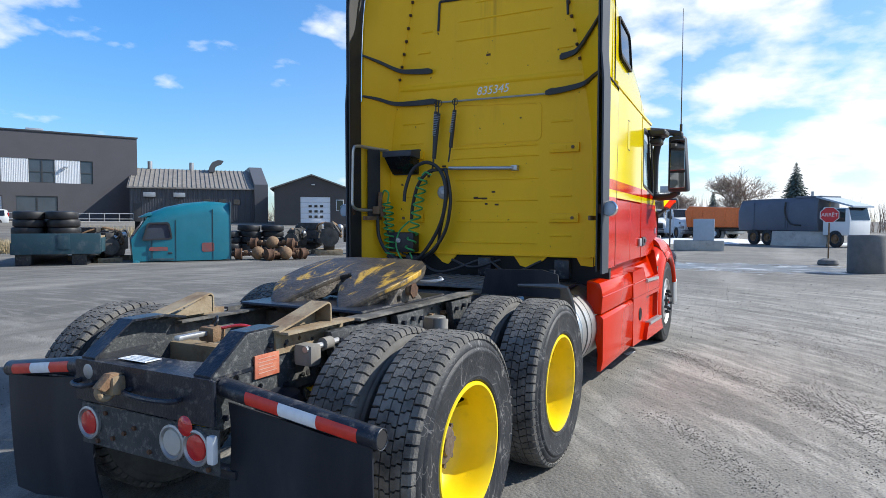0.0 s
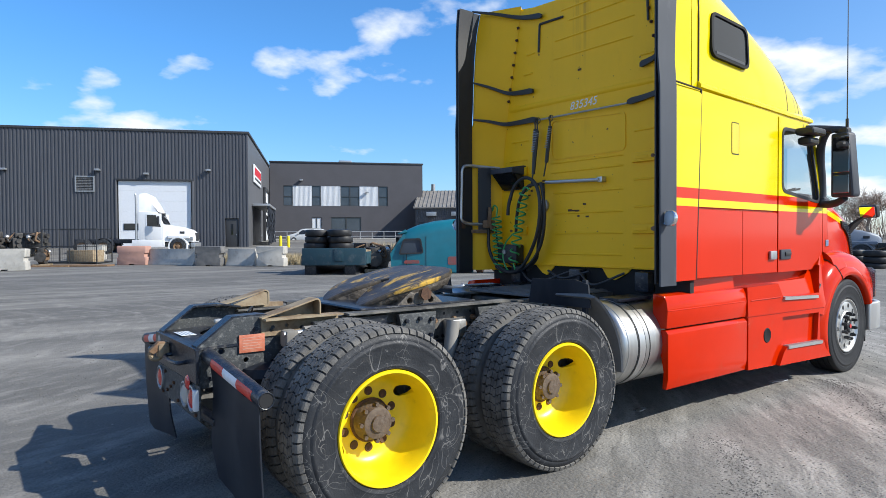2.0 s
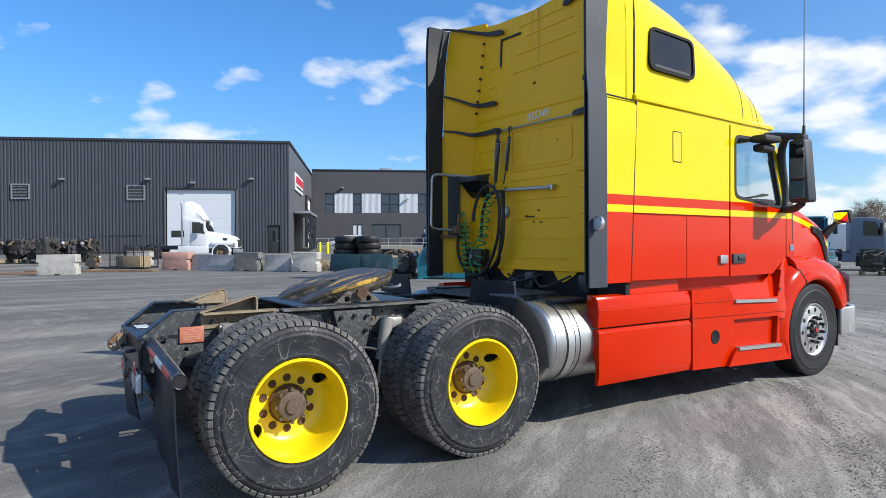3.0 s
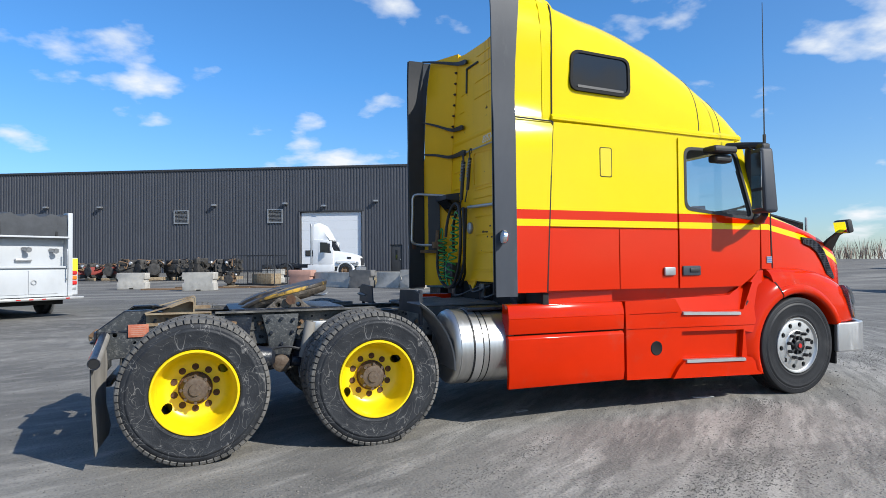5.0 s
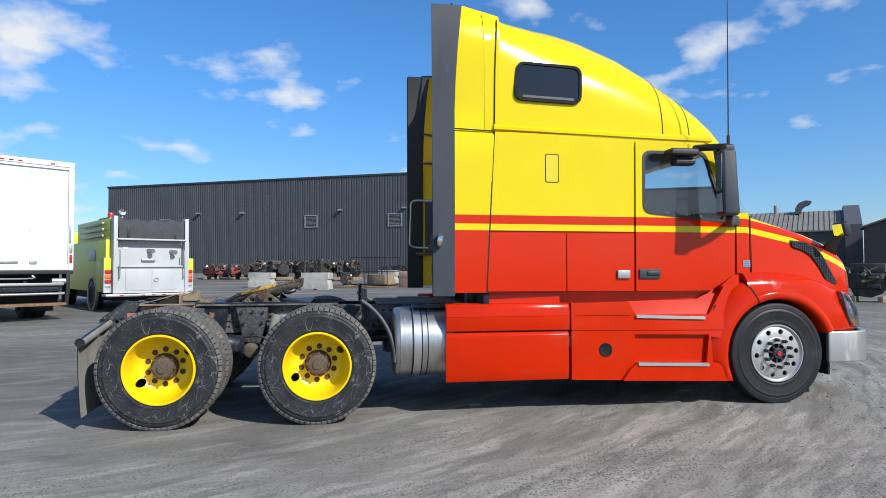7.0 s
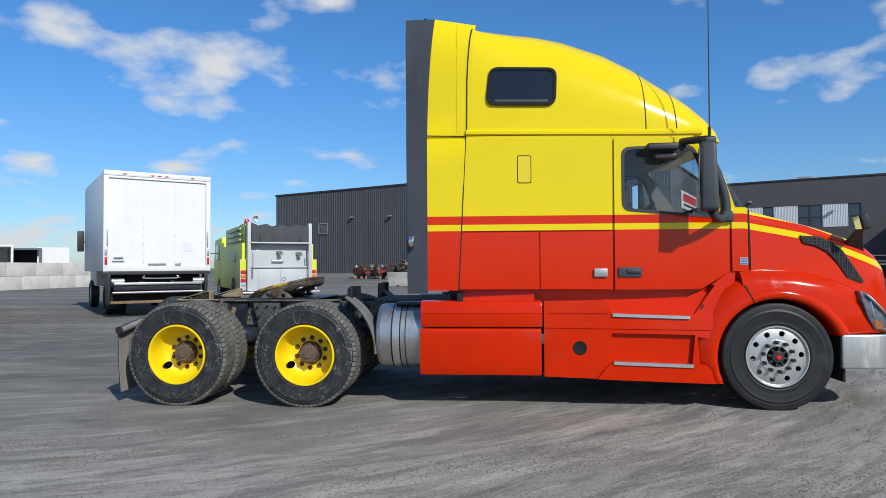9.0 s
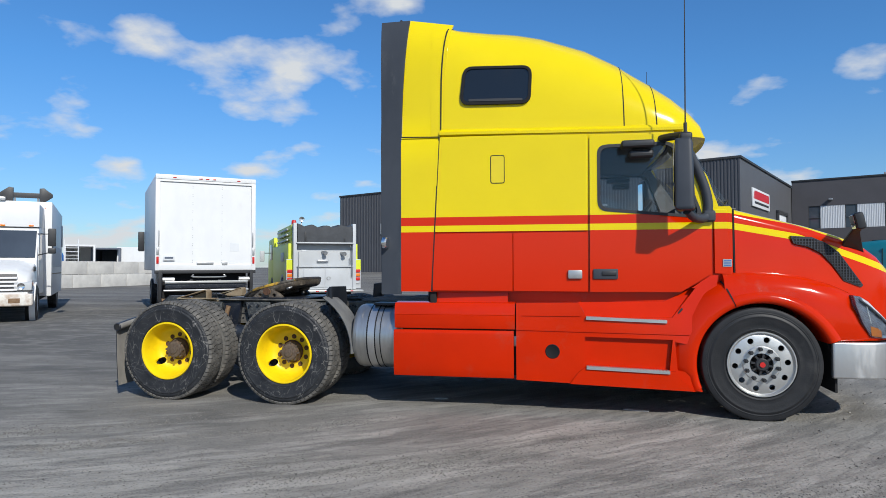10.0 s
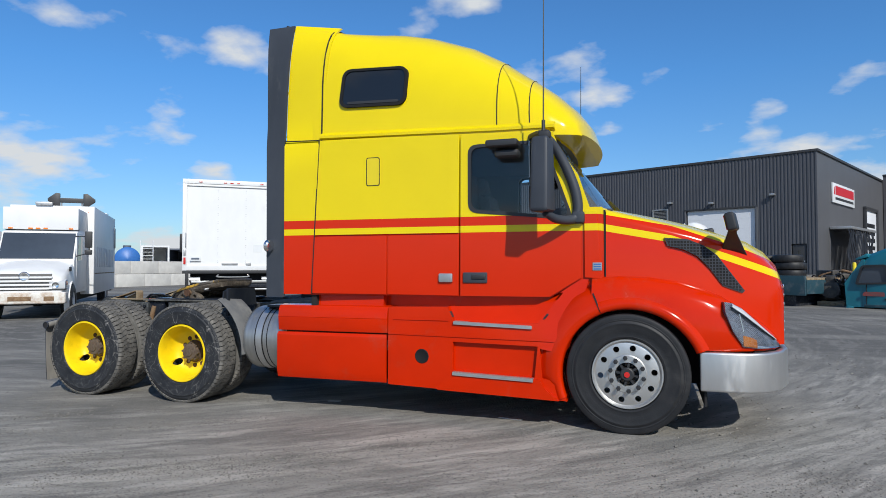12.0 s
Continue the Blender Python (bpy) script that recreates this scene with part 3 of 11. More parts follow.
def mesh_of(bm, name, material, angle=35):
    me = bpy.data.meshes.new(name)
    bmesh.ops.recalc_face_normals(bm, faces=bm.faces)
    bm.to_mesh(me)
    bm.free()
    for mm in (material if isinstance(material, (list, tuple)) else [material]):
        me.materials.append(mm)
    me.polygons.foreach_set("use_smooth", [True] * len(me.polygons))
    me.set_sharp_from_angle(angle=radians(angle))
    return me


def part(name, bm, material, parent, label="", angle=35):
    ob = new(name, mesh_of(bm, name, material, angle))
    ob.parent = parent
    return tagged(ob, label) if label else ob


def share(name, me, parent, m):
    """One more part on the same mesh."""
    ob = new(name, me)
    ob.parent, ob.matrix_basis = parent, m
    return ob


def thing(name, label, category, group="", m=None):
    ob = new(name)
    ob.empty_display_size = 0.2
    if m is not None:
        ob.matrix_basis = m
    return tagged(ob, label, category, group)


def solid(name, bm, material, label, category, group="", kind="", angle=35, m=None):
    ob = new(name, mesh_of(bm, name, material, angle))
    if m is not None:
        ob.matrix_basis = m
    return tagged(ob, label, category, group, kind)


def cut(bm, cutters):
    """The bmesh with the cutters taken out of it."""
    a = bpy.data.objects.new("work", bpy.data.meshes.new("work"))
    bmesh.ops.recalc_face_normals(bm, faces=bm.faces)
    bm.to_mesh(a.data)
    bm.free()
    scene.collection.objects.link(a)
    made = [a]
    for c in cutters:
        o = bpy.data.objects.new("work", bpy.data.meshes.new("work"))
        bmesh.ops.recalc_face_normals(c, faces=c.faces)
        c.to_mesh(o.data)
        c.free()
        scene.collection.objects.link(o)
        made.append(o)
        md = a.modifiers.new("cut", "BOOLEAN")
        md.operation, md.object, md.solver = "DIFFERENCE", o, "EXACT"
    bpy.context.view_layer.update()
    done = bpy.data.meshes.new_from_object(a.evaluated_get(bpy.context.evaluated_depsgraph_get()))
    res = bmesh.new()
    res.from_mesh(done)
    a.modifiers.clear()
    olds = [o.data for o in made] + [done]
    for o in made:
        bpy.data.objects.remove(o, do_unlink=True)
    for me in olds:
        bpy.data.meshes.remove(me)
    return res


# ---- ground ----
def rise(x, y):
    """The yard is level; behind the row of barriers the land climbs a little."""
    if abs(x) < 8 and abs(y) < 8:
        return -0.042 * math.exp(-(x * x + y * y) / 7.5) if x * x + y * y < 50 else 0.0
    q = 0.434 * x + 0.901 * y
    if q < 37:
        return 0.0
    if q < 52:
        t = (q - 37) / 15
        return 0.62 * t * t * (3 - 2 * t)
    return 0.62 + 0.9 * min(1.0, (q - 52) / 33)


def ground_material():
    m = mat("dusty_asphalt", (0.160, 0.149, 0.136), rough=0.92)
    nt, N, L, b = nodes_of(m)
    tc = N("ShaderNodeTexCoord")

    def noise_tex(scale, detail=8, rough=0.6, stretch=None, rot=0.0, dist=0.0):
        n = N("ShaderNodeTexNoise")
        n.inputs["Scale"].default_value, n.inputs["Detail"].default_value, n.inputs["Roughness"].default_value = scale, detail, rough
        n.inputs["Distortion"].default_value = dist
        src = tc.outputs["Object"]
        if stretch:
            mp = N("ShaderNodeMapping"); mp.inputs["Scale"].default_value = stretch; mp.inputs["Rotation"].default_value = (0, 0, rot)
            L(src, mp.inputs["Vector"]); src = mp.outputs[0]
        L(src, n.inputs["Vector"])
        return n

    def rng(src, a, c, lo=0.0, hi=1.0):
        r = N("ShaderNodeMapRange")
        r.inputs["From Min"].default_value, r.inputs["From Max"].default_value, r.inputs["To Min"].default_value, r.inputs["To Max"].default_value = a, c, lo, hi
        L(src, r.inputs["Value"])
        return r.outputs[0]

    def mixc(fac, a, c):
        x = N("ShaderNodeMixRGB")
        L(fac, x.inputs[0])
        for s, i in ((a, 1), (c, 2)):
            if isinstance(s, tuple):
                x.inputs[i].default_value = (*s, 1)
            else:
                L(s, x.inputs[i])
        return x.outputs[0]

    def mul(a, c):
        x = N("ShaderNodeMath"); x.operation = "MULTIPLY"
        L(a, x.inputs[0])
        if isinstance(c, float):
            x.inputs[1].default_value = c
        else:
            L(c, x.inputs[1])
        return x.outputs[0]

    big = noise_tex(0.11, 6, 0.55)
    dust = noise_tex(0.55, 9, 0.62, (0.16, 1.0, 1.0), radians(-38), 0.1)
    grain = noise_tex(34, 4, 0.7)
    peb = N("ShaderNodeTexVoronoi"); peb.inputs["Scale"].default_value = 42
    L(tc.outputs["Object"], peb.inputs["Vector"])
    col = mixc(rng(big.outputs["Fac"], 0.38, 0.62), (0.210, 0.199, 0.178), (0.288, 0.275, 0.245))
    col = mixc(rng(dust.outputs["Fac"], 0.5, 0.68, 0.0, 0.8), col, (0.352, 0.335, 0.298))
    dark = noise_tex(0.32, 9, 0.65, (0.3, 1.1, 1.0), radians(-38), 0.15)
    col = mixc(rng(dark.outputs["Fac"], 0.54, 0.68, 0.0, 0.35), col, (0.120, 0.114, 0.103))
    # beyond the truck the gravel gives way to dark worn asphalt, swept in pale streaks
    sp = N("ShaderNodeSeparateXYZ"); L(tc.outputs["Object"], sp.inputs[0])
    edge = noise_tex(0.25, 5, 0.6)
    ea = N("ShaderNodeMath"); L(sp.outputs["Y"], ea.inputs[0]); L(rng(edge.outputs["Fac"], 0.3, 0.7, -3.0, 3.0), ea.inputs[1])
    xb = N("ShaderNodeMath"); xb.operation = "MULTIPLY_ADD"; L(sp.outputs["X"], xb.inputs[0]); xb.inputs[1].default_value = -0.55; L(ea.outputs[0], xb.inputs[2])
    fa = N("ShaderNodeMath"); L(sp.outputs["X"], fa.inputs[0]); L(rng(edge.outputs["Fac"], 0.3, 0.7, -3.0, 3.0), fa.inputs[1])
    far = N("ShaderNodeMath"); far.operation = "MAXIMUM"; L(rng(xb.outputs[0], -3.0, 0.8), far.inputs[0]); L(rng(fa.outputs[0], 9.0, 15.0, 0.0, 0.85), far.inputs[1])
    asph = far.outputs[0]
    sw = noise_tex(0.5, 8, 0.62, (0.16, 1.0, 1.0), radians(22), 0.25)
    asphalt = mixc(rng(sw.outputs["Fac"], 0.47, 0.66, 0.0, 0.9), (0.082, 0.078, 0.071), (0.25, 0.236, 0.208))
    dk = noise_tex(0.22, 7, 0.6, (0.35, 1.0, 1.0), radians(15), 0.3)
    asphalt = mixc(rng(dk.outputs["Fac"], 0.52, 0.64, 0.0, 0.7), asphalt, (0.050, 0.047, 0.043))
    col = mixc(asph, col, asphalt)
    # wheel tracks: streaks drawn out along wide arcs
    heights = []
    for cx, cy, freq, lo, hi, amount, shade in (
            (-6.6, 9.3, 1.1, 0.48, 0.64, 0.5, (0.14, 0.134, 0.122)), (-6.6, 9.3, 3.6, 0.50, 0.60, 0.68, (0.10, 0.096, 0.088)),
            (-7.0, 8.9, 2.4, 0.52, 0.62, 0.7, (0.40, 0.378, 0.338)), (-6.4, 9.5, 8.5, 0.50, 0.60, 0.52, (0.098, 0.094, 0.086)),
            (3.0, 40.0, 2.3, 0.53, 0.63, 0.4, (0.11, 0.105, 0.096)), (-6.0, 9.8, 5.0, 0.54, 0.64, 0.62, (0.39, 0.37, 0.333))):
        mp = N("ShaderNodeMapping"); mp.inputs["Location"].default_value = (-cx, -cy, 0)
        L(tc.outputs["Object"], mp.inputs["Vector"])
        s3 = N("ShaderNodeSeparateXYZ"); L(mp.outputs[0], s3.inputs[0])
        flat = N("ShaderNodeCombineXYZ"); L(s3.outputs["X"], flat.inputs[0]); L(s3.outputs["Y"], flat.inputs[1])
        rad = N("ShaderNodeVectorMath"); rad.operation = "LENGTH"; L(flat.outputs[0], rad.inputs[0])
        ang = N("ShaderNodeMath"); ang.operation = "ARCTAN2"; L(s3.outputs["Y"], ang.inputs[0]); L(s3.outputs["X"], ang.inputs[1])
        wob = noise_tex(0.4, 3, 0.5)
        ra = N("ShaderNodeMath"); L(rad.outputs["Value"], ra.inputs[0]); L(rng(wob.outputs["Fac"], 0.3, 0.7, -0.09, 0.09), ra.inputs[1])
        pol = N("ShaderNodeCombineXYZ"); L(ra.outputs[0], pol.inputs[0]); L(mul(ang.outputs[0], 2.4), pol.inputs[1])
        w = N("ShaderNodeTexNoise"); w.inputs["Scale"].default_value, w.inputs["Detail"].default_value, w.inputs["Roughness"].default_value = freq, 6, 0.62
        L(pol.outputs[0], w.inputs["Vector"])
        f = rng(w.outputs["Fac"], lo, hi, 0.0, amount)
        keep = N("ShaderNodeMath"); keep.operation = "SUBTRACT"; keep.inputs[0].default_value = 1.0; L(mul(asph, 0.65), keep.inputs[1])
        f = mul(f, keep.outputs[0])
        col = mixc(f, col, shade)
        heights.append(f)
    # tread prints inside the tracks
    pr = N("ShaderNodeTexVoronoi"); pr.inputs["Scale"].default_value = 15; pr.inputs["Randomness"].default_value = 1.0
    L(tc.outputs["Object"], pr.inputs["Vector"])
    prints = mul(heights[0], rng(pr.outputs["Distance"], 0.25, 0.5))
    col = mixc(rng(grain.outputs["Fac"], 0.36, 0.72, 0.0, 0.22), col, (0.104, 0.099, 0.089))
    speck = noise_tex(150, 3, 0.7)
    col = mixc(rng(speck.outputs["Fac"], 0.5, 0.68, 0.0, 0.4), col, (0.368, 0.350, 0.313))
    # dark chips pressed into the dust, thicker in the tracks
    chips = N("ShaderNodeMath"); L(mul(heights[1], 0.35), chips.inputs[0]); L(mul(heights[3], 0.3), chips.inputs[1])
    share_of = rng(chips.outputs[0], 0.0, 0.4, 0.10, 0.42)
    for scale, amount, shade in ((48, 0.6, (0.085, 0.083, 0.080)), (95, 0.65, (0.072, 0.070, 0.066))):
        crumb = N("ShaderNodeTexVoronoi"); crumb.inputs["Scale"].default_value = scale
        L(tc.outputs["Object"], crumb.inputs["Vector"])
        pick = N("ShaderNodeSeparateXYZ"); L(crumb.outputs["Color"], pick.inputs[0])
        less = N("ShaderNodeMath"); less.operation = "LESS_THAN"; L(pick.outputs["X"], less.inputs[0]); L(share_of, less.inputs[1])
        body = mul(less.outputs[0], rng(crumb.outputs["Distance"], 0.55, 0.3, 0.0, amount))
        col = mixc(body, col, shade)
    # meltwater and slush by the far gate
    wet_map = N("ShaderNodeMapping"); wet_map.inputs["Location"].default_value = (-20.5 * 0.42, 1.6 * 0.24, 0); wet_map.inputs["Scale"].default_value = (0.42, 0.24, 0)
    L(tc.outputs["Object"], wet_map.inputs["Vector"])
    ln = N("ShaderNodeVectorMath"); ln.operation = "LENGTH"; L(wet_map.outputs[0], ln.inputs[0])
    wn = noise_tex(1.3, 6, 0.6)
    sub = N("ShaderNodeMath"); sub.operation = "SUBTRACT"; L(ln.outputs["Value"], sub.inputs[0]); L(rng(wn.outputs["Fac"], 0.3, 0.7, -0.5, 0.5), sub.inputs[1])
    wet = rng(sub.outputs[0], 0.95, 0.8)
    sn = noise_tex(2.2, 7, 0.65, (1.0, 0.4, 1.0))
    slush = mul(wet, rng(sn.outputs["Fac"], 0.53, 0.60))
    col = mixc(wet, col, (0.09, 0.09, 0.09))
    col = mixc(slush, col, (0.50, 0.50, 0.50))
    L(col, b.inputs["Base Color"])
    L(rng(wet, 0.0, 1.0, 0.92, 0.3), b.inputs["Roughness"])
    hsum = N("ShaderNodeMath"); L(mul(grain.outputs["Fac"], 0.6), hsum.inputs[0]); L(mul(peb.outputs["Distance"], -0.5), hsum.inputs[1])
    h2 = N("ShaderNodeMath"); h2.operation = "SUBTRACT"; L(hsum.outputs[0], h2.inputs[0]); L(mul(prints, 0.3), h2.inputs[1])
    h3 = N("ShaderNodeMath"); h3.operation = "SUBTRACT"; L(h2.outputs[0], h3.inputs[0]); L(mul(heights[3], 0.3), h3.inputs[1])
    dry = mul(h3.outputs[0], rng(wet, 0, 1, 1, 0.05))
    bp = N("ShaderNodeBump"); bp.inputs["Strength"].default_value = 0.8; bp.inputs["Distance"].default_value = 0.010
    L(dry, bp.inputs["Height"]); L(bp.outputs[0], b.inputs["Normal"])
    return m


M["ground"] = ground_material()


def build_ground():
    xs = [-1800, -700, -300, -150, -90] + list(range(-60, -11, 4)) + list(range(-9, 10)) + list(range(12, 100, 4)) + [120, 180, 320, 700, 1800]
    bm = B()
    vs = [[bm.verts.new((x, y, rise(x, y))) for y in xs] for x in xs]
    for i in range(len(xs) - 1):
        for j in range(len(xs) - 1):
            bm.faces.new((vs[i][j], vs[i + 1][j], vs[i + 1][j + 1], vs[i][j + 1]))
    solid("ground", bm, M["ground"], "grey dusty asphalt yard with wheel tracks", "ground", kind="structure")


build_ground()


# ---- buildings ----
def corrugated(bm, x0, x1, y, z0, z1, pitch=0.3, depth=0.05, side="y"):
    """Upright ribbed sheeting as real folds, facing towards -y (or +x)."""
    n = max(1, round((x1 - x0) / pitch))
    p = (x1 - x0) / n
    pts = []
    for i in range(n):
        a = x0 + i * p
        pts += [(a, 0), (a + 0.42 * p, 0), (a + 0.5 * p, depth), (a + 0.92 * p, depth)]
    pts.append((x1, 0))
    def at(u, d, z):
        return (u, y - d, z) if side == "y" else (y + d, u, z)
    lo, hi = [bm.verts.new(at(u, d, z0)) for u, d in pts], [bm.verts.new(at(u, d, z1)) for u, d in pts]
    for i in range(len(pts) - 1):
        bm.faces.new((lo[i], lo[i + 1], hi[i + 1], hi[i]))
    return bm


def wall_lamp(parent, x, y, z):
    lamp = rbox(x - 0.22, x + 0.22, y - 0.42, y - 0.02, z - 0.1, z + 0.08, 0.03)
    cyl(lamp, (x, y, z), (x, y - 0.12, z), 0.09, 10)
    return part("wall_lamp", lamp, M["steel"], parent)


def build_garage():
    g = thing("garage_building", "large dark grey ribbed-steel garage with a white overhead door", "building", m=pose(18.8, 54.1, 0, 0, 0, -25.7))
    # front: corrugated sheets round the openings
    top, base = 11.43, 0.2
    openings = [(-11.4, -5.0, 0.4, 6.82), (-2.1, -0.9, 0.5, 3.42)]
    bm = B()
    corrugated(bm, -52.3, -11.4, 0, base, top)
    corrugated(bm, -11.4, -5.0, 0, 6.82, top)
    corrugated(bm, -5.0, -2.1, 0, base, top)
    corrugated(bm, -2.1, -0.9, 0, 3.42, top)
    corrugated(bm, -0.9, 0.0, 0, base, top)
    part("ribbed_front", bm, M["cladding"], g, angle=20)
    body = cut(box(B(), -52.28, -0.02, 0.04, 45, base, top - 0.05), [box(B(), a, b_, -1, 0.6, z0, z1) for a, b_, z0, z1 in openings])
    part("wall", body, M["cladding_flat"], g)
    part("roof_edge", rbox(-52.4, 0.1, -0.12, 0.1, top - 0.12, top + 0.1, 0.02), M["trim_dark"], g)
    part("roof_edge", rbox(-0.02, 0.12, 0.1, 28.0, top - 0.12, top + 0.1, 0.02), M["trim_dark"], g)
    part("roof", box(B(), -52.2, -0.1, 0.15, 44.9, top - 0.05, top), M["trim_dark"], g)
    # overhead door of four sections
    n = 7
    for i in range(n):
        z0, z1 = 0.4 + 6.42 * i / n, 0.4 + 6.42 * (i + 1) / n
        part("door_section", rbox(-11.3, -5.1, 0.14, 0.24, z0 + 0.003, z1 - 0.003, 0.004, 1), M["door_white"], g)
    for x0 in (-10.9, -9.4):
        w = part("door_window", rbox(x0, x0 + 1.35, 0.1, 0.2, 2.35, 2.95, 0.02), M["trim_dark"], g)
        part("pane", box(B(), x0 + 0.08, x0 + 1.27, 0.085, 0.095, 2.42, 2.88), M["glass_dark"], w)
    for a, b_ in ((-11.52, -11.4), (-5.0, -4.8)):
        part("door_jamb", rbox(a, b_, -0.1, 0.25, 0.3, 6.9, 0.02), M["cladding_flat"], g)
    part("door_head", rbox(-11.52, -4.8, -0.1, 0.25, 6.82, 7.0, 0.02), M["trim_dark"], g)
    d = part("side_door", rbox(-2.04, -0.96, 0.1, 0.18, 0.5, 3.36, 0.02), M["trim_dark"], g, "dark steel service door")
    part("pane", box(B(), -1.6, -1.4, 0.088, 0.098, 1.9, 2.9), M["glass_dark"], d)
    part("door_handle", rbox(-1.15, -1.07, 0.02, 0.1, 1.85, 1.95, 0.01), M["steel"], d)
    for x0, x1, z0, z1 in ((-14.8, -13.2, 5.78, 7.2), (-24.8, -23.2, 5.85, 7.25), (-44.5, -42.9, 5.85, 7.25)):
        v = part("vent_grille", cut(box(B(), x0, x1, -0.14, 0.06, z0, z1), [box(B(), x0 + 0.1, x1 - 0.1, -0.3, 0.0, z0 + 0.1, z1 - 0.1)]), M["steel"], g)
        for k in range(9):
            z = z0 + 0.16 + k * (z1 - z0 - 0.3) / 8
            part("slat", box(B(), x0 + 0.1, x1 - 0.1, -0.03, 0.03, -0.012, 0.012, pose(0, -0.07, z, 35)), M["steel"], v)
    for x, z in ((-20.4, 7.7), (-12.9, 7.75), (-8.85, 7.45), (-3.5, 7.85), (-38.8, 7.8), (-32.8, 7.7)):
        wall_lamp(g, x, -0.05, z)
    # side wall: sign board, dock door with a folded black curtain
    s = part("sign_board", rbox(0.02, 0.16, 4.5, 12.9, 7.25, 9.05, 0.03), M["corr_white"], g, "white sign board with red lettering bars")
    part("sign_band", box(B(), 0.165, 0.172, 5.4, 12.5, 8.0, 8.82), M["sign_red"], s)
    part("sign_mark", prism(B(), [(4.75, 8.0), (5.25, 8.0), (5.25, 8.82), (4.95, 8.6)], "x", 0.165, 0.172), M["sign_red"], s)
    part("sign_bar", box(B(), 0.165, 0.172, 5.3, 12.3, 7.55, 7.78), M["trim_dark"], s)
    dd = part("dock_door", rbox(0.02, 0.12, 17.8, 23.4, 1.2, 7.4, 0.03), M["door_white"], g, "white dock door in a dark frame")
    for y0, y1 in ((17.45, 17.8), (23.4, 23.75)):
        part("dock_post", rbox(0.01, 0.3, y0, y1, 1.0, 7.6, 0.03), M["trim_dark"], dd)
    part("dock_lintel", rbox(0.01, 0.3, 17.45, 23.75, 7.4, 7.75, 0.03), M["trim_dark"], dd)
    for z in (3.2, 4.0, 4.8, 5.6):
        part("dock_pane", box(B(), 0.122, 0.13, 18.6, 22.6, z, z + 0.45), M["glass_dark"], dd)
    rng = random.Random(4)
    aw = part("dock_shelter", rbox(0.02, 1.7, 3.6, 14.0, 4.75, 5.0, 0.04), M["steel"], g, "loading shelter hung with black rubber strips")
    for i in range(22):
        y = 3.7 + i * 0.47
        bm = B()
        ln = 3.4 + rng.random() * 1.0
        rings = []
        for k in range(7):
            z = 4.75 - ln * k / 6
            ox = 1.5 + 0.12 * math.sin(k * 1.3 + i) + rng.uniform(-0.06, 0.06)
            w = 0.2 + 0.05 * math.sin(k + i * 2)
            rings.append([(ox, y - w, z), (ox + 0.06, y, z), (ox, y + w, z), (ox - 0.05, y, z)])
        loft(bm, rings)
        part("rubber_strip", bm, M["flap"], aw)
    return g


build_garage()


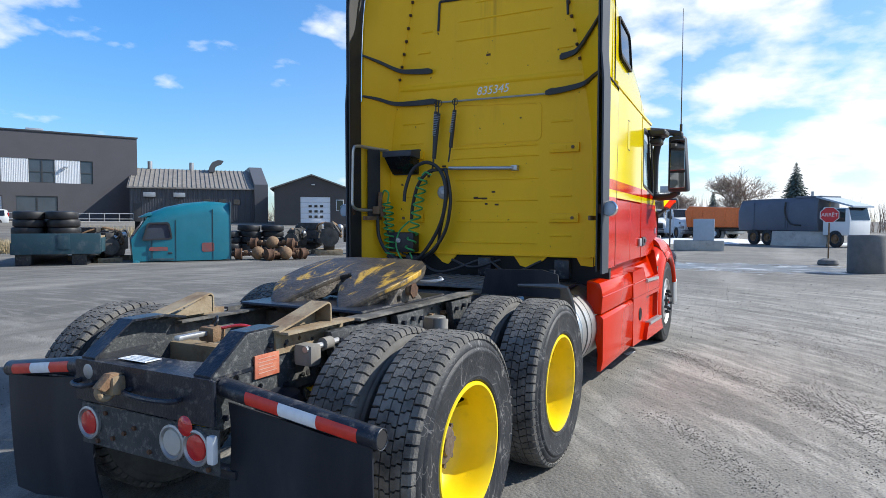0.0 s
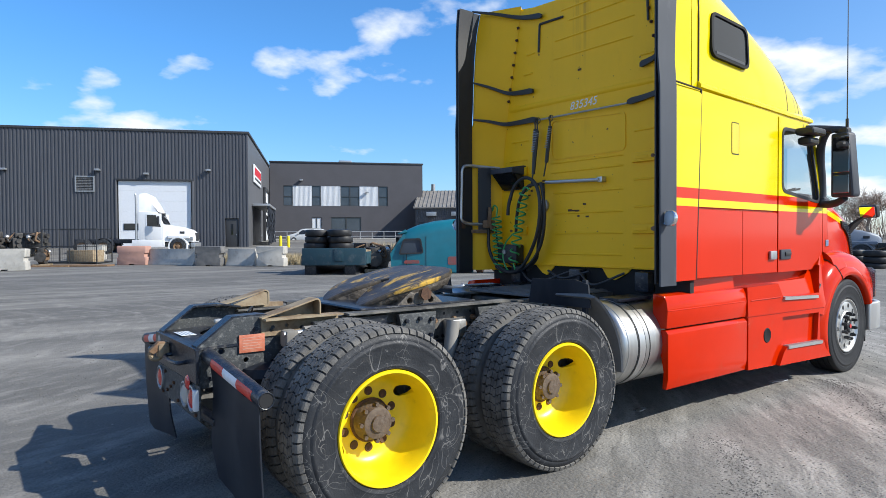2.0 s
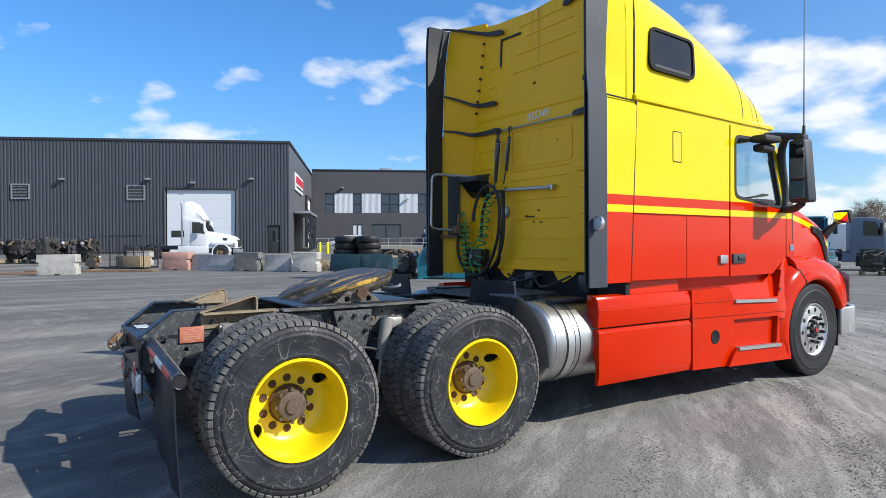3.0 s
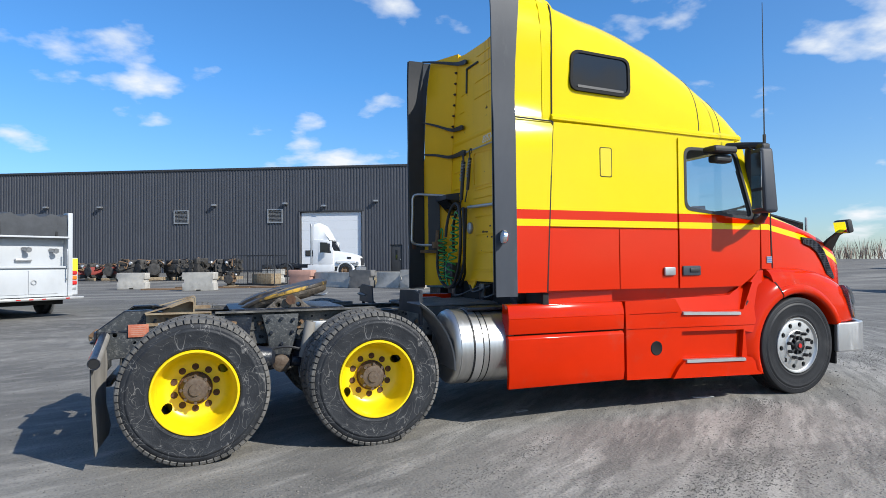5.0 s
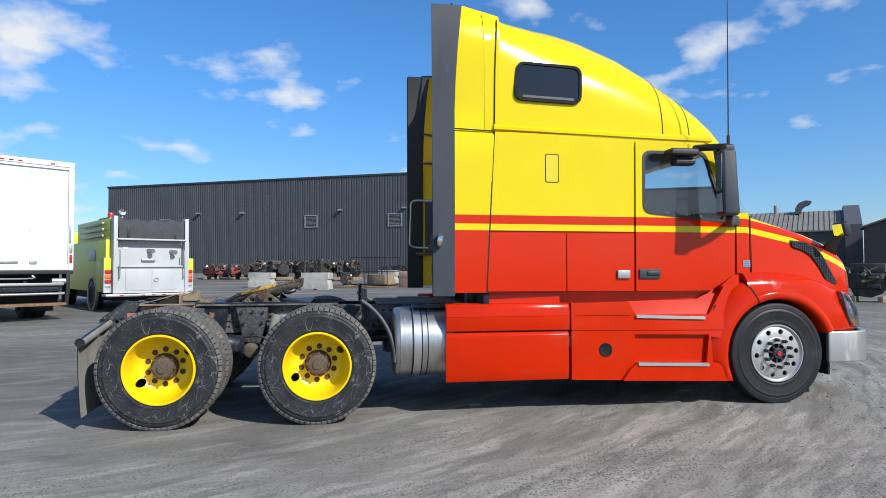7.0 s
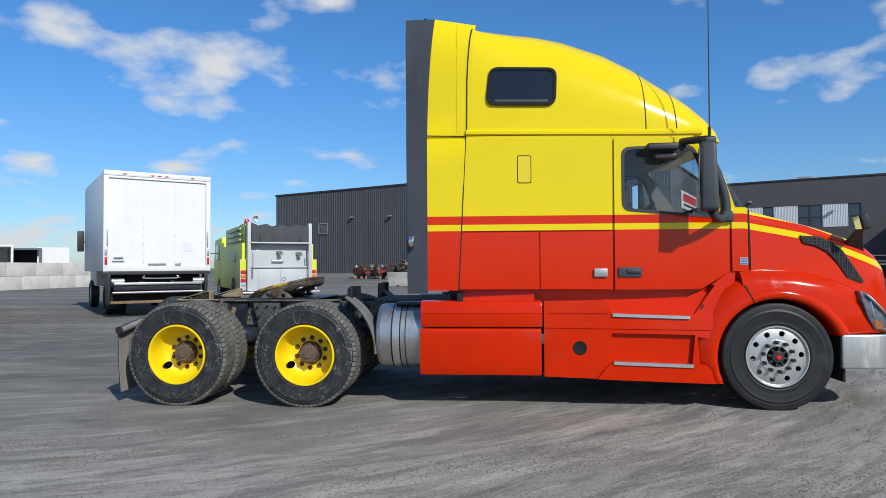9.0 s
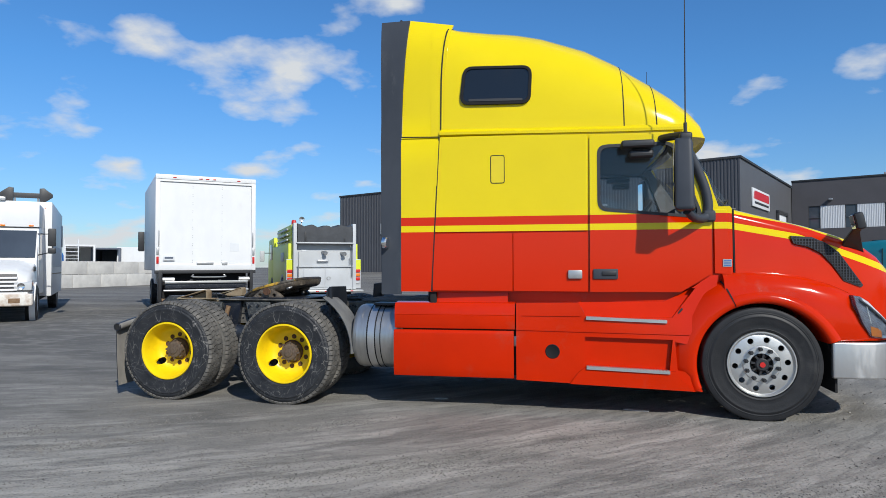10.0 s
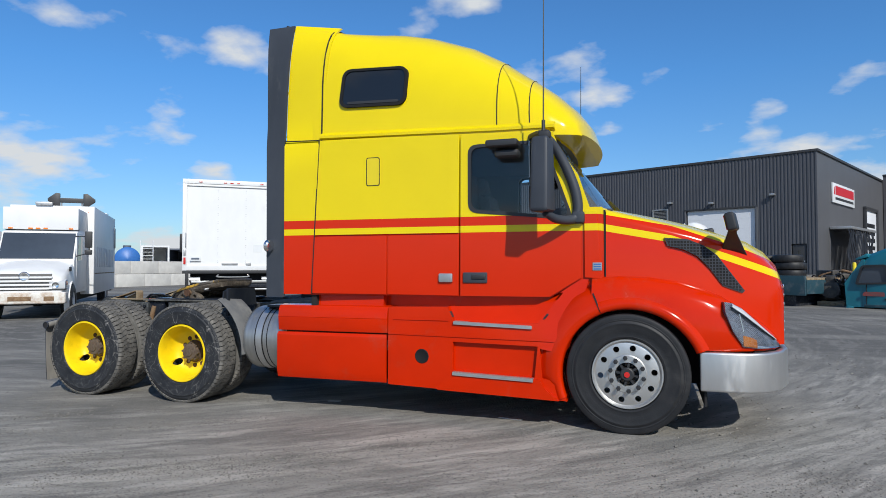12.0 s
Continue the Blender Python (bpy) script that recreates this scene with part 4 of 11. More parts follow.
def build_office():
    o = thing("office_building", "dark grey two-storey office block with white ribbed panels between windows", "building", m=pose(18.8, 54.1, 0, 0, 0, -25.7))
    top, base, y = 12.1, 0.8, 28.3
    upper = (1.85, 16.35, 6.05, 8.85)
    lower = [(8.35, 12.55, 2.5, 4.46), (5.7, 7.05, 2.5, 4.44)]
    body = cut(box(B(), 0.05, 21.4, y, y + 22, base, top), [box(B(), a, b_, y - 1, y + 0.5, z0, z1) for a, b_, z0, z1 in [upper] + lower])
    part("wall", body, M["brick_grey"], o)
    part("parapet", rbox(0.0, 21.5, y - 0.1, y + 0.12, top - 0.08, top + 0.12, 0.02), M["trim_dark"], o)
    part("parapet", rbox(21.35, 21.5, y + 0.12, y + 22, top - 0.08, top + 0.12, 0.02), M["trim_dark"], o)
    part("roof_unit", rbox(9.6, 11.4, y + 2, y + 4, top, top + 0.6, 0.04), M["steel"], o)
    xs = [1.85, 3.14, 5.72, 6.97, 9.67, 11.0, 12.32, 14.99, 16.35]
    kinds = "gwgwggwg"
    for x0, x1, k in zip(xs, xs[1:], kinds):
        if k == "w":
            bm = corrugated(B(), x0, x1, y + 0.06, 6.05, 8.85, 0.17, 0.03)
            part("ribbed_panel", bm, M["corr_white"], o, angle=20)
        else:
            w = part("window", cut(box(B(), x0, x1, y + 0.05, y + 0.2, 6.05, 8.85), [box(B(), x0 + 0.07, x1 - 0.07, y - 1, y + 1, a, c) for a, c in ((6.12, 7.3), (7.38, 8.78))]), M["trim_dark"], o)
            part("pane", box(B(), x0 + 0.07, x1 - 0.07, y + 0.12, y + 0.135, 6.12, 8.78), M["window_grey"], w)
    for x0, x1, z0, z1 in lower:
        w = part("window", cut(box(B(), x0, x1, y + 0.05, y + 0.2, z0, z1), [box(B(), a + 0.06, c - 0.06, y - 1, y + 1, z0 + 0.06, z1 - 0.06) for a, c in ((x0, (x0 + x1) / 2), ((x0 + x1) / 2, x1))]), M["trim_dark"], o)
        part("pane", box(B(), x0 + 0.06, x1 - 0.06, y + 0.12, y + 0.135, z0 + 0.06, z1 - 0.06), M["window_grey"] if x1 - x0 > 2 else M["corr_white"], w)
    wall_lamp(o, 13.4, y - 0.05, 8.0)
    wall_lamp(o, 4.3, y - 0.05, 9.6)
    # guard rail along the ramp in front
    r = thing("guard_rail", "galvanised pipe railing along a ramp", "railing", m=pose(18.8, 54.1, 0, 0, 0, -25.7))
    for i in range(13):
        x = 0.9 + i * 1.6
        part("post", cyl(B(), (x, 24, 1.0), (x, 24, 2.45), 0.05, 8), M["steel"], r)
    for z in (1.75, 2.4):
        part("rail", cyl(B(), (0.9, 24, z), (20.1, 24, z), 0.05, 8), M["steel"], r)
    w = solid("retaining_wall", rbox(0.5, 22, 23.2, 23.7, 0.3, 1.45, 0.04), M["concrete"], "low concrete wall under a pipe railing", "wall", m=pose(18.8, 54.1, 0, 0, 0, -25.7))


build_office()


def build_low_hall():
    """Grey sheds beyond the office block, seen past its corner."""
    h = thing("low_hall", "long low grey industrial hall with a weathered sloping roof", "building", m=pose(47.0, 67.3, 0, 0, 0, -40.0) @ Matrix.Diagonal((0.85, 1, 1.12, 1)))
    part("wall", box(B(), 0, 19, 0.0, 16, 0.6, 5.0), M["cladding_flat"], h)
    part("ribbed_front", corrugated(B(), 0.0, 18.9, -0.01, 1.0, 4.95, 0.35, 0.05), M["cladding"], h, angle=20)
    roof = prism(B(), [(-0.4, 4.95), (8.0, 7.5), (16.4, 4.95), (16.4, 5.1), (8.0, 7.65), (-0.4, 5.1)], "x", -0.3, 17.2)
    part("roof", roof, M["roof_brown"], h)
    for i in range(27):
        x = -0.1 + i * 0.65
        part("roof_seam", prism(B(), [(-0.4, 5.1), (8.0, 7.65), (8.0, 7.74), (-0.4, 5.19)], "x", x, x + 0.08), M["roof_brown"], h)
    part("end_wall", prism(B(), [(-0.5, 0.6), (17, 0.6), (17, 8.1), (7.0, 8.1), (-0.5, 5.6)], "x", 17.2, 19.2), M["cladding_flat"], h)
    for x in (2.3, 8.4):
        part("roof_pipe", cyl(B(), (x, 8, 7.3), (x, 8, 8.5), 0.35, 12), M["steel"], h)
    dish = prism(B(), rounded([(11.0, 7.3), (11.05, 8.0), (11.5, 8.55), (12.4, 8.85), (13.3, 8.75), (12.9, 8.35), (12.3, 8.2), (11.9, 7.9), (11.85, 7.3)], 0.2, 3), "y", 6.4, 8.0)
    part("roof_cowl", dish, M["cladding_flat"], h)
    for x in (1.8, 5.8):
        part("wall_unit", rbox(x, x + 1.6, -0.7, 0, 4.0, 4.5, 0.04), M["steel"], h)
    for x in (9.8, 12.0, 14.1):
        w = part("window", rbox(x, x + 1.1, -0.1, 0.0, 3.2, 3.9, 0.02), M["trim_dark"], h)
        part("pane", box(B(), x + 0.1, x + 1.0, -0.115, -0.105, 3.28, 3.82), M["glass_dark"], w)
    part("side_door", rbox(0.5, 1.5, -0.12, 0.0, 0.9, 3.3, 0.02), M["trim_dark"], h)


build_low_hall()


def build_gable_shed():
    h = thing("gabled_shed", "brown-grey gabled metal shed with a white panelled overhead door", "building", m=pose(53.45, 50.05, 0.25, 0, 0, -50.5) @ Matrix.Diagonal((0.9, 0.9, 0.84, 1)))
    # local x along the gable front (9.6 m), y into the shed
    gable = prism(B(), [(0, 0.3), (9.6, 0.3), (9.6, 6.2), (4.8, 8.0), (0, 6.2)], "y", 0.0, 18)
    gable = cut(gable, [box(B(), 3.3, 7.3, -1, 0.4, 0.2, 5.0)])
    part("wall", gable, M["barn"], h)
    for s in (-1, 1):
        part("roof", prism(B(), [(4.8, 8.02), (4.8, 8.2), (4.8 + s * 5.3, 6.16), (4.8 + s * 5.3, 5.98)], "y", -0.4, 18.4), M["roof_brown"], h)
    for i in range(6):
        z0 = 0.3 + i * 0.78
        part("door_section", rbox(3.35, 7.25, 0.1, 0.2, z0 + 0.01, z0 + 0.77, 0.012), M["door_white"], h)
    for z in (2.0, 2.75, 3.5):
        for x in (4.4, 5.15, 5.9):
            part("door_pane", rbox(x, x + 0.42, 0.06, 0.12, z, z + 0.34, 0.01), M["glass_dark"], h)
    w = part("window", rbox(8.0, 9.0, -0.06, 0.02, 3.0, 4.6, 0.02), M["corr_white"], h)
    part("pane", box(B(), 8.08, 8.92, -0.075, -0.065, 3.08, 4.52), M["glass_dark"], w)
    wall_lamp(h, 5.0, 0, 6.7)
    part("flue", cyl(B(), (10.4, 3, 3.2), (10.4, 3, 7.0), 0.14, 10), M["steel"], h)


build_gable_shed()


# ---- the tractor unit: front towards +x, ground at z = 0 ----
def cw(x):
    """Half width of the cab, which narrows forwards."""
    return 1.245 - 0.047 * (x - 1.95)


def side_panel(pts, s, out=0.012, inn=0.0, holes=(), r=0.004):
    """A flat panel on the cab's tapering side; s = -1 is the kerb side."""
    bm = prism(B(), pts, "y", -inn, out)
    if holes:
        bm = cut(bm, [prism(B(), h, "y", -1, 1) for h in holes])
    elif r:
        bevel(bm, r, 1, 50)
    for v in bm.verts:
        v.co.y = s * (cw(v.co.x) + v.co.y)
    bmesh.ops.recalc_face_normals(bm, faces=bm.faces)
    return bm


truck = thing("semi_truck", "yellow and red sleeper-cab tractor unit with yellow rear wheels", "truck")


def tyre_mesh(drive, R=0.518, W=0.275, rim=0.292):
    """Carcass with bead, moulded rings and shoulder steps on both walls."""
    h = W / 2
    half = [(0.72, rim), (0.93, rim + 0.016), (0.96, rim + 0.03), (0.945, rim + 0.036), (0.985, rim + 0.075), (1.02, rim + 0.112), (1.022, rim + 0.132), (1.038, rim + 0.138), (1.038, rim + 0.145), (1.018, rim + 0.15),
            (0.985, R - 0.062), (1.0, R - 0.056), (0.995, R - 0.048), (0.93, R - 0.034), (0.82, R - 0.018)]
    if drive:
        half[-5:] = [(0.965, R - 0.068), (0.972, R - 0.062), (0.945, R - 0.050), (0.86, R - 0.034), (0.74, R - 0.018)]
    prof = [(-h * a, r) for a, r in half] + [(0, R - 0.014)] + [(h * a, r) for a, r in half[::-1]] + [(h * 0.66, rim - 0.012), (-h * 0.66, rim - 0.012)]
    return lathe(B(), prof, (0, 0, 0), "y", 72, wrap=True)


def tread_mesh(drive, R=0.518, W=0.275):
    """Stepped blocks between zigzag grooves and deep shoulder lugs for a drive tyre, ribs for a steering tyre."""
    h = W / 2
    bm = B()
    rng = random.Random(11)

    def slab(outline, r0, r1):
        """outline: (angle, y) drawn out between two radii."""
        lo = [bm.verts.new((r0 * math.cos(a), y, r0 * math.sin(a))) for a, y in outline]
        ca, cy = sum(a for a, _ in outline) / len(outline), sum(y for _, y in outline) / len(outline)
        hi = [bm.verts.new((r1 * math.cos(ca + (a - ca) * 0.93), cy + (y - cy) * 0.94, r1 * math.sin(ca + (a - ca) * 0.93))) for a, y in outline]
        bm.faces.new(hi)
        for k in range(len(outline)):
            j = (k + 1) % len(outline)
            bm.faces.new((lo[k], lo[j], hi[j], hi[k]))

    if drive:
        rows = [(-0.53, -0.19, 66, 0.0, 1), (-0.165, 0.165, 66, 0.45, -1), (0.19, 0.53, 66, 0.2, 1)]
        fill, step = 0.90, 0.22
    else:
        rows = [(-0.58, -0.26, 96, 0.5, 1), (-0.2, 0.2, 96, 0, -1), (0.26, 0.58, 96, 0.5, 1)]
        fill, step = 0.94, 0.03
    for y0, y1, n, off, lean in rows:
        da = 2 * math.pi / n
        for i in range(n):
            a0 = da * (i + off)
            w = step * lean
            pts = [(0, 0), (0, 0.42), (w, 0.56), (w, 1), (fill + w, 1), (fill + w, 0.56), (fill, 0.42), (fill, 0)]
            slab([(a0 + da * u, h * (y0 + (y1 - y0) * v)) for u, v in pts], R - 0.022, R - rng.uniform(0, 0.0015))
    if not drive:
        for side in (-1, 1):
            lathe(bm, [(side * h * y, r) for y, r in ((0.63, R - 0.022), (0.63, R), (0.90, R - 0.003), (0.97, R - 0.010), (1.0, R - 0.022), (1.005, R - 0.045), (0.9, R - 0.05))], (0, 0, 0), "y", 96, wrap=True)
        return bm
    n, fill = 64, 0.80
    da = 2 * math.pi / n
    for side in (-1, 1):
        for i in range(n):
            a0 = da * (i + 0.3 * side)
            a1 = a0 + da * fill
            sect = [(0.56, R - 0.022), (0.56, R - 0.001), (0.78, R - 0.004), (0.86, R - 0.011), (0.925, R - 0.030), (0.82, R - 0.038)]
            ends = []
            for a, skew in ((a0, 0.0), (a1, 0.0)):
                ends.append([bm.verts.new((r * math.cos(a + 0.02 * (y - 0.6) * side), side * h * y, r * math.sin(a + 0.02 * (y - 0.6) * side))) for y, r in sect])
            bm.faces.new(ends[0]), bm.faces.new(ends[1][::-1])
            for k in range(len(sect)):
                j = (k + 1) % len(sect)
                bm.faces.new((ends[0][k], ends[0][j], ends[1][j], ends[1][k]))
    return bm


def rear_rim():
    """Deep steel dish, seen from the -y side; hand holes and nut seats go right through."""
    prof = [(-0.118, 0.300), (-0.128, 0.295), (-0.128, 0.283), (-0.112, 0.276), (-0.06, 0.268), (-0.02, 0.262), (0.04, 0.252), (0.085, 0.228), (0.105, 0.20), (0.112, 0.168), (0.112, 0.10),
            (0.124, 0.10), (0.126, 0.20), (0.10, 0.236), (0.05, 0.262), (0.0, 0.272), (-0.06, 0.28), (-0.105, 0.292)]
    bm = lathe(B(), prof, (0, 0, 0), "y", 64, wrap=True)
    holes = []
    for k in range(2):
        a = radians(35 + 180 * k)
        c = Vector((0.232 * math.cos(a), 0, 0.232 * math.sin(a)))
        q = cyl(B(), c + Vector((0, -0.0, 0)), c + Vector((0, 0.3, 0)), 0.036, 16)
        holes.append(q)
    return cut(bm, holes)


def rear_hub():
    prof = [(0.13, 0.0), (0.10, 0.122), (0.085, 0.122), (0.075, 0.110), (0.01, 0.098), (-0.005, 0.088), (-0.03, 0.083), (-0.034, 0.07), (-0.036, 0.046), (-0.048, 0.043), (-0.05, 0.0)]
    bm = lathe(B(), prof, (0, 0, 0), "y", 32)
    return bm


TYRE_D, TREAD_D = mesh_of(tyre_mesh(True), "tyre", M["rubber"]), mesh_of(tread_mesh(True), "tread", M["tread"], 20)
TYRE_S, TREAD_S = mesh_of(tyre_mesh(False), "tyre", M["rubber_plain"]), mesh_of(tread_mesh(False), "tread", M["rubber_plain"], 20)
TYRE_IN = mesh_of(tyre_mesh(True), "tyre", M["dusty_wall"])
RIM_R, HUB_R = mesh_of(rear_rim(), "rim", M["wheel_yellow"]), mesh_of(rear_hub(), "hub", M["hub"])
HUB_RING = mesh_of(lathe(B(), [(0.078, 0.10), (0.066, 0.116), (0.058, 0.119), (0.052, 0.113), (0.05, 0.100)], (0, 0, 0), "y", 32), "hub_flange", M["nut_rust"])
HUB_BOLT = mesh_of(cyl(B(), (0, 0.0, 0), (0, -0.024, 0), 0.012, 6), "hub_bolt", M["hub"])
NUT_F = mesh_of(cyl(cyl(B(), (0, 0.0, 0), (0, -0.04, 0), 0.019, 6), (0, -0.04, 0), (0, -0.055, 0), 0.013, 8), "wheel_nut", M["black"])
HOLE = mesh_of(lathe(B(), [(0.0, 0.0), (-0.001, 0.011), (-0.003, 0.019), (-0.005, 0.022), (0.002, 0.025)], (0, 0, 0), "y", 14), "nut_seat", M["nut_rust"])


def rear_wheel(x, s, turn):
    """An outer and an inner tyre on one hub. Built for the -y side, turned round for the other."""
    m = (pose(x, 0, 0.50, 0, 0, 0) if s < 0 else pose(x, 0, 0.50, 0, 0, 180)) @ pose(0, -0.03, 0) @ Matrix.Diagonal((1.045, 1.0, 1.045, 1))
    w = new("wheel")
    w.parent, w.matrix_basis = truck, m
    spin = pose(0, 0, 0, 0, turn, 0)
    for y, k in ((-1.105, 0), (-0.775, 17)):
        share("tyre", TYRE_IN if k else TYRE_D, w, pose(0, y, 0, 0, turn + k, 0))
        share("tread", TREAD_D, w, pose(0, y, 0, 0, turn + k, 0))
    share("rim", RIM_R, w, pose(0, -1.105, 0) @ spin)
    share("rim", RIM_R, w, pose(0, -0.775, 0, 0, 0, 180) @ spin)
    share("hub", HUB_R, w, pose(0, -1.07, 0) @ spin)
    share("hub_flange", HUB_RING, w, pose(0, -1.07, 0) @ spin)
    for k in range(8):
        a = 2 * math.pi * k / 8
        share("hub_bolt", HUB_BOLT, w, spin @ pose(0.096 * math.cos(a), -1.072, 0.096 * math.sin(a)))
    for k in range(10):
        a = 2 * math.pi * (k + 0.5) / 10
        share("nut_seat", HOLE, w, spin @ pose(0.152 * math.cos(a), -0.9955, 0.152 * math.sin(a)))
    return w


for x, t1, t2 in ((-0.70, 0, 70), (0.672, 4, 110)):
    rear_wheel(x, -1, t1)
    rear_wheel(x, 1, t2)


def front_rim():
    prof = [(-0.125, 0.299), (-0.135, 0.294), (-0.135, 0.285), (-0.118, 0.274), (-0.113, 0.268), (-0.118, 0.255), (-0.12, 0.165), (-0.128, 0.155), (-0.13, 0.10), (-0.10, 0.095),
            (-0.09, 0.16), (-0.095, 0.26), (-0.05, 0.28), (0.12, 0.285), (0.12, 0.296), (-0.09, 0.296)]
    bm = lathe(B(), prof, (0, 0, 0), "y", 80, wrap=True)
    holes = []
    for k in range(10):
        a = 2 * math.pi * (k + 0.15) / 10
        c = Vector((0.224 * math.cos(a), -0.3, 0.224 * math.sin(a)))
        holes.append(cyl(B(), c, c + Vector((0, 0.4, 0)), 0.026, 14))
    return cut(bm, holes)


RIM_F = mesh_of(front_rim(), "rim", M["alu"])


def front_hub():
    prof = [(-0.04, 0.10), (-0.05, 0.093), (-0.045, 0.07), (-0.07, 0.062), (-0.12, 0.058), (-0.128, 0.048), (-0.128, 0.026), (-0.135, 0.022), (-0.135, 0.0)]
    bm = lathe(B(), prof, (0, 0, 0), "y", 24)
    return bm


HUB_F = mesh_of(front_hub(), "hub", M["black"])
CAP_F = mesh_of(cyl(B(), (0, -0.134, 0), (0, -0.139, 0), 0.024, 14), "hub_cap", M["lens_red"])


FIN_F = mesh_of(box(B(), 0.05, 0.094, -0.115, -0.05, -0.009, 0.009), "hub_fin", M["black"])


def front_wheel(s):
    w = new("wheel")
    w.parent = truck
    w.matrix_basis = pose(5.325, 0, 0.512) if s < 0 else pose(5.325, 0, 0.512, 0, 0, 180)
    share("tyre", TYRE_S, w, pose(0, -1.10, 0, 0, 12, 0))
    share("tread", TREAD_S, w, pose(0, -1.10, 0, 0, 12, 0))
    share("rim", RIM_F, w, pose(0, -1.10, 0))
    share("hub", HUB_F, w, pose(0, -1.125, 0))
    share("hub_cap", CAP_F, w, pose(0, -1.125, 0))
    for k in range(8):
        share("hub_fin", FIN_F, w, pose(0, -1.125, 0, 0, 45 * k + 10, 0))
    for k in range(10):
        a = 2 * math.pi * (k + 0.65) / 10
        share("hub_bolt", HUB_BOLT, w, pose(0.077 * math.cos(a), -1.17, 0.077 * math.sin(a)))
        share("wheel_nut", NUT_F, w, pose(0.140 * math.cos(a), -1.228, 0.140 * math.sin(a)))


front_wheel(-1)
front_wheel(1)


# ---- cab ----
def cab_ring(profile, f, bulge=0.14, inset=0.0):
    """The side profile at the share f of the half width; the front bows forwards in the middle."""
    out = []
    for x, z in profile:
        front = max(0.0, min(1.0, (x - 4.4) / 0.3))
        out.append((x + front * bulge * (1 - f * f), f * (cw(min(x, 5.15)) - 0.012 - inset), z))
    return out


CAB = [(2.25, 1.155), (4.66, 1.155), (4.95, 1.325), (5.13, 1.325), (5.13, 1.945), (4.60, 2.72), (2.25, 2.72)]
FS = (-1, -0.985, -0.8, -0.5, -0.2, 0.2, 0.5, 0.8, 0.985, 1)
DOORWIN = rounded([(3.905, 2.575), (4.60, 2.59), (4.86, 1.865), (3.905, 1.955)], 0.085)


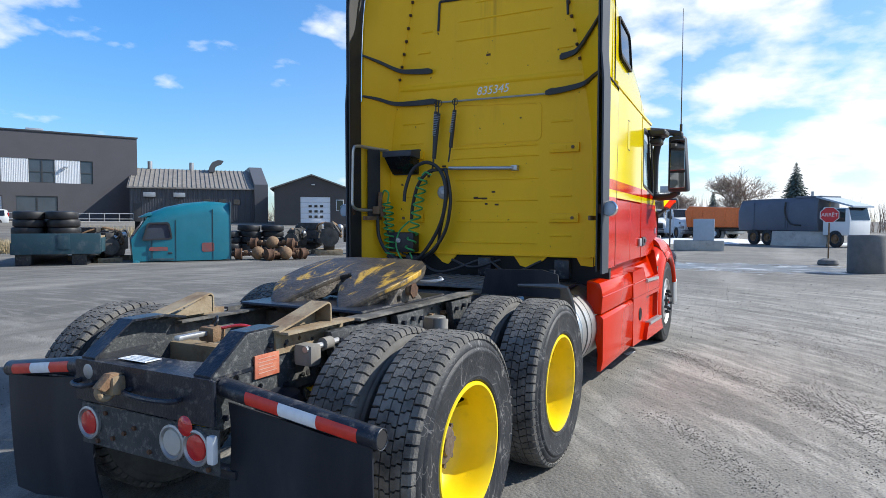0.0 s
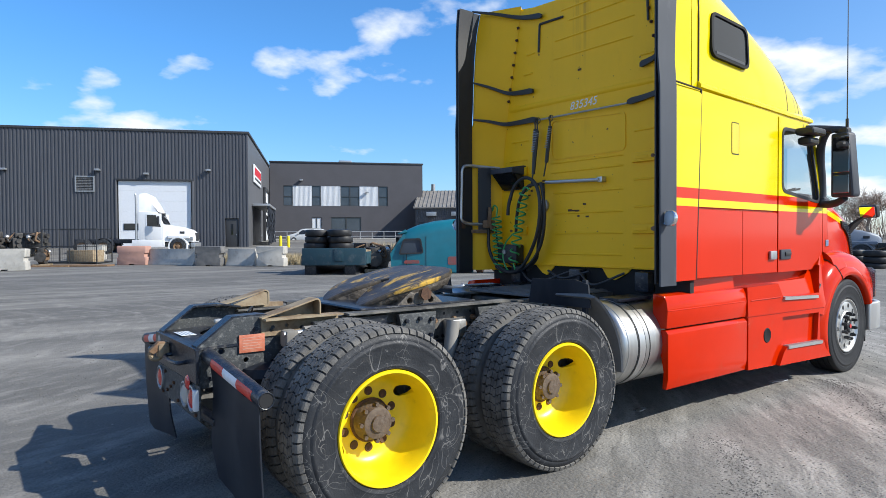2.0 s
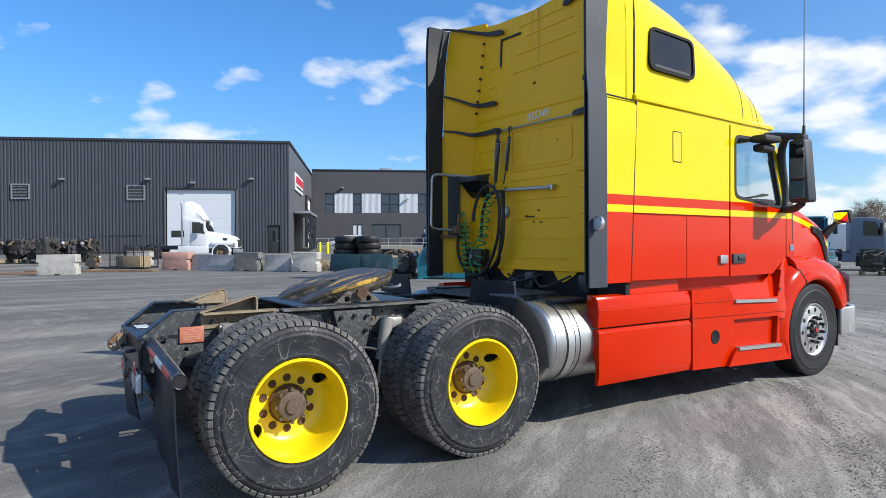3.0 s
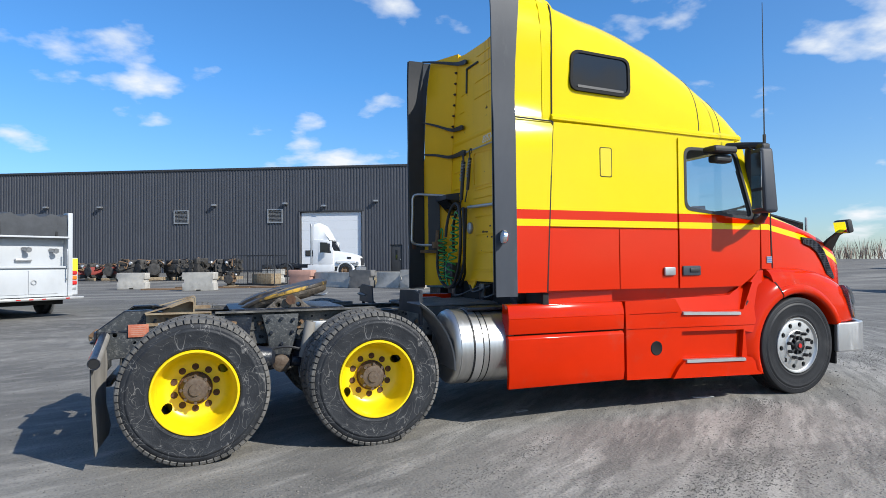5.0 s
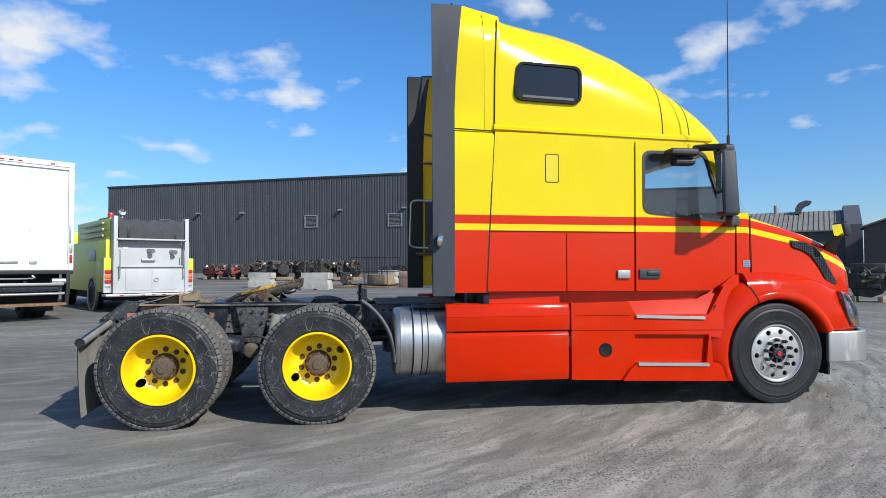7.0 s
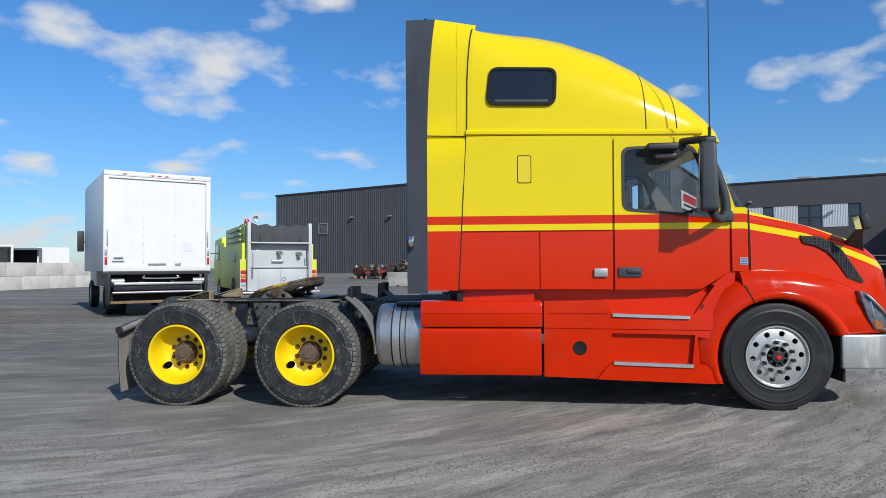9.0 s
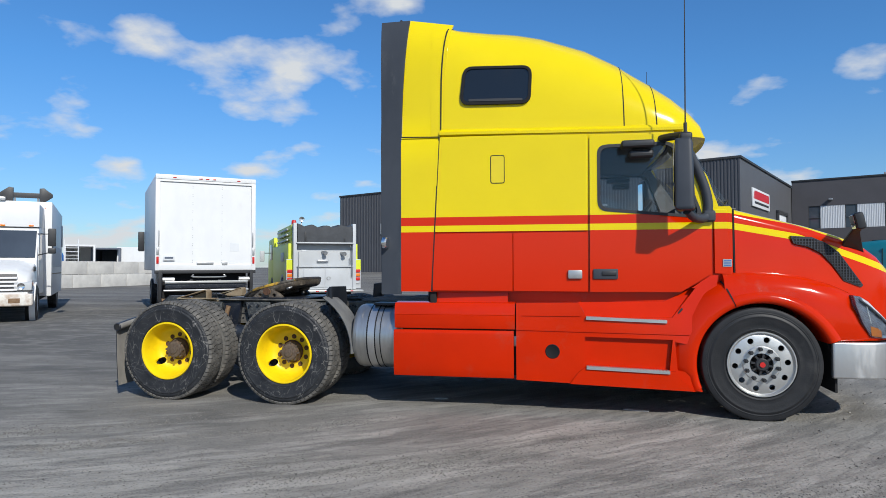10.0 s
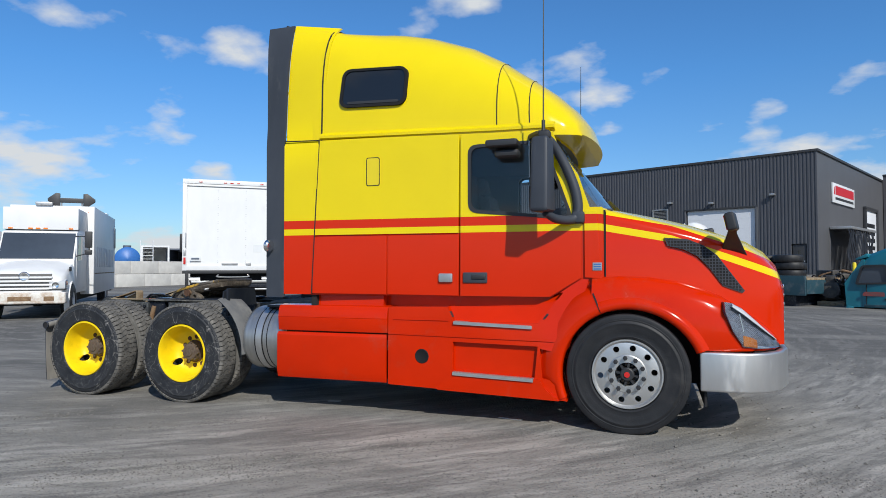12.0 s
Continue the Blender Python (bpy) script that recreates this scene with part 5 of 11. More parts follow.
def build_cab():
    shell = loft(B(), [cab_ring(CAB, f) for f in FS])
    hollow = loft(B(), [cab_ring([(3.35, 1.22), (4.6, 1.22), (5.0, 1.4), (5.07, 1.9), (4.56, 2.66), (3.35, 2.66)], f * 0.965) for f in FS])
    screen = loft(B(), [cab_ring([(4.95, 1.96), (5.6, 1.96), (5.6, 2.64), (4.5, 2.64)], f * 0.975) for f in FS])
    doors = prism(B(), DOORWIN, "y", -2, 2)
    corner = prism(B(), [(5.01, 1.97), (5.4, 1.97), (4.80, 2.60)], "y", -2, 2)
    shell = cut(shell, [hollow, screen, doors, corner])
    sh = part("cab_shell", shell, [M["livery"], M["interior"]], truck)
    for poly in sh.data.polygons:
        c = poly.center
        if 3.3 < c.x < 5.2 and 1.2 < c.z < 2.68 and poly.normal.dot(c - Vector((4.2, 0, 1.95))) < 0:
            poly.material_index = 1
    pane = B()
    cols = [[pane.verts.new(p) for p in cab_ring([(5.09, 1.95), (4.58, 2.66)], f * 0.978)] for f in FS]
    for a, c in zip(cols, cols[1:]):
        pane.faces.new((a[0], c[0], c[1], a[1]))
    ws = part("windscreen", pane, M["glass"], truck)
    ws.visible_shadow = False
    for y0, y1 in ((-0.75, -0.05), (0.0, 0.7)):
        bm = B()
        tube(bm, [(5.22, y1, 1.965), (5.20, (y0 + y1) / 2, 2.0), (5.15, y0, 2.06)], 0.013, 6)
        box(bm, -0.3, 0.3, -0.012, 0.012, -0.008, 0.008, pose(5.185, (y0 + y1) / 2 - 0.1, 2.03, -40, 4, 84))
        part("wiper", bm, M["black"], truck)
    # inside
    part("dashboard", rbox(4.62, 5.05, -1.0, 1.0, 1.45, 1.98, 0.06), M["interior"], truck)
    part("cab_bulkhead", box(B(), 3.352, 3.37, -1.08, 1.08, 1.25, 2.64), M["interior"], truck)
    part("headliner", box(B(), 3.38, 4.55, -1.05, 1.05, 2.60, 2.645), M["interior"], truck)
    for y in (-0.62, 0.62):
        st = part("seat", rbox(3.75, 4.25, y - 0.25, y + 0.25, 1.45, 1.6, 0.05), M["interior"], truck)
        part("backrest", rbox(-0.07, 0.07, -0.24, 0.24, 0, 0.72, 0.06, 2, pose(3.78, y, 1.58, 0, -12, 0)), M["interior"], st)
        part("headrest", rbox(-0.05, 0.05, -0.14, 0.14, 0.0, 0.2, 0.04, 2, pose(3.60, y, 2.3, 0, -12, 0)), M["interior"], st)
    wheel = lathe(B(), [(0.018 * math.sin(a * math.pi / 4), 0.22 + 0.018 * math.cos(a * math.pi / 4)) for a in range(8)], (0, 0, 0), "z", 28, wrap=True)
    for a in (0, 2.1, 4.2):
        cyl(wheel, (0, 0, -0.03), (0.22 * math.cos(a), 0.22 * math.sin(a), 0), 0.015, 6)
    bmesh.ops.transform(wheel, matrix=pose(4.5, 0.62, 2.0, 0, -60, 0), verts=wheel.verts)
    part("steering_wheel", wheel, M["black"], truck)
    # outer panels with open joints between them
    for s in (-1, 1):
        part("locker_door", side_panel([(2.272, 1.168), (3.0735, 1.165), (3.0735, 1.742), (2.278, 1.742)], s), M["livery"], truck)
        lk = part("locker_door", side_panel([(3.0795, 1.165), (3.800, 1.160), (3.805, 1.742), (3.0795, 1.742)], s), M["livery"], truck)
        bm = rbox(3.61, 3.745, -0.028, 0.0, 1.288, 1.372, 0.012)
        for v in bm.verts:
            v.co.y = s * (cw(v.co.x) + 0.012 - v.co.y)
        part("handle", bm, M["steel"], lk, "silver paddle latch")
        part("side_panel", side_panel([(2.28, 1.752), (3.803, 1.752), (3.81, 2.695), (2.345, 2.715)], s), M["livery"], truck)
        part("panel_joint", side_panel([(2.258, 1.165), (2.270, 1.165), (2.352, 2.72), (2.338, 2.72)], s, out=0.0128, r=0), M["dark"], truck)
        part("panel_joint", side_panel([(1.955, 2.724), (2.338, 2.714), (2.338, 2.724), (1.955, 2.734)], s, out=0.0138, r=0), M["dark"], truck)
        hp = rounded([(2.867, 2.24), (2.994, 2.24), (2.994, 2.509), (2.867, 2.509)], 0.02)
        big = rounded([(2.859, 2.232), (3.002, 2.232), (3.002, 2.517), (2.859, 2.517)], 0.025)
        hatch = part("hatch_joint", side_panel(big, s, out=0.0135, r=0), M["dark"], truck)
        part("hatch", side_panel(hp, s, out=0.015, r=0.002), M["yellow"], hatch)
        outline = [(3.818, 1.160), (4.655, 1.160), (4.935, 1.335), (4.945, 1.93), (4.69, 2.672), (3.825, 2.672)]
        d = part("door", side_panel(outline, s, out=0.016, holes=[DOORWIN]), M["livery"], truck)
        seal = rounded([(3.895, 2.585), (4.61, 2.60), (4.875, 1.855), (3.895, 1.945)], 0.09)
        part("window_seal", side_panel(seal, s, out=0.021, holes=[rounded([(3.925, 2.555), (4.587, 2.57), (4.835, 1.885), (3.925, 1.975)], 0.08)]), M["black"], d)
        sheet = B()
        sheet.faces.new([sheet.verts.new((x, s * (cw(x) - 0.004), z)) for x, z in ((3.90, 2.58), (4.61, 2.59), (4.86, 1.86), (3.90, 1.95))])
        p = part("pane", sheet, M["glass"], d)
        p.visible_shadow = False
        bm = rbox(3.848, 4.08, -0.02, 0.0, 1.284, 1.382, 0.012)
        for v in bm.verts:
            v.co.y = s * (cw(v.co.x) + 0.014 - v.co.y)
        hd = part("handle", bm, M["grey_plastic"], d, "grey recessed door handle")
        bm = rbox(3.93, 4.065, -0.028, 0.0, 1.318, 1.36, 0.01)
        for v in bm.verts:
            v.co.y = s * (cw(v.co.x) + 0.018 - v.co.y)
        part("grip", bm, M["black"], hd)
        tri = B()
        tri.faces.new([tri.verts.new((x, s * (cw(x) - 0.016), z)) for x, z in ((4.995, 1.96), (5.115, 1.96), (4.71, 2.60), (4.74, 2.60))])
        part("quarter_pane", tri, M["glass"], truck).visible_shadow = False
        part("cowl_panel", side_panel([(4.962, 1.335), (5.118, 1.325), (5.075, 1.94), (4.962, 1.94)], s, out=0.012), M["livery"], truck)
        bd = B()
        box(bd, 5.035, 5.115, -0.004, 0.0, 1.40, 1.47)
        for v in bd.verts:
            v.co.y = s * (cw(v.co.x) + 0.015 - v.co.y)
        badge = part("badge", bd, M["steel"], truck, "small grey emblem plate")
        for k in range(3):
            bd = box(B(), 5.043, 5.107, -0.002, 0.0, 1.408 + k * 0.021, 1.418 + k * 0.021)
            for v in bd.verts:
                v.co.y = s * (cw(v.co.x) + 0.0195 - v.co.y)
            part("badge_bar", bd, M["blue"], badge)
        # step behind the door line: sill trough between cab and skirt
        part("sill", prism(B(), [(s * 1.0, 0.98), (s * 1.16, 0.98), (s * 1.145, 1.16), (s * 1.0, 1.16)], "x", 2.3, 3.02), M["red"], truck)
        part("sill", prism(B(), [(s * 1.0, 0.98), (s * 1.06, 0.98), (s * 1.055, 1.16), (s * 1.0, 1.16)], "x", 3.02, 4.78), M["red"], truck)


build_cab()

# roof: (x, crown height, half width at the base, roundness)
ROOF = [(2.255, 4.09, 1.205, 6.0), (2.5, 4.04, 1.19, 5.0), (2.85, 3.99, 1.17, 4.0), (3.35, 3.91, 1.145, 3.3), (3.8, 3.76, 1.12, 3.0), (4.12, 3.58, 1.105, 2.9), (4.42, 3.355, 1.085, 2.8), (4.62, 3.18, 1.06, 2.8), (4.78, 3.005, 1.02, 2.8), (4.88, 2.85, 0.97, 3.0), (4.93, 2.68, 0.92, 3.0)]
Z0 = 2.655


def roof_ring(x, h, w, n, base=Z0, shrink=0.0, m=28):
    ring = []
    for i in range(m + 1):
        a = math.pi * i / m
        c, s = math.cos(a), math.sin(a)
        y = (w - shrink) * math.copysign(abs(c) ** (2 / n), c)
        z = base + (h - shrink - base) * abs(s) ** (2 / n)
        ring.append((x, y, z))
    return ring


def dish(x, y):
    """The roof sinks between its two raised rear corners."""
    along = 1.0 if x < 2.255 else max(0.0, 1 - (x - 2.255) / 0.85) ** 1.5
    return 0.22 * along * max(0.0, 1 - (abs(y) / 1.08) ** 3)


def roof_at(x):
    for a, b_ in zip(ROOF, ROOF[1:]):
        if a[0] <= x <= b_[0]:
            t = (x - a[0]) / (b_[0] - a[0])
            return [a[i] * (1 - t) + b_[i] * t for i in range(4)]
    return ROOF[0] if x < ROOF[0][0] else ROOF[-1]


def roof_y(x, z):
    """Half width of the roof at a height."""
    _, h, w, n = roof_at(x)
    return w * (1 - ((z - Z0) / (h - Z0)) ** n) ** (1 / n)


def build_roof():
    rows = []
    for (a, b_) in zip(ROOF, ROOF[1:]):
        for k in range(4):
            t = k / 4
            rows.append([a[i] * (1 - t) + b_[i] * t for i in range(4)])
    rows.append(ROOF[-1])
    # the nose of the visor curls in plan
    rings = []
    for x, h, w, n in rows:
        ring = roof_ring(x, h, w, n)
        ring = [(px + 0.10 * (1 - (py / w) ** 2) * max(0.0, (px - 4.3) / 0.6), py, pz - dish(px, py)) for px, py, pz in ring]
        rings.append(ring)
    bm = loft(B(), rings)
    part("roof", bm, M["livery"], truck, angle=40)
    # the roof shell runs on behind the back wall as a lip
    lip = []
    for x, h, w in ((2.0, 4.035, 1.212), (2.13, 4.075, 1.21), (2.256, 4.09, 1.205)):
        lip.append((roof_ring(x, h, w, 6.0, m=80), roof_ring(x, h, w, 6.0, shrink=0.03, m=80)))
    for s in (-1, 1):
        rows_ = []
        for o, i in lip:
            keep = [k for k, p in enumerate(o) if p[1] * s > 0.5 and p[2] > 3.9]
            sink = lambda p: (p[0], p[1], p[2] - dish(p[0], p[1]))
            rows_.append([sink(o[k]) for k in keep] + [sink(i[k]) for k in keep[::-1]])
        if len({len(r) for r in rows_}) == 1:
            part("roof_lip", loft(B(), rows_), M["livery"], truck, angle=40)
    # belt moulding under the roof
    for s in (-1, 1):
        rings = []
        for k in range(14):
            x = 2.345 + k * (4.70 - 2.345) / 13
            up = 0.03 * max(0.0, 1 - k / 10)
            rings.append([(x, s * (cw(x) - 0.09), 2.695), (x, s * (cw(x) + 0.006), 2.712 + up), (x, s * (cw(x) + 0.007), 2.738 + up), (x, s * (cw(x) - 0.03), 2.772 + up), (x, s * (cw(x) - 0.09), 2.775 + up)])
        part("belt_moulding", loft(B(), rings), M["livery"], truck)

        # roof joints
        def section(x):
            """Roof section at x: crown height, half width, roundness."""
            a, b_ = next((a, b_) for a, b_ in zip(ROOF, ROOF[1:]) if a[0] <= x <= b_[0])
            t = (x - a[0]) / (b_[0] - a[0])
            return [a[i] * (1 - t) + b_[i] * t for i in (1, 2, 3)]
        for xa, xb in ((2.352, 2.47), (4.16, 4.13), (4.47, 4.40)):
            rings = []
            for i in range(15):
                t = i / 14
                x = xa + (xb - xa) * t
                h, w, n = section(x)
                a = math.pi / 2 * t
                c, sn = math.cos(a), math.sin(a)
                bow = 0.10 * (1 - abs(c) ** (4 / n)) * max(0.0, (x - 4.3) / 0.6)
                y, z = w * abs(c) ** (2 / n), Z0 + (h - Z0) * abs(sn) ** (2 / n)
                z -= dish(x, y)
                lift = 0.007 if xa < 3 else 0.0
                rings.append([(x - 0.006 + bow, s * (y + 0.001 + lift), z + 0.001 + lift), (x + 0.006 + bow, s * (y + 0.001 + lift), z + 0.001 + lift), (x + 0.006 + bow, s * (y - 0.01), z - 0.01), (x - 0.006 + bow, s * (y - 0.01), z - 0.01)])
            part("roof_joint", loft(B(), rings), M["dark"], truck)
        # sleeper window
        outer = rounded([(2.548, 3.04), (3.258, 3.028), (3.275, 3.42), (2.585, 3.437)], 0.10, 6)
        inner = rounded([(2.578, 3.067), (3.231, 3.056), (3.247, 3.395), (2.613, 3.41)], 0.08, 6)

        def lean(bm):
            for v in bm.verts:
                y0 = roof_y(2.58, 3.0)
                fx, fz = (roof_y(3.27, 3.0) - y0) / 0.69, (roof_y(2.9, 3.38) - roof_y(2.9, 3.0)) / 0.38
                v.co.y = s * (y0 + fx * (v.co.x - 2.58) + fz * (v.co.z - 3.0) + 0.03 + v.co.y)
            return bm
        w = part("sleeper_window", lean(cut(prism(B(), outer, "y", -0.06, 0.0), [prism(B(), inner, "y", -0.014, 1)])), M["trim_rubber"], truck)
        part("pane", lean(prism(B(), inner, "y", -0.016, -0.012)), M["glass_dark"], w)
        part("lower_rail", lean(prism(B(), rounded([(2.64, 3.073), (3.18, 3.063), (3.18, 3.088), (2.64, 3.098)], 0.01), "y", -0.013, -0.006)), M["black"], w)


build_roof()


# ---- rear of the sleeper ----
def build_rear():
    # back wall between the fairings, with pressed ribs
    wall = prism(B(), [(-1.1, 1.235), (1.1, 1.235), (1.1, 2.2), (1.0, 3.0), (0.97, 3.93), (0.6, 3.885), (0.0, 3.855), (-0.6, 3.885), (-0.97, 3.93), (-1.0, 3.0), (-1.1, 2.2)], "x", 2.235, 2.262)
    bw = part("back_wall", wall, M["yellow_wall"], truck, "weathered yellow sleeper back wall")
    def rib(z, y0, y1, dz=0.0, hgt=0.011, out=0.009):
        bm = B()
        loft(bm, [[(2.236, y, z + t * dz - hgt), (2.236 - out * q, y, z + t * dz - hgt * 0.4), (2.236 - out * q, y, z + t * dz + hgt * 0.4), (2.236, y, z + t * dz + hgt)] for y, t, q in ((y0, 0, 0.2), (y0 + (y1 - y0) * 0.04, 0.04, 1), (y1 - (y1 - y0) * 0.04, 0.96, 1), (y1, 1, 0.2))])
        part("rib", bm, M["yellow_back"], bw)
    for z, a, c in ((1.35, -0.535, 0.33), (1.55, -0.545, 0.29), (1.75, -0.545, 0.3), (1.95, -0.55, 0.31), (2.16, -0.55, 0.33), (2.255, -0.55, 0.33), (3.29, -0.65, 0.30), (3.47, -0.67, 0.28), (3.63, -0.6, 0.1), (3.75, -0.45, 0.2),
                    (2.53, 0.64, 0.9), (2.33, 0.66, 0.93), (2.02, 0.66, 0.9), (1.8, 0.66, 0.86), (3.22, 0.58, 0.72), (3.42, 0.55, 0.68), (1.42, -0.86, -0.66), (1.78, -0.86, -0.66), (2.02, -0.86, -0.66), (2.45, -0.86, -0.66), (3.1, -0.86, -0.72)):
        rib(z, a, c)
    rib(2.862, -0.95, 0.93, 0.02, 0.03, 0.016)
    # shallow pressed field with a rounded border
    field = rounded([(-0.575, 2.29), (0.33, 2.29), (0.33, 2.69), (-0.575, 2.64)], 0.06)
    hole = rounded([(-0.555, 2.308), (0.31, 2.308), (0.31, 2.672), (-0.555, 2.623)], 0.05)
    part("pressed_border", cut(prism(B(), field, "x", 2.227, 2.24), [prism(B(), hole, "x", 2.0, 2.5)]), M["yellow_back"], bw)

    def corner_y(z):
        """Where the slanting side fairing meets the back wall."""
        for (z0, y0), (z1, y1) in zip(((1.1, 1.07), (2.27, 1.045), (2.96, 0.94), (3.6, 0.81)), ((2.27, 1.045), (2.96, 0.94), (3.6, 0.81), (4.1, 0.72))):
            if z <= z1:
                return y0 + (y1 - y0) * (z - z0) / (z1 - z0)
        return 0.72
    for s in (-1, 1):
        for z in (2.21, 1.583):
            br = part("bracket", rbox(2.205, 2.236, min(s * 0.655, s * 0.93), max(s * 0.655, s * 0.93), z - 0.042, z + 0.042, 0.008), M["yellow_back"], bw)
            part("slot", rbox(2.200, 2.206, min(s * 0.69, s * 0.82), max(s * 0.69, s * 0.82), z - 0.016, z + 0.016, 0.003, 1), M["yellow_back"], br)
            part("bolt", cyl(B(), (2.206, s * 0.875, z), (2.192, s * 0.875, z), 0.016, 6), M["rust"], br)
        for k in range(7):
            z = 2.98 + k * 0.125
            cl = rbox(-0.010, 0.010, -0.012, 0.012, -0.013, 0.013, 0.003, 1, pose(2.215, s * (corner_y(z) - 0.012), z))
            cyl(cl, (2.203, s * (corner_y(z) - 0.012), z), (2.196, s * (corner_y(z) - 0.012), z), 0.008, 6)
            part("clip", cl, M["nut_rust"], bw)
    # side fairings: a wedge from the back wall to the outer skin, then the grey rubber extender
    for s in (-1, 1):
        rings = []
        def edge_x(z):
            return 1.95 if z < 2.7 else 1.95 + 0.075 * ((z - 2.7) / 1.2) ** 2
        def lean(z):
            return 1 - 0.03 * max(0.0, (z - 3.55) / 0.4) ** 2
        zs = [1.16, 1.5, 2.0, 2.4, 2.68, 2.75, 3.0, 3.2, 3.4, 3.6, 3.75, 3.85, 3.93, 3.955]
        for z in zs:
            k = lean(z)
            xs = 2.262 + (0.079 * (z - 1.16) / 1.53 if z < 2.69 else 0.079 + 0.1 * (z - 2.69) / 1.2)
            off = 0.012 if z < 2.69 else -0.035
            y1, y2 = (cw(1.95) + off) * k, (cw(2.3) + off) * k
            if z > 2.72:
                y2 = min(y2, roof_y(xs, z) + 0.010)
            rings.append([(edge_x(z), s * (y1 - 0.02), z), (edge_x(z), s * y1, z), (xs, s * y2, z), (xs, s * (y2 - 0.03), z), (2.25, s * min(corner_y(z) + 0.02, y2 - 0.03), z), (2.232, s * min(corner_y(z), y2 - 0.05), z)])
        f = part("side_fairing", loft(B(), rings), [M["livery"], M["yellow_back"]], truck)
        # inward and rear faces take the yellow adjusted for shade
        for poly in f.data.polygons:
            if poly.normal.y * s < -0.1 or poly.normal.x < -0.5:
                poly.material_index = 1
        rings = []
        for z in [1.13, 1.6, 2.2, 2.68, 2.9, 3.2, 3.5, 3.72, 3.84, 3.92, 3.945]:
            k = lean(min(z, 4.05))
            xb = 1.745 - 0.012 * (z - 1.13) / 2.7
            y1 = (cw(1.95) + (0.010 if z < 2.69 else -0.008)) * max(k, 0.62)
            xo = edge_x(z) + (0.002)
            rings.append([(xb, s * (y1 + 0.002), z), (xo, s * (y1 + 0.004), z), (xo, s * (y1 - 0.018), z), (xb, s * (y1 - 0.012), z)])
        e = part("fairing_extender", loft(B(), rings), M["grey_plastic"], truck, "dark grey flexible fairing extender")
        part("extender_joint", rbox(1.74, 1.955, s * 1.25 - 0.004, s * 1.25 + 0.004, 2.688, 2.694, 0.001), M["dark"], e)
        # inner black face of the extender with its stays
        lip = [[(xa, s * ((cw(1.95) - 0.03) * max(lean(z), 0.62) - d), z) for xa, d in ((1.742, 0), (1.93, 0), (1.93, 0.012), (1.742, 0.012))] for z in (1.15, 2.0, 2.68, 3.0, 3.3, 3.6, 3.8, 3.95)]
        part("inner_lip", loft(B(), lip), M["black"], e)
        # flat black stays run along the fairing on to the back wall
        for za, zc, zb, y_end in ((3.955, 3.83, 3.755, 0.42), (3.19, 3.06, 3.02, 0.545), (2.79, 2.735, 2.722, 0.49)) if s > 0 else ((3.955, 3.83, 3.755, 0.5), (3.26, 3.05, 3.0, 0.75), (2.79, 2.745, 2.70, 0.62)):
            yc = corner_y(zc)
            path = smooth_path([(1.93, s * 1.185, za), (2.06, s * (1.19 * 0.5 + yc * 0.5 + 0.01), (za + zc) / 2 + 0.01), (2.19, s * (yc - 0.005), zc), (2.205, s * (yc * 0.5 + y_end * 0.5), (zc + zb) / 2 - 0.006), (2.2, s * y_end, zb)], 5)
            rings = []
            for k, p in enumerate(path):
                t = k / (len(path) - 1)
                d = (path[min(k + 1, len(path) - 1)] - path[max(k - 1, 0)]).normalized()
                n = Vector((-abs(d.y) - 0.2, -s * abs(d.x), 0)).normalized()
                hh = 0.009 + 0.026 * t ** 0.8 if t < 0.97 else 0.02
                rings.append([p - n * 0.012 + Vector((0, 0, -hh * 0.6)), p + n * 0.012 + Vector((0, 0, -hh * 0.6)), p + n * 0.012 + Vector((0, 0, hh)), p - n * 0.012 + Vector((0, 0, hh))])
            part("stay_arm", loft(B(), rings), M["black"], e)
        if s > 0:
            pipe = [(2.2, 1.06, 2.27), (2.0, 1.15, 2.285), (1.85, 1.19, 2.29), (1.79, 1.2, 2.25), (1.785, 1.205, 2.1), (1.775, 1.205, 1.8), (1.78, 1.2, 1.70), (1.86, 1.19, 1.665), (2.0, 1.15, 1.66), (2.15, 1.08, 1.66)]
            part("grab_tube", tube(B(), smooth_path(pipe, 5), 0.017, 10), M["alu"], e, "bent bare-metal grab tube")
            panel = [(1.98, 1.165), (2.11, 1.105), (2.10, 1.09), (1.97, 1.15)]
            part("side_duct", prism(B(), panel, "z", 1.60, 2.27), M["black"], e)
            clamp = rbox(2.0, 2.12, 1.04, 1.12, 1.62, 1.70, 0.01)
            tube(clamp, [(2.06, 1.06, 1.84), (2.05, 1.06, 1.70), (2.07, 1.04, 1.60)], 0.022, 8)
            part("hose_clamp", clamp, M["rust"], e)
        part("hinge_bar", rbox(1.85, 2.2, s * 1.12 - 0.012, s * 1.12 + 0.012, 1.56, 1.60, 0.008), M["rust"], e)
        lamp = lathe(B(), [(-0.012, 0.0), (-0.012, 0.03), (-0.004, 0.05), (0.0, 0.056)], (0, 0, 0), "x", 24)
        ring = lathe(B(), [(-0.004, 0.052), (-0.012, 0.058), (-0.004, 0.064), (0.022, 0.062), (0.035, 0.05), (0.04, 0.0)], (0, 0, 0), "x", 24)
        at = pose(1.79, s * 1.30, 1.655, 0, 4, s * 6)
        for b_ in (lamp, ring):
            bmesh.ops.transform(b_, matrix=at, verts=b_.verts)
        ro = part("round_lamp", ring, M["chrome"], e, "small round clear lamp")
        part("lens", lamp, M["cabinet"], ro)
        part("lamp_clamp", rbox(1.775, 1.83, min(s * 1.20, s * 1.25), max(s * 1.20, s * 1.25), 1.61, 1.69, 0.01), M["nut_rust"], ro)
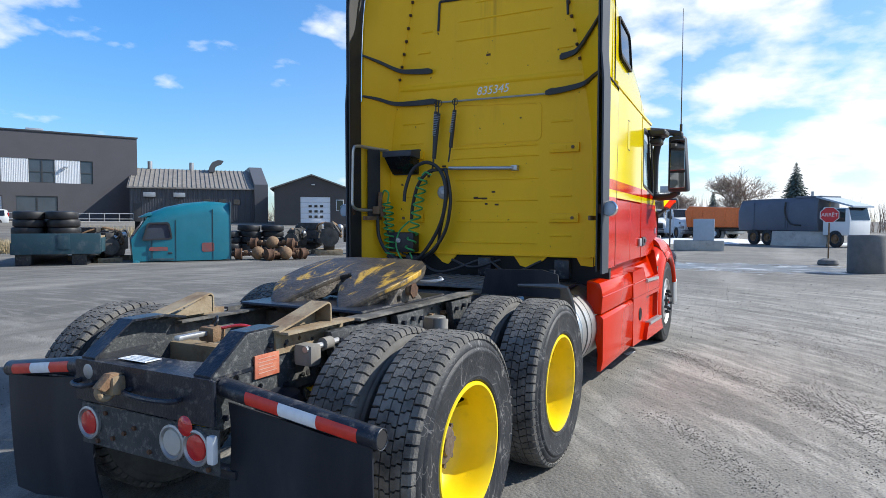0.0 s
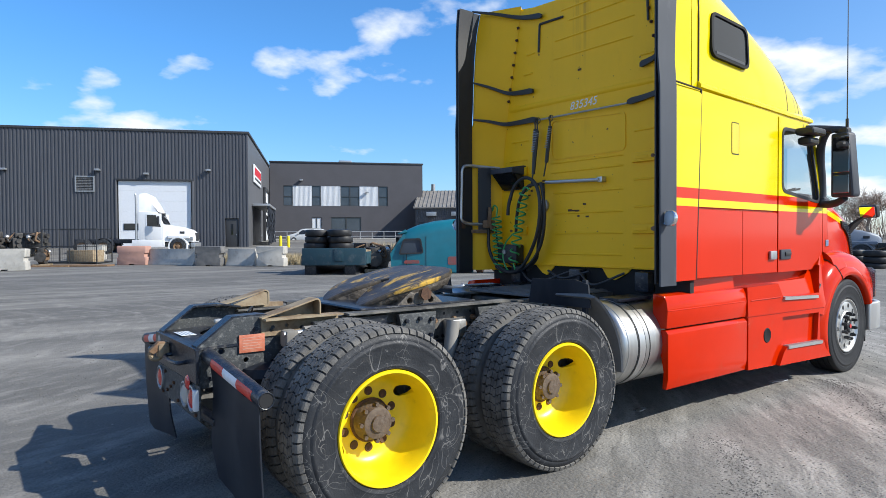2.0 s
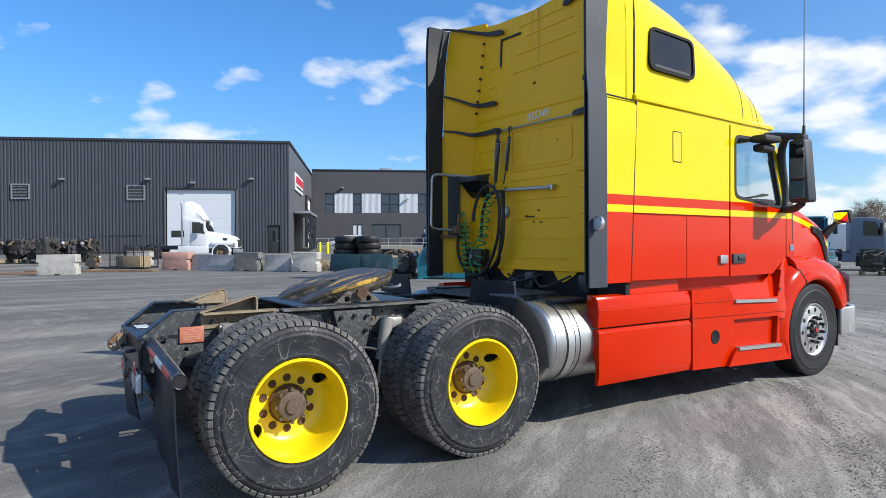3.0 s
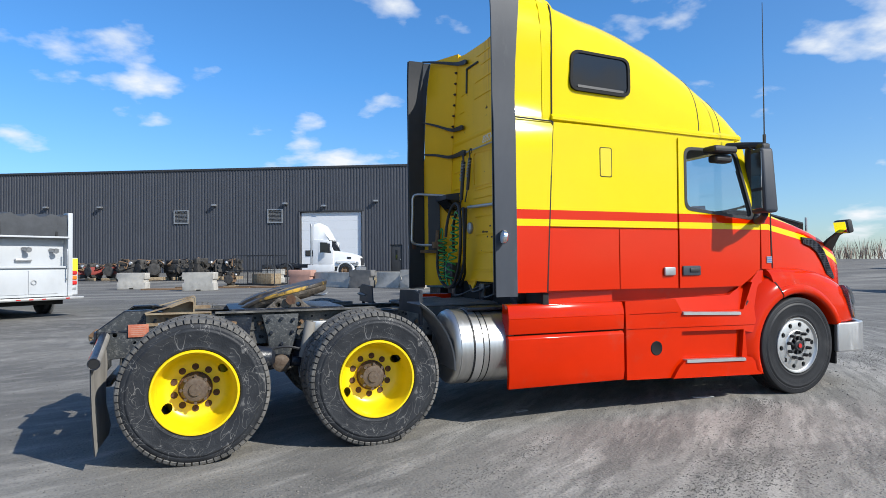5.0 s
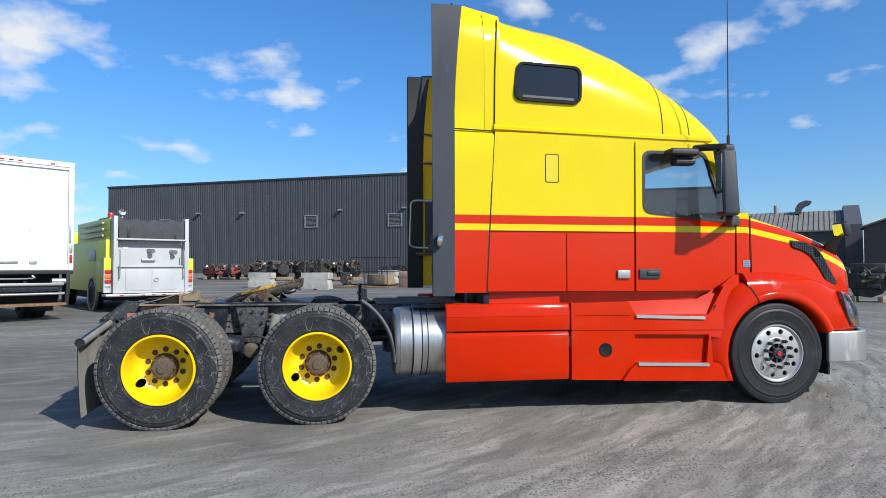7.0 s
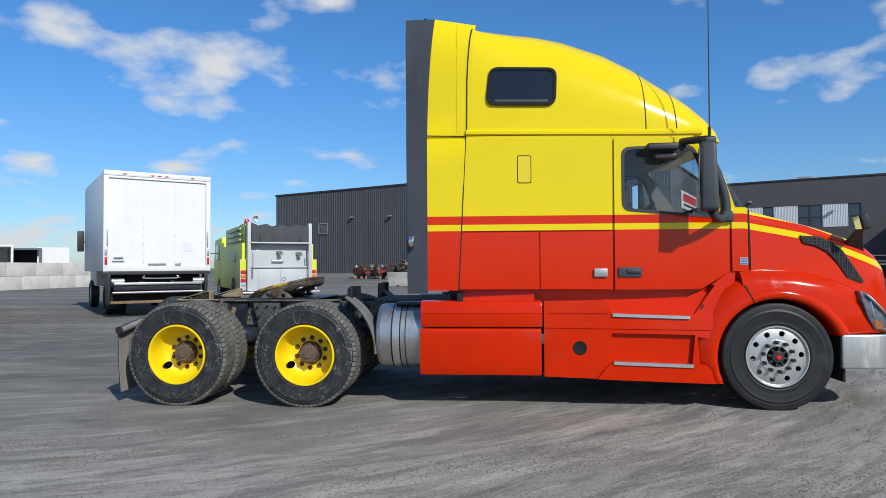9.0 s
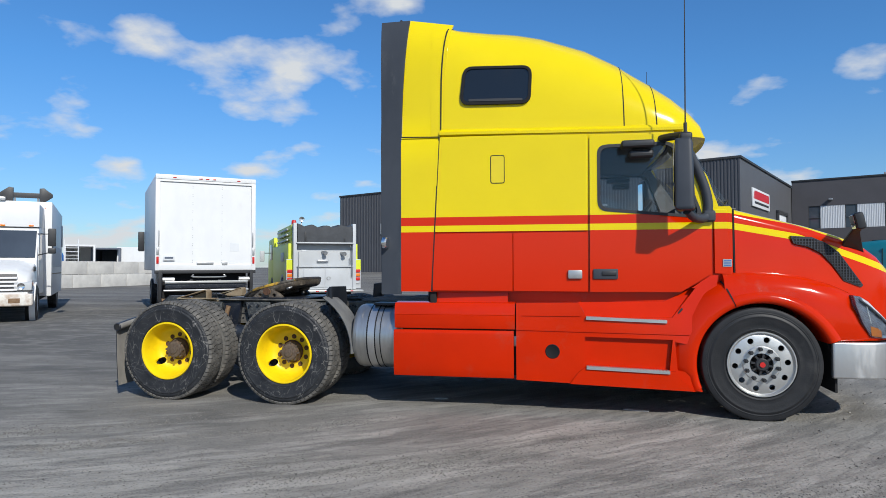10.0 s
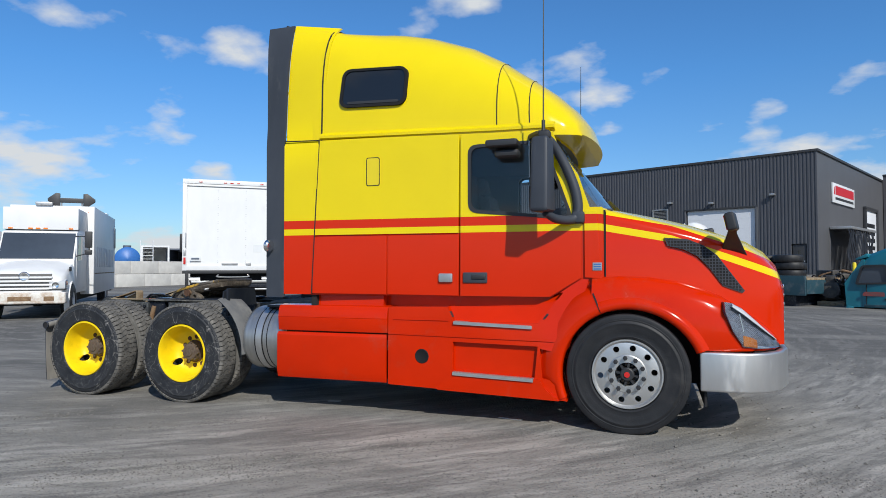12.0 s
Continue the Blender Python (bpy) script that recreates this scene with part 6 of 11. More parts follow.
    # hose rail, springs, coils and hoses
    part("hose_rail", cyl(B(), (2.19, 0.46, 2.71), (2.19, -0.62, 2.695), 0.009, 8), M["steel"], truck)
    part("tow_tube", cyl(B(), (2.17, 0.34, 2.065), (2.17, -0.325, 2.042), 0.018, 10), M["alu"], truck, "polished hanging tube")
    part("tube_bracket", rbox(2.17, 2.236, -0.36, -0.30, 2.02, 2.07, 0.006), M["alu"], truck)
    for y, dy, z0, z1 in ((0.485, 0.01, 2.62, 2.16), (0.455, 0.05, 2.60, 2.14), (0.28, 0.04, 2.62, 2.24)):
        bm = B()
        tube(bm, [(2.18, y, 2.72), (2.165, y, 2.70), (2.17, y, z0)], 0.007, 6)
        cyl(bm, (2.17, y, z0), (2.15, y + dy * 0.8, z1 + 0.02), 0.019, 8)
        tube(bm, [(2.15, y + dy * 0.8, z1 + 0.04), (2.12, y + dy, z1 - 0.12)], 0.008, 6)
        hs = part("hose_spring", bm, M["black"], truck, "black sheathed hose hanger spring")
        n = 60
        part("spring_wire", tube(B(), [(2.17 - 0.02 * k / n + 0.021 * math.cos(k * 1.26), y + dy * 0.8 * k / n + 0.021 * math.sin(k * 1.26), z0 - 0.02 - 0.2 * k / n) for k in range(n + 1)], 0.004, 4), M["steel"], hs)
        part("hook_ring", lathe(B(), [(0.004 * math.sin(k * math.pi / 3), 0.03 + 0.004 * math.cos(k * math.pi / 3)) for k in range(6)], (2.18, y, 2.70), "x", 16, wrap=True), M["black"], hs)
    loops = (([(1.108, 1.62), (1.08, 1.39), (0.97, 1.23), (0.80, 1.15), (0.63, 1.20), (0.474, 1.378), (0.36, 1.586), (0.317, 1.81), (0.347, 1.97), (0.436, 2.08), (0.57, 2.124), (0.705, 2.05), (0.77, 1.87), (0.78, 1.746)], 2.08, 0.018),
             ([(0.37, 2.05), (0.53, 2.035), (0.655, 1.906), (0.724, 1.714), (0.75, 1.57)], 2.13, 0.017),
             ([(0.35, 2.06), (0.30, 1.9), (0.285, 1.714), (0.35, 1.458), (0.50, 1.266), (0.686, 1.165), (0.86, 1.145), (1.0, 1.2)], 2.11, 0.017),
             ([(0.36, 2.06), (0.335, 1.9), (0.36, 1.7), (0.43, 1.45), (0.47, 1.3), (0.6, 1.17)], 2.15, 0.016),
             ([(1.07, 1.63), (1.02, 1.45), (0.95, 1.32), (0.84, 1.22), (0.7, 1.2)], 2.15, 0.011))
    for pts, x0, r in loops:
        part("air_hose", tube(B(), smooth_path([(x0 - 0.02 * math.sin(k * 1.1), y, z) for k, (y, z) in enumerate(pts)], 6), r, 8), M["black"], truck)
    def coil(p, q, turns, r):
        p, q = Vector(p), Vector(q)
        n = turns * 12
        return [p.lerp(q, i / n) + Vector((r * math.cos(2 * math.pi * i / 12), r * math.sin(2 * math.pi * i / 12), 0)) for i in range(n + 1)]
    part("coiled_air_line", tube(B(), coil((2.13, 0.60, 2.0), (2.09, 0.74, 1.24), 9, 0.048), 0.009, 6), M["green_coil"], truck, "green coiled air line")
    part("coiled_air_line", tube(B(), coil((2.1, 1.0, 1.74), (2.1, 0.97, 1.2), 9, 0.05), 0.009, 6), M["green_coil"], truck, "green coiled air line")
    for pts in ([(0.60, 2.0), (0.56, 2.03), (0.5, 2.0)], [(0.74, 1.24), (0.72, 1.17), (0.82, 1.16), (0.9, 1.3), (0.86, 1.45), (0.75, 1.55)], [(1.0, 1.74), (0.99, 1.83), (1.04, 1.86), (1.07, 1.8)], [(0.97, 1.2), (0.94, 1.14), (0.85, 1.17)]):
        part("green_air_line", tube(B(), smooth_path([(2.1, y, z) for y, z in pts], 5), 0.009, 6), M["green_coil"], truck)
    wl = part("work_lamp", bevel(prism(B(), [(2.03, 2.19), (2.03, 2.245), (2.2, 2.27), (2.236, 2.27), (2.236, 2.17)], "y", 0.685, 1.02), 0.008, 2), M["grey_plastic"], truck, "grey work lamp housing with a sloping dark lens")
    part("lens", prism(B(), [(2.04, 2.185), (2.045, 2.19), (2.2, 2.04), (2.19, 2.03)], "y", 0.705, 1.0), M["glass_dark"], wl)
    part("lamp_back", prism(B(), [(2.10, 2.185), (2.236, 2.19), (2.236, 2.02), (2.20, 2.02)], "y", 0.715, 0.99), M["black"], wl)
    part("valve_box", rbox(2.1, 2.22, 0.70, 0.99, 1.24, 1.44, 0.02), M["black"], truck)
    part("valve_knob", cyl(B(), (2.1, 0.87, 1.36), (2.085, 0.87, 1.36), 0.025, 12), M["steel"], truck)
    part("round_cap", lathe(B(), [(2.236, 0.068), (2.214, 0.066), (2.205, 0.055), (2.203, 0.03), (2.196, 0.022), (2.195, 0.0)], (0, 0.425, 1.835), "x", 22), M["steel"], truck)
    part("corner_trim", tube(B(), [(2.226, 0.49, 3.41), (2.226, 0.475, 3.68), (2.226, 0.47, 3.69), (2.226, 0.16, 3.68)], 0.012, 6), M["grey_plastic"], truck)
    part("corner_trim", tube(B(), [(2.226, -0.81, 3.38), (2.226, -0.80, 3.70)], 0.012, 6), M["grey_plastic"], truck)
    rng = random.Random(5)
    for y, z in ((0.08, 1.775), (0.03, 1.77), (-0.01, 1.772), (-0.10, 1.83), (-0.03, 1.715), (-0.13, 1.712), (0.64, 1.95), (0.6, 2.0), (0.42, 2.09), (-0.05, 3.12)):
        part("rust_patch", rbox(2.2315, 2.2345, y - rng.uniform(0.012, 0.03), y + rng.uniform(0.012, 0.03), z - rng.uniform(0.005, 0.012), z + rng.uniform(0.005, 0.012), 0.001, 1), M["nut_rust"], truck)
    # painted unit number
    cu = bpy.data.curves.new("number", "FONT")
    cu.body, cu.size, cu.extrude, cu.shear, cu.align_x = "835345", 0.11, 0.0008, 0.25, "CENTER"
    tmp = bpy.data.objects.new("number", cu)
    me = bpy.data.meshes.new_from_object(tmp)
    bpy.data.objects.remove(tmp)
    me.materials.append(M["white_paint"])
    ob = new("unit_number", me)
    ob.parent, ob.matrix_basis = truck, pose(2.2335, -0.085, 2.755, 90, -1.5, -90)
    # lower skirt of the back wall
    for pts in ([(0.56, 1.25), (0.26, 1.25), (0.30, 1.20), (0.38, 1.13), (0.44, 1.15)], [(-0.30, 1.25), (-0.66, 1.25), (-0.60, 1.19), (-0.46, 1.12), (-0.38, 1.14)], [(1.06, 1.25), (0.86, 1.25), (0.84, 1.19), (1.06, 1.19)], [(-0.9, 1.25), (-1.06, 1.25), (-1.06, 1.15), (-0.95, 1.16)]):
        part("lower_lip", prism(B(), pts, "x", 2.225, 2.24), M["yellow_back"], truck)
    part("lip_angle", rbox(2.20, 2.236, -1.05, 1.05, 1.228, 1.24, 0.003, 1), M["yellow_back"], truck)
    for y in (0.75, -0.05, -0.8):
        part("cab_mount", rbox(2.14, 2.3, y - 0.07, y + 0.07, 1.04, 1.21, 0.02), M["frame"], truck)
    for k, (ya, yb, zc) in enumerate(((-0.2, 0.3, 1.12), (-0.6, -0.1, 1.08), (0.0, 0.7, 1.07))):
        part("cable", tube(B(), smooth_path([(2.18, ya, 1.19), (2.1 - 0.04 * k, (ya + yb) / 2, zc), (2.16, yb, 1.18)], 6), 0.012, 6), M["black"], truck)
    # near-black boxes stand for the shade below the back wall and cab
    part("underwall_shade", rbox(2.240, 2.298, -1.2, 1.2, 0.96, 1.233, 0.004), M["dark"], truck)
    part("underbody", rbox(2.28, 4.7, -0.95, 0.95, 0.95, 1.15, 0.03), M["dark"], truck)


build_rear()


# ---- hood, wings and skirts ----
HOOD = [  # x, crown z, shoulder z, half width, bottom z
    (5.15, 2.00, 1.93, 1.075, 1.20), (5.35, 1.955, 1.875, 1.06, 1.22), (5.6, 1.90, 1.81, 1.035, 1.22), (5.85, 1.835, 1.745, 1.0, 1.15), (6.1, 1.755, 1.665, 0.955, 1.0), (6.3, 1.67, 1.58, 0.905, 0.85),
    (6.45, 1.575, 1.48, 0.84, 0.78), (6.56, 1.45, 1.37, 0.77, 0.76), (6.62, 1.28, 1.2, 0.72, 0.76)]


def build_hood():
    rings = []
    for x, zc, zs, w, zb in HOOD:
        half = [(w + 0.02, zb), (w + 0.015, zb + (zs - zb) * 0.5), (w, zs - 0.07), (w - 0.012, zs - 0.03), (w - 0.05, zs + 0.005), (w - 0.16, zs + 0.03), (w * 0.5, zc - 0.008), (0.0, zc)]
        bow = 0.07 if x > 6.2 else 0.0
        ring = [(x + bow * (1 - (y / w) ** 2), y, z) for y, z in half] + [(x + bow * (1 - (y / w) ** 2), -y, z) for y, z in half[-2::-1]]
        rings.append(ring)
    part("hood", loft(B(), rings), M["livery"], truck, angle=50)
    part("cowl_grille", rbox(5.02, 5.2, -0.95, 0.95, 1.93, 1.965, 0.01), M["black"], truck)
    part("grille", rbox(6.5, 6.655, -0.5, 0.5, 0.80, 1.26, 0.04), M["dark"], truck)
    for k in range(6):
        part("grille_bar", rbox(6.655, 6.668, -0.48, 0.48, 0.84 + k * 0.08, 0.87 + k * 0.08, 0.006), M["chrome"], truck)
    for s in (-1, 1):
        # joint between hood and cowl
        part("hood_joint", prism(B(), [(5.137, 1.30), (5.15, 1.30), (5.145, 1.94), (5.132, 1.94)], "y", s * 1.03, s * 1.088), M["dark"], truck)
        # intake grille in the hood's flank
        outline = [(5.64, 1.685), (5.83, 1.672), (5.96, 1.615), (6.07, 1.53), (6.29, 1.225), (6.27, 1.205), (6.11, 1.265), (6.01, 1.41), (5.91, 1.52), (5.79, 1.585), (5.665, 1.615)]
        def wide(x):
            for a, c in zip(HOOD, HOOD[1:]):
                if a[0] <= x <= c[0]:
                    t = (x - a[0]) / (c[0] - a[0])
                    return a[3] * (1 - t) + c[3] * t
            return HOOD[-1][3]
        def wrap(bm):
            for v in bm.verts:
                v.co.y = s * (wide(v.co.x) + 0.021 + v.co.y)
            return bm
        g = part("intake_grille", wrap(prism(B(), outline, "y", -0.02, 0.004)), M["black"], truck, "black honeycomb intake grille")
        inner = [(p[0] * 0.94 + 5.97 * 0.06, p[1] * 0.94 + 1.48 * 0.06) for p in outline]
        part("mesh", wrap(prism(B(), inner, "y", -0.01, 0.0055)), M["dark"], g)
        bars = B()
        for k in range(26):
            x = 5.64 + k * 0.026
            inside = [p for p in range(0, 54) if point_in(inner, (x, 1.20 + p * 0.009))]
            if inside:
                za, zb = 1.20 + inside[0] * 0.009, 1.20 + inside[-1] * 0.009
                box(bars, x - 0.003, x + 0.003, 0.004, 0.0095, za, zb)
        for k in range(18):
            z = 1.215 + k * 0.026
            inside = [p for p in range(0, 70) if point_in(inner, (5.62 + p * 0.01, z))]
            if inside:
                xa, xb = 5.62 + inside[0] * 0.01, 5.62 + inside[-1] * 0.01
                box(bars, xa, xb, 0.004, 0.009, z - 0.003, z + 0.003)
        part("mesh_bars", wrap(bars), M["grey_plastic"], g)
        # wing: flared arch over the front wheel
        cx, cz = 5.335, 0.50
        def arch(a0, a1, n, out):
            rs = []
            for k in range(n + 1):
                a = radians(a0 + (a1 - a0) * k / n)
                ca, sa = math.cos(a), math.sin(a)
                ring = []
                for r, y in out:
                    rr = r if r < 0.62 else 0.605 + (r - 0.605) * (1.0 if sa > -0.1 else 0.45)
                    ring.append((cx + rr * ca * (1.0 if ca < 0 else 1.04), s * y, max(cz + rr * sa, 0.24)))
                rs.append(ring)
            return loft(B(), rs)
        part("wing", arch(202, 112.5, 22, [(0.565, 0.80), (0.565, 1.232), (0.575, 1.252), (0.605, 1.262), (0.66, 1.25), (0.74, 1.215), (0.80, 1.15), (0.835, 1.05), (0.83, 0.80)]), M["red"], truck, angle=50)
        part("arch_lip", arch(112.5, 22, 24, [(0.565, 0.80), (0.565, 1.235), (0.572, 1.254), (0.592, 1.267), (0.62, 1.268), (0.645, 1.258), (0.668, 1.236), (0.66, 1.15), (0.62, 0.80)]), M["red"], truck, angle=50)
        # near-black liner carries the shade inside the wheel arch
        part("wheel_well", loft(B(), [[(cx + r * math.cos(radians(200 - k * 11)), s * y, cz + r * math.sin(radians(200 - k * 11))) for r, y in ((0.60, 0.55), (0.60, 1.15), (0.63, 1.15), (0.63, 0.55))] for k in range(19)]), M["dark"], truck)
        wj = []
        for a in (radians(113.2), radians(112.2)):
            wj.append([(cx + (r + 0.003) * math.cos(a), s * (y + 0.003), cz + (r + 0.003) * math.sin(a)) for r, y in ((0.565, 1.2), (0.575, 1.252), (0.605, 1.262), (0.66, 1.25), (0.74, 1.215), (0.80, 1.15), (0.835, 1.05), (0.70, 1.05))])
        part("wing_joint", loft(B(), wj), M["dark"], truck)
        # front wing: a rounded shelf that runs forward into the headlamp
        rings = []
        for x, y0, y1, z1 in ((5.03, 1.235, 0.80, 1.335), (5.25, 1.243, 0.80, 1.345), (5.5, 1.247, 0.80, 1.335), (5.75, 1.247, 0.78, 1.295), (5.95, 1.238, 0.76, 1.232), (6.1, 1.218, 0.74, 1.165), (6.2, 1.185, 0.72, 1.10), (6.30, 1.14, 0.70, 1.03), (6.42, 1.05, 0.66, 0.95), (6.51, 0.93, 0.6, 0.88), (6.56, 0.8, 0.55, 0.84)):
            d = z1 - 0.735
            prof = [(y1, 0.735), (y0 - 0.01, 0.735), (y0, 0.76), (y0 - 0.004, z1 - 0.62 * d), (y0 - 0.014, z1 - 0.40 * d), (y0 - 0.034, z1 - 0.22 * d), (y0 - 0.062, z1 - 0.11 * d), (y0 - 0.10, z1 - 0.04 * d), (y0 - 0.15, z1 + 0.003), (y1, z1 + 0.03)]
            rings.append([(x, s * y, z) for y, z in prof])
        fw = cut(loft(B(), rings), [cyl(B(), (cx + 0.012, s * 0.4, cz), (cx + 0.012, s * 1.6, cz), 0.615, 64)])
        part("front_wing", fw, M["red"], truck, angle=50)
        part("wing_filler", prism(B(), [(4.90, 1.16), (5.12, 1.16), (5.12, 1.42), (4.97, 1.36), (4.90, 1.30)], "y", s * 0.95, s * 1.074), M["red"], truck)
        # headlamp wraps the corner
        def lamp_shell(off, z_lo, z_hi, rows=slice(0, 9)):
            rs = []
            for x, y, lo, hi in ((6.09, 1.226, 1.06, 1.14), (6.15, 1.207, 0.90, 1.13), (6.23, 1.172, 0.772, 1.085), (6.34, 1.11, 0.755, 0.985), (6.43, 1.035, 0.752, 0.90), (6.51, 0.93, 0.752, 0.83), (6.545, 0.86, 0.755, 0.79))[rows]:
                za, zb = lo + (hi - lo) * z_lo, lo + (hi - lo) * z_hi
                rs.append([(x - 0.01, s * (y - 0.06), za), (x + 0.012, s * (y + off), za), (x + 0.012, s * (y + off - 0.012), (za + zb) / 2), (x + 0.008, s * (y + off - 0.045 * z_hi), zb), (x - 0.01, s * (y - 0.10), zb)])
            return loft(B(), rs)
        hl = part("headlamp", lamp_shell(0.012, 0, 1), M["lamp_inner"], truck, "clear wraparound headlamp with amber corner")
        lens = part("lens", lamp_shell(0.026, 0.02, 0.99), M["lamp_glass"], hl)
        part("amber_lens", lamp_shell(0.021, 0.03, 0.36, slice(2, 4)), M["amber_dull"], hl)
        part("lower_reflector", lamp_shell(0.019, 0.02, 0.24, slice(3, 7)), M["chrome"], hl)
        part("upper_rim", lamp_shell(0.018, 0.86, 0.985, slice(1, 6)), M["silver_paint"], hl)
        # chrome rod added to imitate an upright gleam in the lamp
        part("gleam_rib", cyl(B(), (6.245, s * 1.172, 0.89), (6.215, s * 1.168, 1.04), 0.007, 8), M["chrome"], hl)
        # hood mirror on its arm
        hm = part("hood_mirror", rbox(-0.035, 0.045, -0.105, 0.105, -0.075, 0.08, 0.03, 3, pose(6.165, s * 1.15, 1.80, 0, -12, s * 12)), M["black"], truck, "black hood mirror on a broad arm")
        part("arm", bevel(loft(B(), [[(6.11, s * 0.90, 1.60), (6.37, s * 0.77, 1.44), (6.37, s * 0.81, 1.44), (6.11, s * 0.95, 1.58)], [(6.135, s * 0.96, 1.67), (6.29, s * 0.90, 1.58), (6.29, s * 0.94, 1.575), (6.135, s * 1.0, 1.66)], [(6.15, s * 1.05, 1.735), (6.22, s * 1.03, 1.715), (6.22, s * 1.07, 1.705), (6.15, s * 1.09, 1.73)], [(6.155, s * 1.11, 1.765), (6.205, s * 1.11, 1.765), (6.205, s * 1.17, 1.75), (6.155, s * 1.17, 1.75)]]), 0.006, 1), M["black"], hm)
        part("mirror_glass", rbox(-0.040, -0.036, -0.09, 0.09, -0.06, 0.065, 0.002, 1, pose(6.165, s * 1.15, 1.80, 0, -12, s * 12)), M["mirror"], hm)
    # bumper: one bent steel plate
    outer, inner = [], []
    for y, x in ((-1.255, 5.905), (-1.255, 6.10), (-1.235, 6.28), (-1.16, 6.43), (-0.98, 6.56), (-0.7, 6.65), (0, 6.70), (0.7, 6.65), (0.98, 6.56), (1.16, 6.43), (1.235, 6.28), (1.255, 6.10), (1.255, 5.905)):
        outer.append((x, y)), inner.append((x - 0.05 if abs(y) < 1.2 else x, y * 0.955))
    bm = prism(B(), outer + inner[::-1], "z", 0.405, 0.728)
    bevel(bm, 0.018, 3, 60)
    part("bumper", bm, M["bumper"], truck, "dull polished steel bumper", 40)


def point_in(poly, p):
    inside, n = False, len(poly)
    for i in range(n):
        (x1, y1), (x2, y2) = poly[i], poly[(i + 1) % n]
        if (y1 > p[1]) != (y2 > p[1]) and p[0] < (x2 - x1) * (p[1] - y1) / (y2 - y1) + x1:
            inside = not inside
    return inside


build_hood()


def build_skirts():
    for s in (-1, 1):
        # rear skirt: upper rail and lower panel
        top = prism(B(), [(s * 1.10, 1.06), (s * 1.205, 1.045), (s * 1.225, 1.0), (s * 1.235, 0.93), (s * 1.225, 0.79), (s * 1.14, 0.785), (s * 1.10, 0.9)], "x", 1.872, 3.095)
        part("skirt_rail", bevel(top, 0.008, 2, 25), M["red"], truck)
        low = prism(B(), [(s * 1.14, 0.778), (s * 1.222, 0.775), (s * 1.243, 0.75), (s * 1.243, 0.40), (s * 1.225, 0.312), (s * 1.19, 0.312), (s * 1.20, 0.45)], "x", 1.866, 3.082)
        part("skirt_panel", bevel(low, 0.006, 2, 25), M["red"], truck)
        part("crease", prism(B(), [(s * 1.234, 0.925), (s * 1.2385, 0.93), (s * 1.234, 0.935)], "x", 1.875, 3.09), M["red"], truck)
        # near-black sheet gives the gap between the skirts its shade
        part("skirt_gap_shade", box(B(), 1.95, 3.3, s * 1.172, s * 1.188, 0.34, 1.04), M["dark"], truck)
        # front skirt with two step recesses, cut round the wheel arch
        arc = [(5.335 + 0.575 * math.cos(radians(a)), 0.50 + 0.575 * math.sin(radians(a))) for a in (206, 200, 192, 184, 176, 168, 160, 150, 140)]
        outline = [(3.108, 0.306), (4.79, 0.252)] + arc + [(5.0, 1.33), (4.93, 1.318), (4.665, 1.145), (4.50, 1.07), (3.108, 1.05)]
        bm = prism(B(), outline, "y", s * 1.02, s * 1.243)
        c1 = prism(B(), [(s * 1.195, 0.925), (s * 1.5, 0.925), (s * 1.5, 1.2), (s * 1.05, 1.2)], "x", 3.775, 4.56)
        for v in c1.verts:
            v.co.x += (v.co.z - 0.925) * (-0.53 if v.co.x < 4 else 0.8)
        c2 = prism(B(), [(3.765, 0.735), (3.765, 0.47), (4.53, 0.44), (4.56, 0.72)], "y", s * 1.195, s * 1.5)
        c3 = prism(B(), [(3.0, 0.79), (4.78, 0.765), (4.78, 0.757), (3.0, 0.782)], "y", s * 1.232, s * 1.5)
        c4 = prism(B(), [(4.58, 0.70), (4.70, 0.68), (4.70, 0.42), (4.60, 0.44)], "y", s * 1.20, s * 1.5)
        bm = cut(bm, [c1, c2, c3, c4])
        for v in bm.verts:
            if v.co.z > 1.03 and abs(v.co.y) > 1.15:
                v.co.y -= s * (v.co.z - 1.03) * 0.5
        fs = part("step_skirt", bm, M["red"], truck, angle=25)
        part("crease", prism(B(), [(s * 1.242, 0.925), (s * 1.2465, 0.93), (s * 1.242, 0.935)], "x", 3.16, 3.72), M["red"], fs)
        # flared box round the lower step
        part("step_box", prism(B(), [(3.62, 0.29), (4.75, 0.255), (4.62, 0.36), (4.58, 0.43), (3.77, 0.455), (3.70, 0.40)], "y", s * 1.235, s * 1.285), M["red"], fs)
        for z, x0, x1, y1 in ((0.915, 3.775, 4.51, 1.262), (0.45, 3.775, 4.525, 1.30)):
            slope = -0.025
            tread = part("step_tread", prism(B(), [(x0, z + 0.012), (x0, z - 0.016), (x1, z - 0.016 + slope), (x1, z + 0.012 + slope)], "y", s * 1.10, s * y1), M["alu"], fs, "ribbed aluminium step tread")
            nb = B()
            for k in range(26):
                xx = x0 + 0.012 + k * (x1 - x0 - 0.03) / 25
                zz = z + 0.012 + slope * (xx - x0) / (x1 - x0)
                box(nb, xx - 0.008, xx + 0.008, *sorted((s * (y1 - 0.07), s * (y1 - 0.008))), zz - 0.004, zz + 0.003)
            part("ribs", nb, M["steel"], tread)
        cap = lathe(B(), [(0.0, 0.0), (0.0, 0.05), (-0.006, 0.064), (0.0, 0.07)], (3.456, 1.2435 * s, 0.588), "y", 24)
        if s > 0:
            cap = lathe(B(), [(0.0, 0.0), (0.0, 0.05), (0.006, 0.064), (0.0, 0.07)], (3.456, 1.2435 * s, 0.588), "y", 24)
        part("filler_cap", cap, M["trim_rubber"], fs, "round black filler cap")
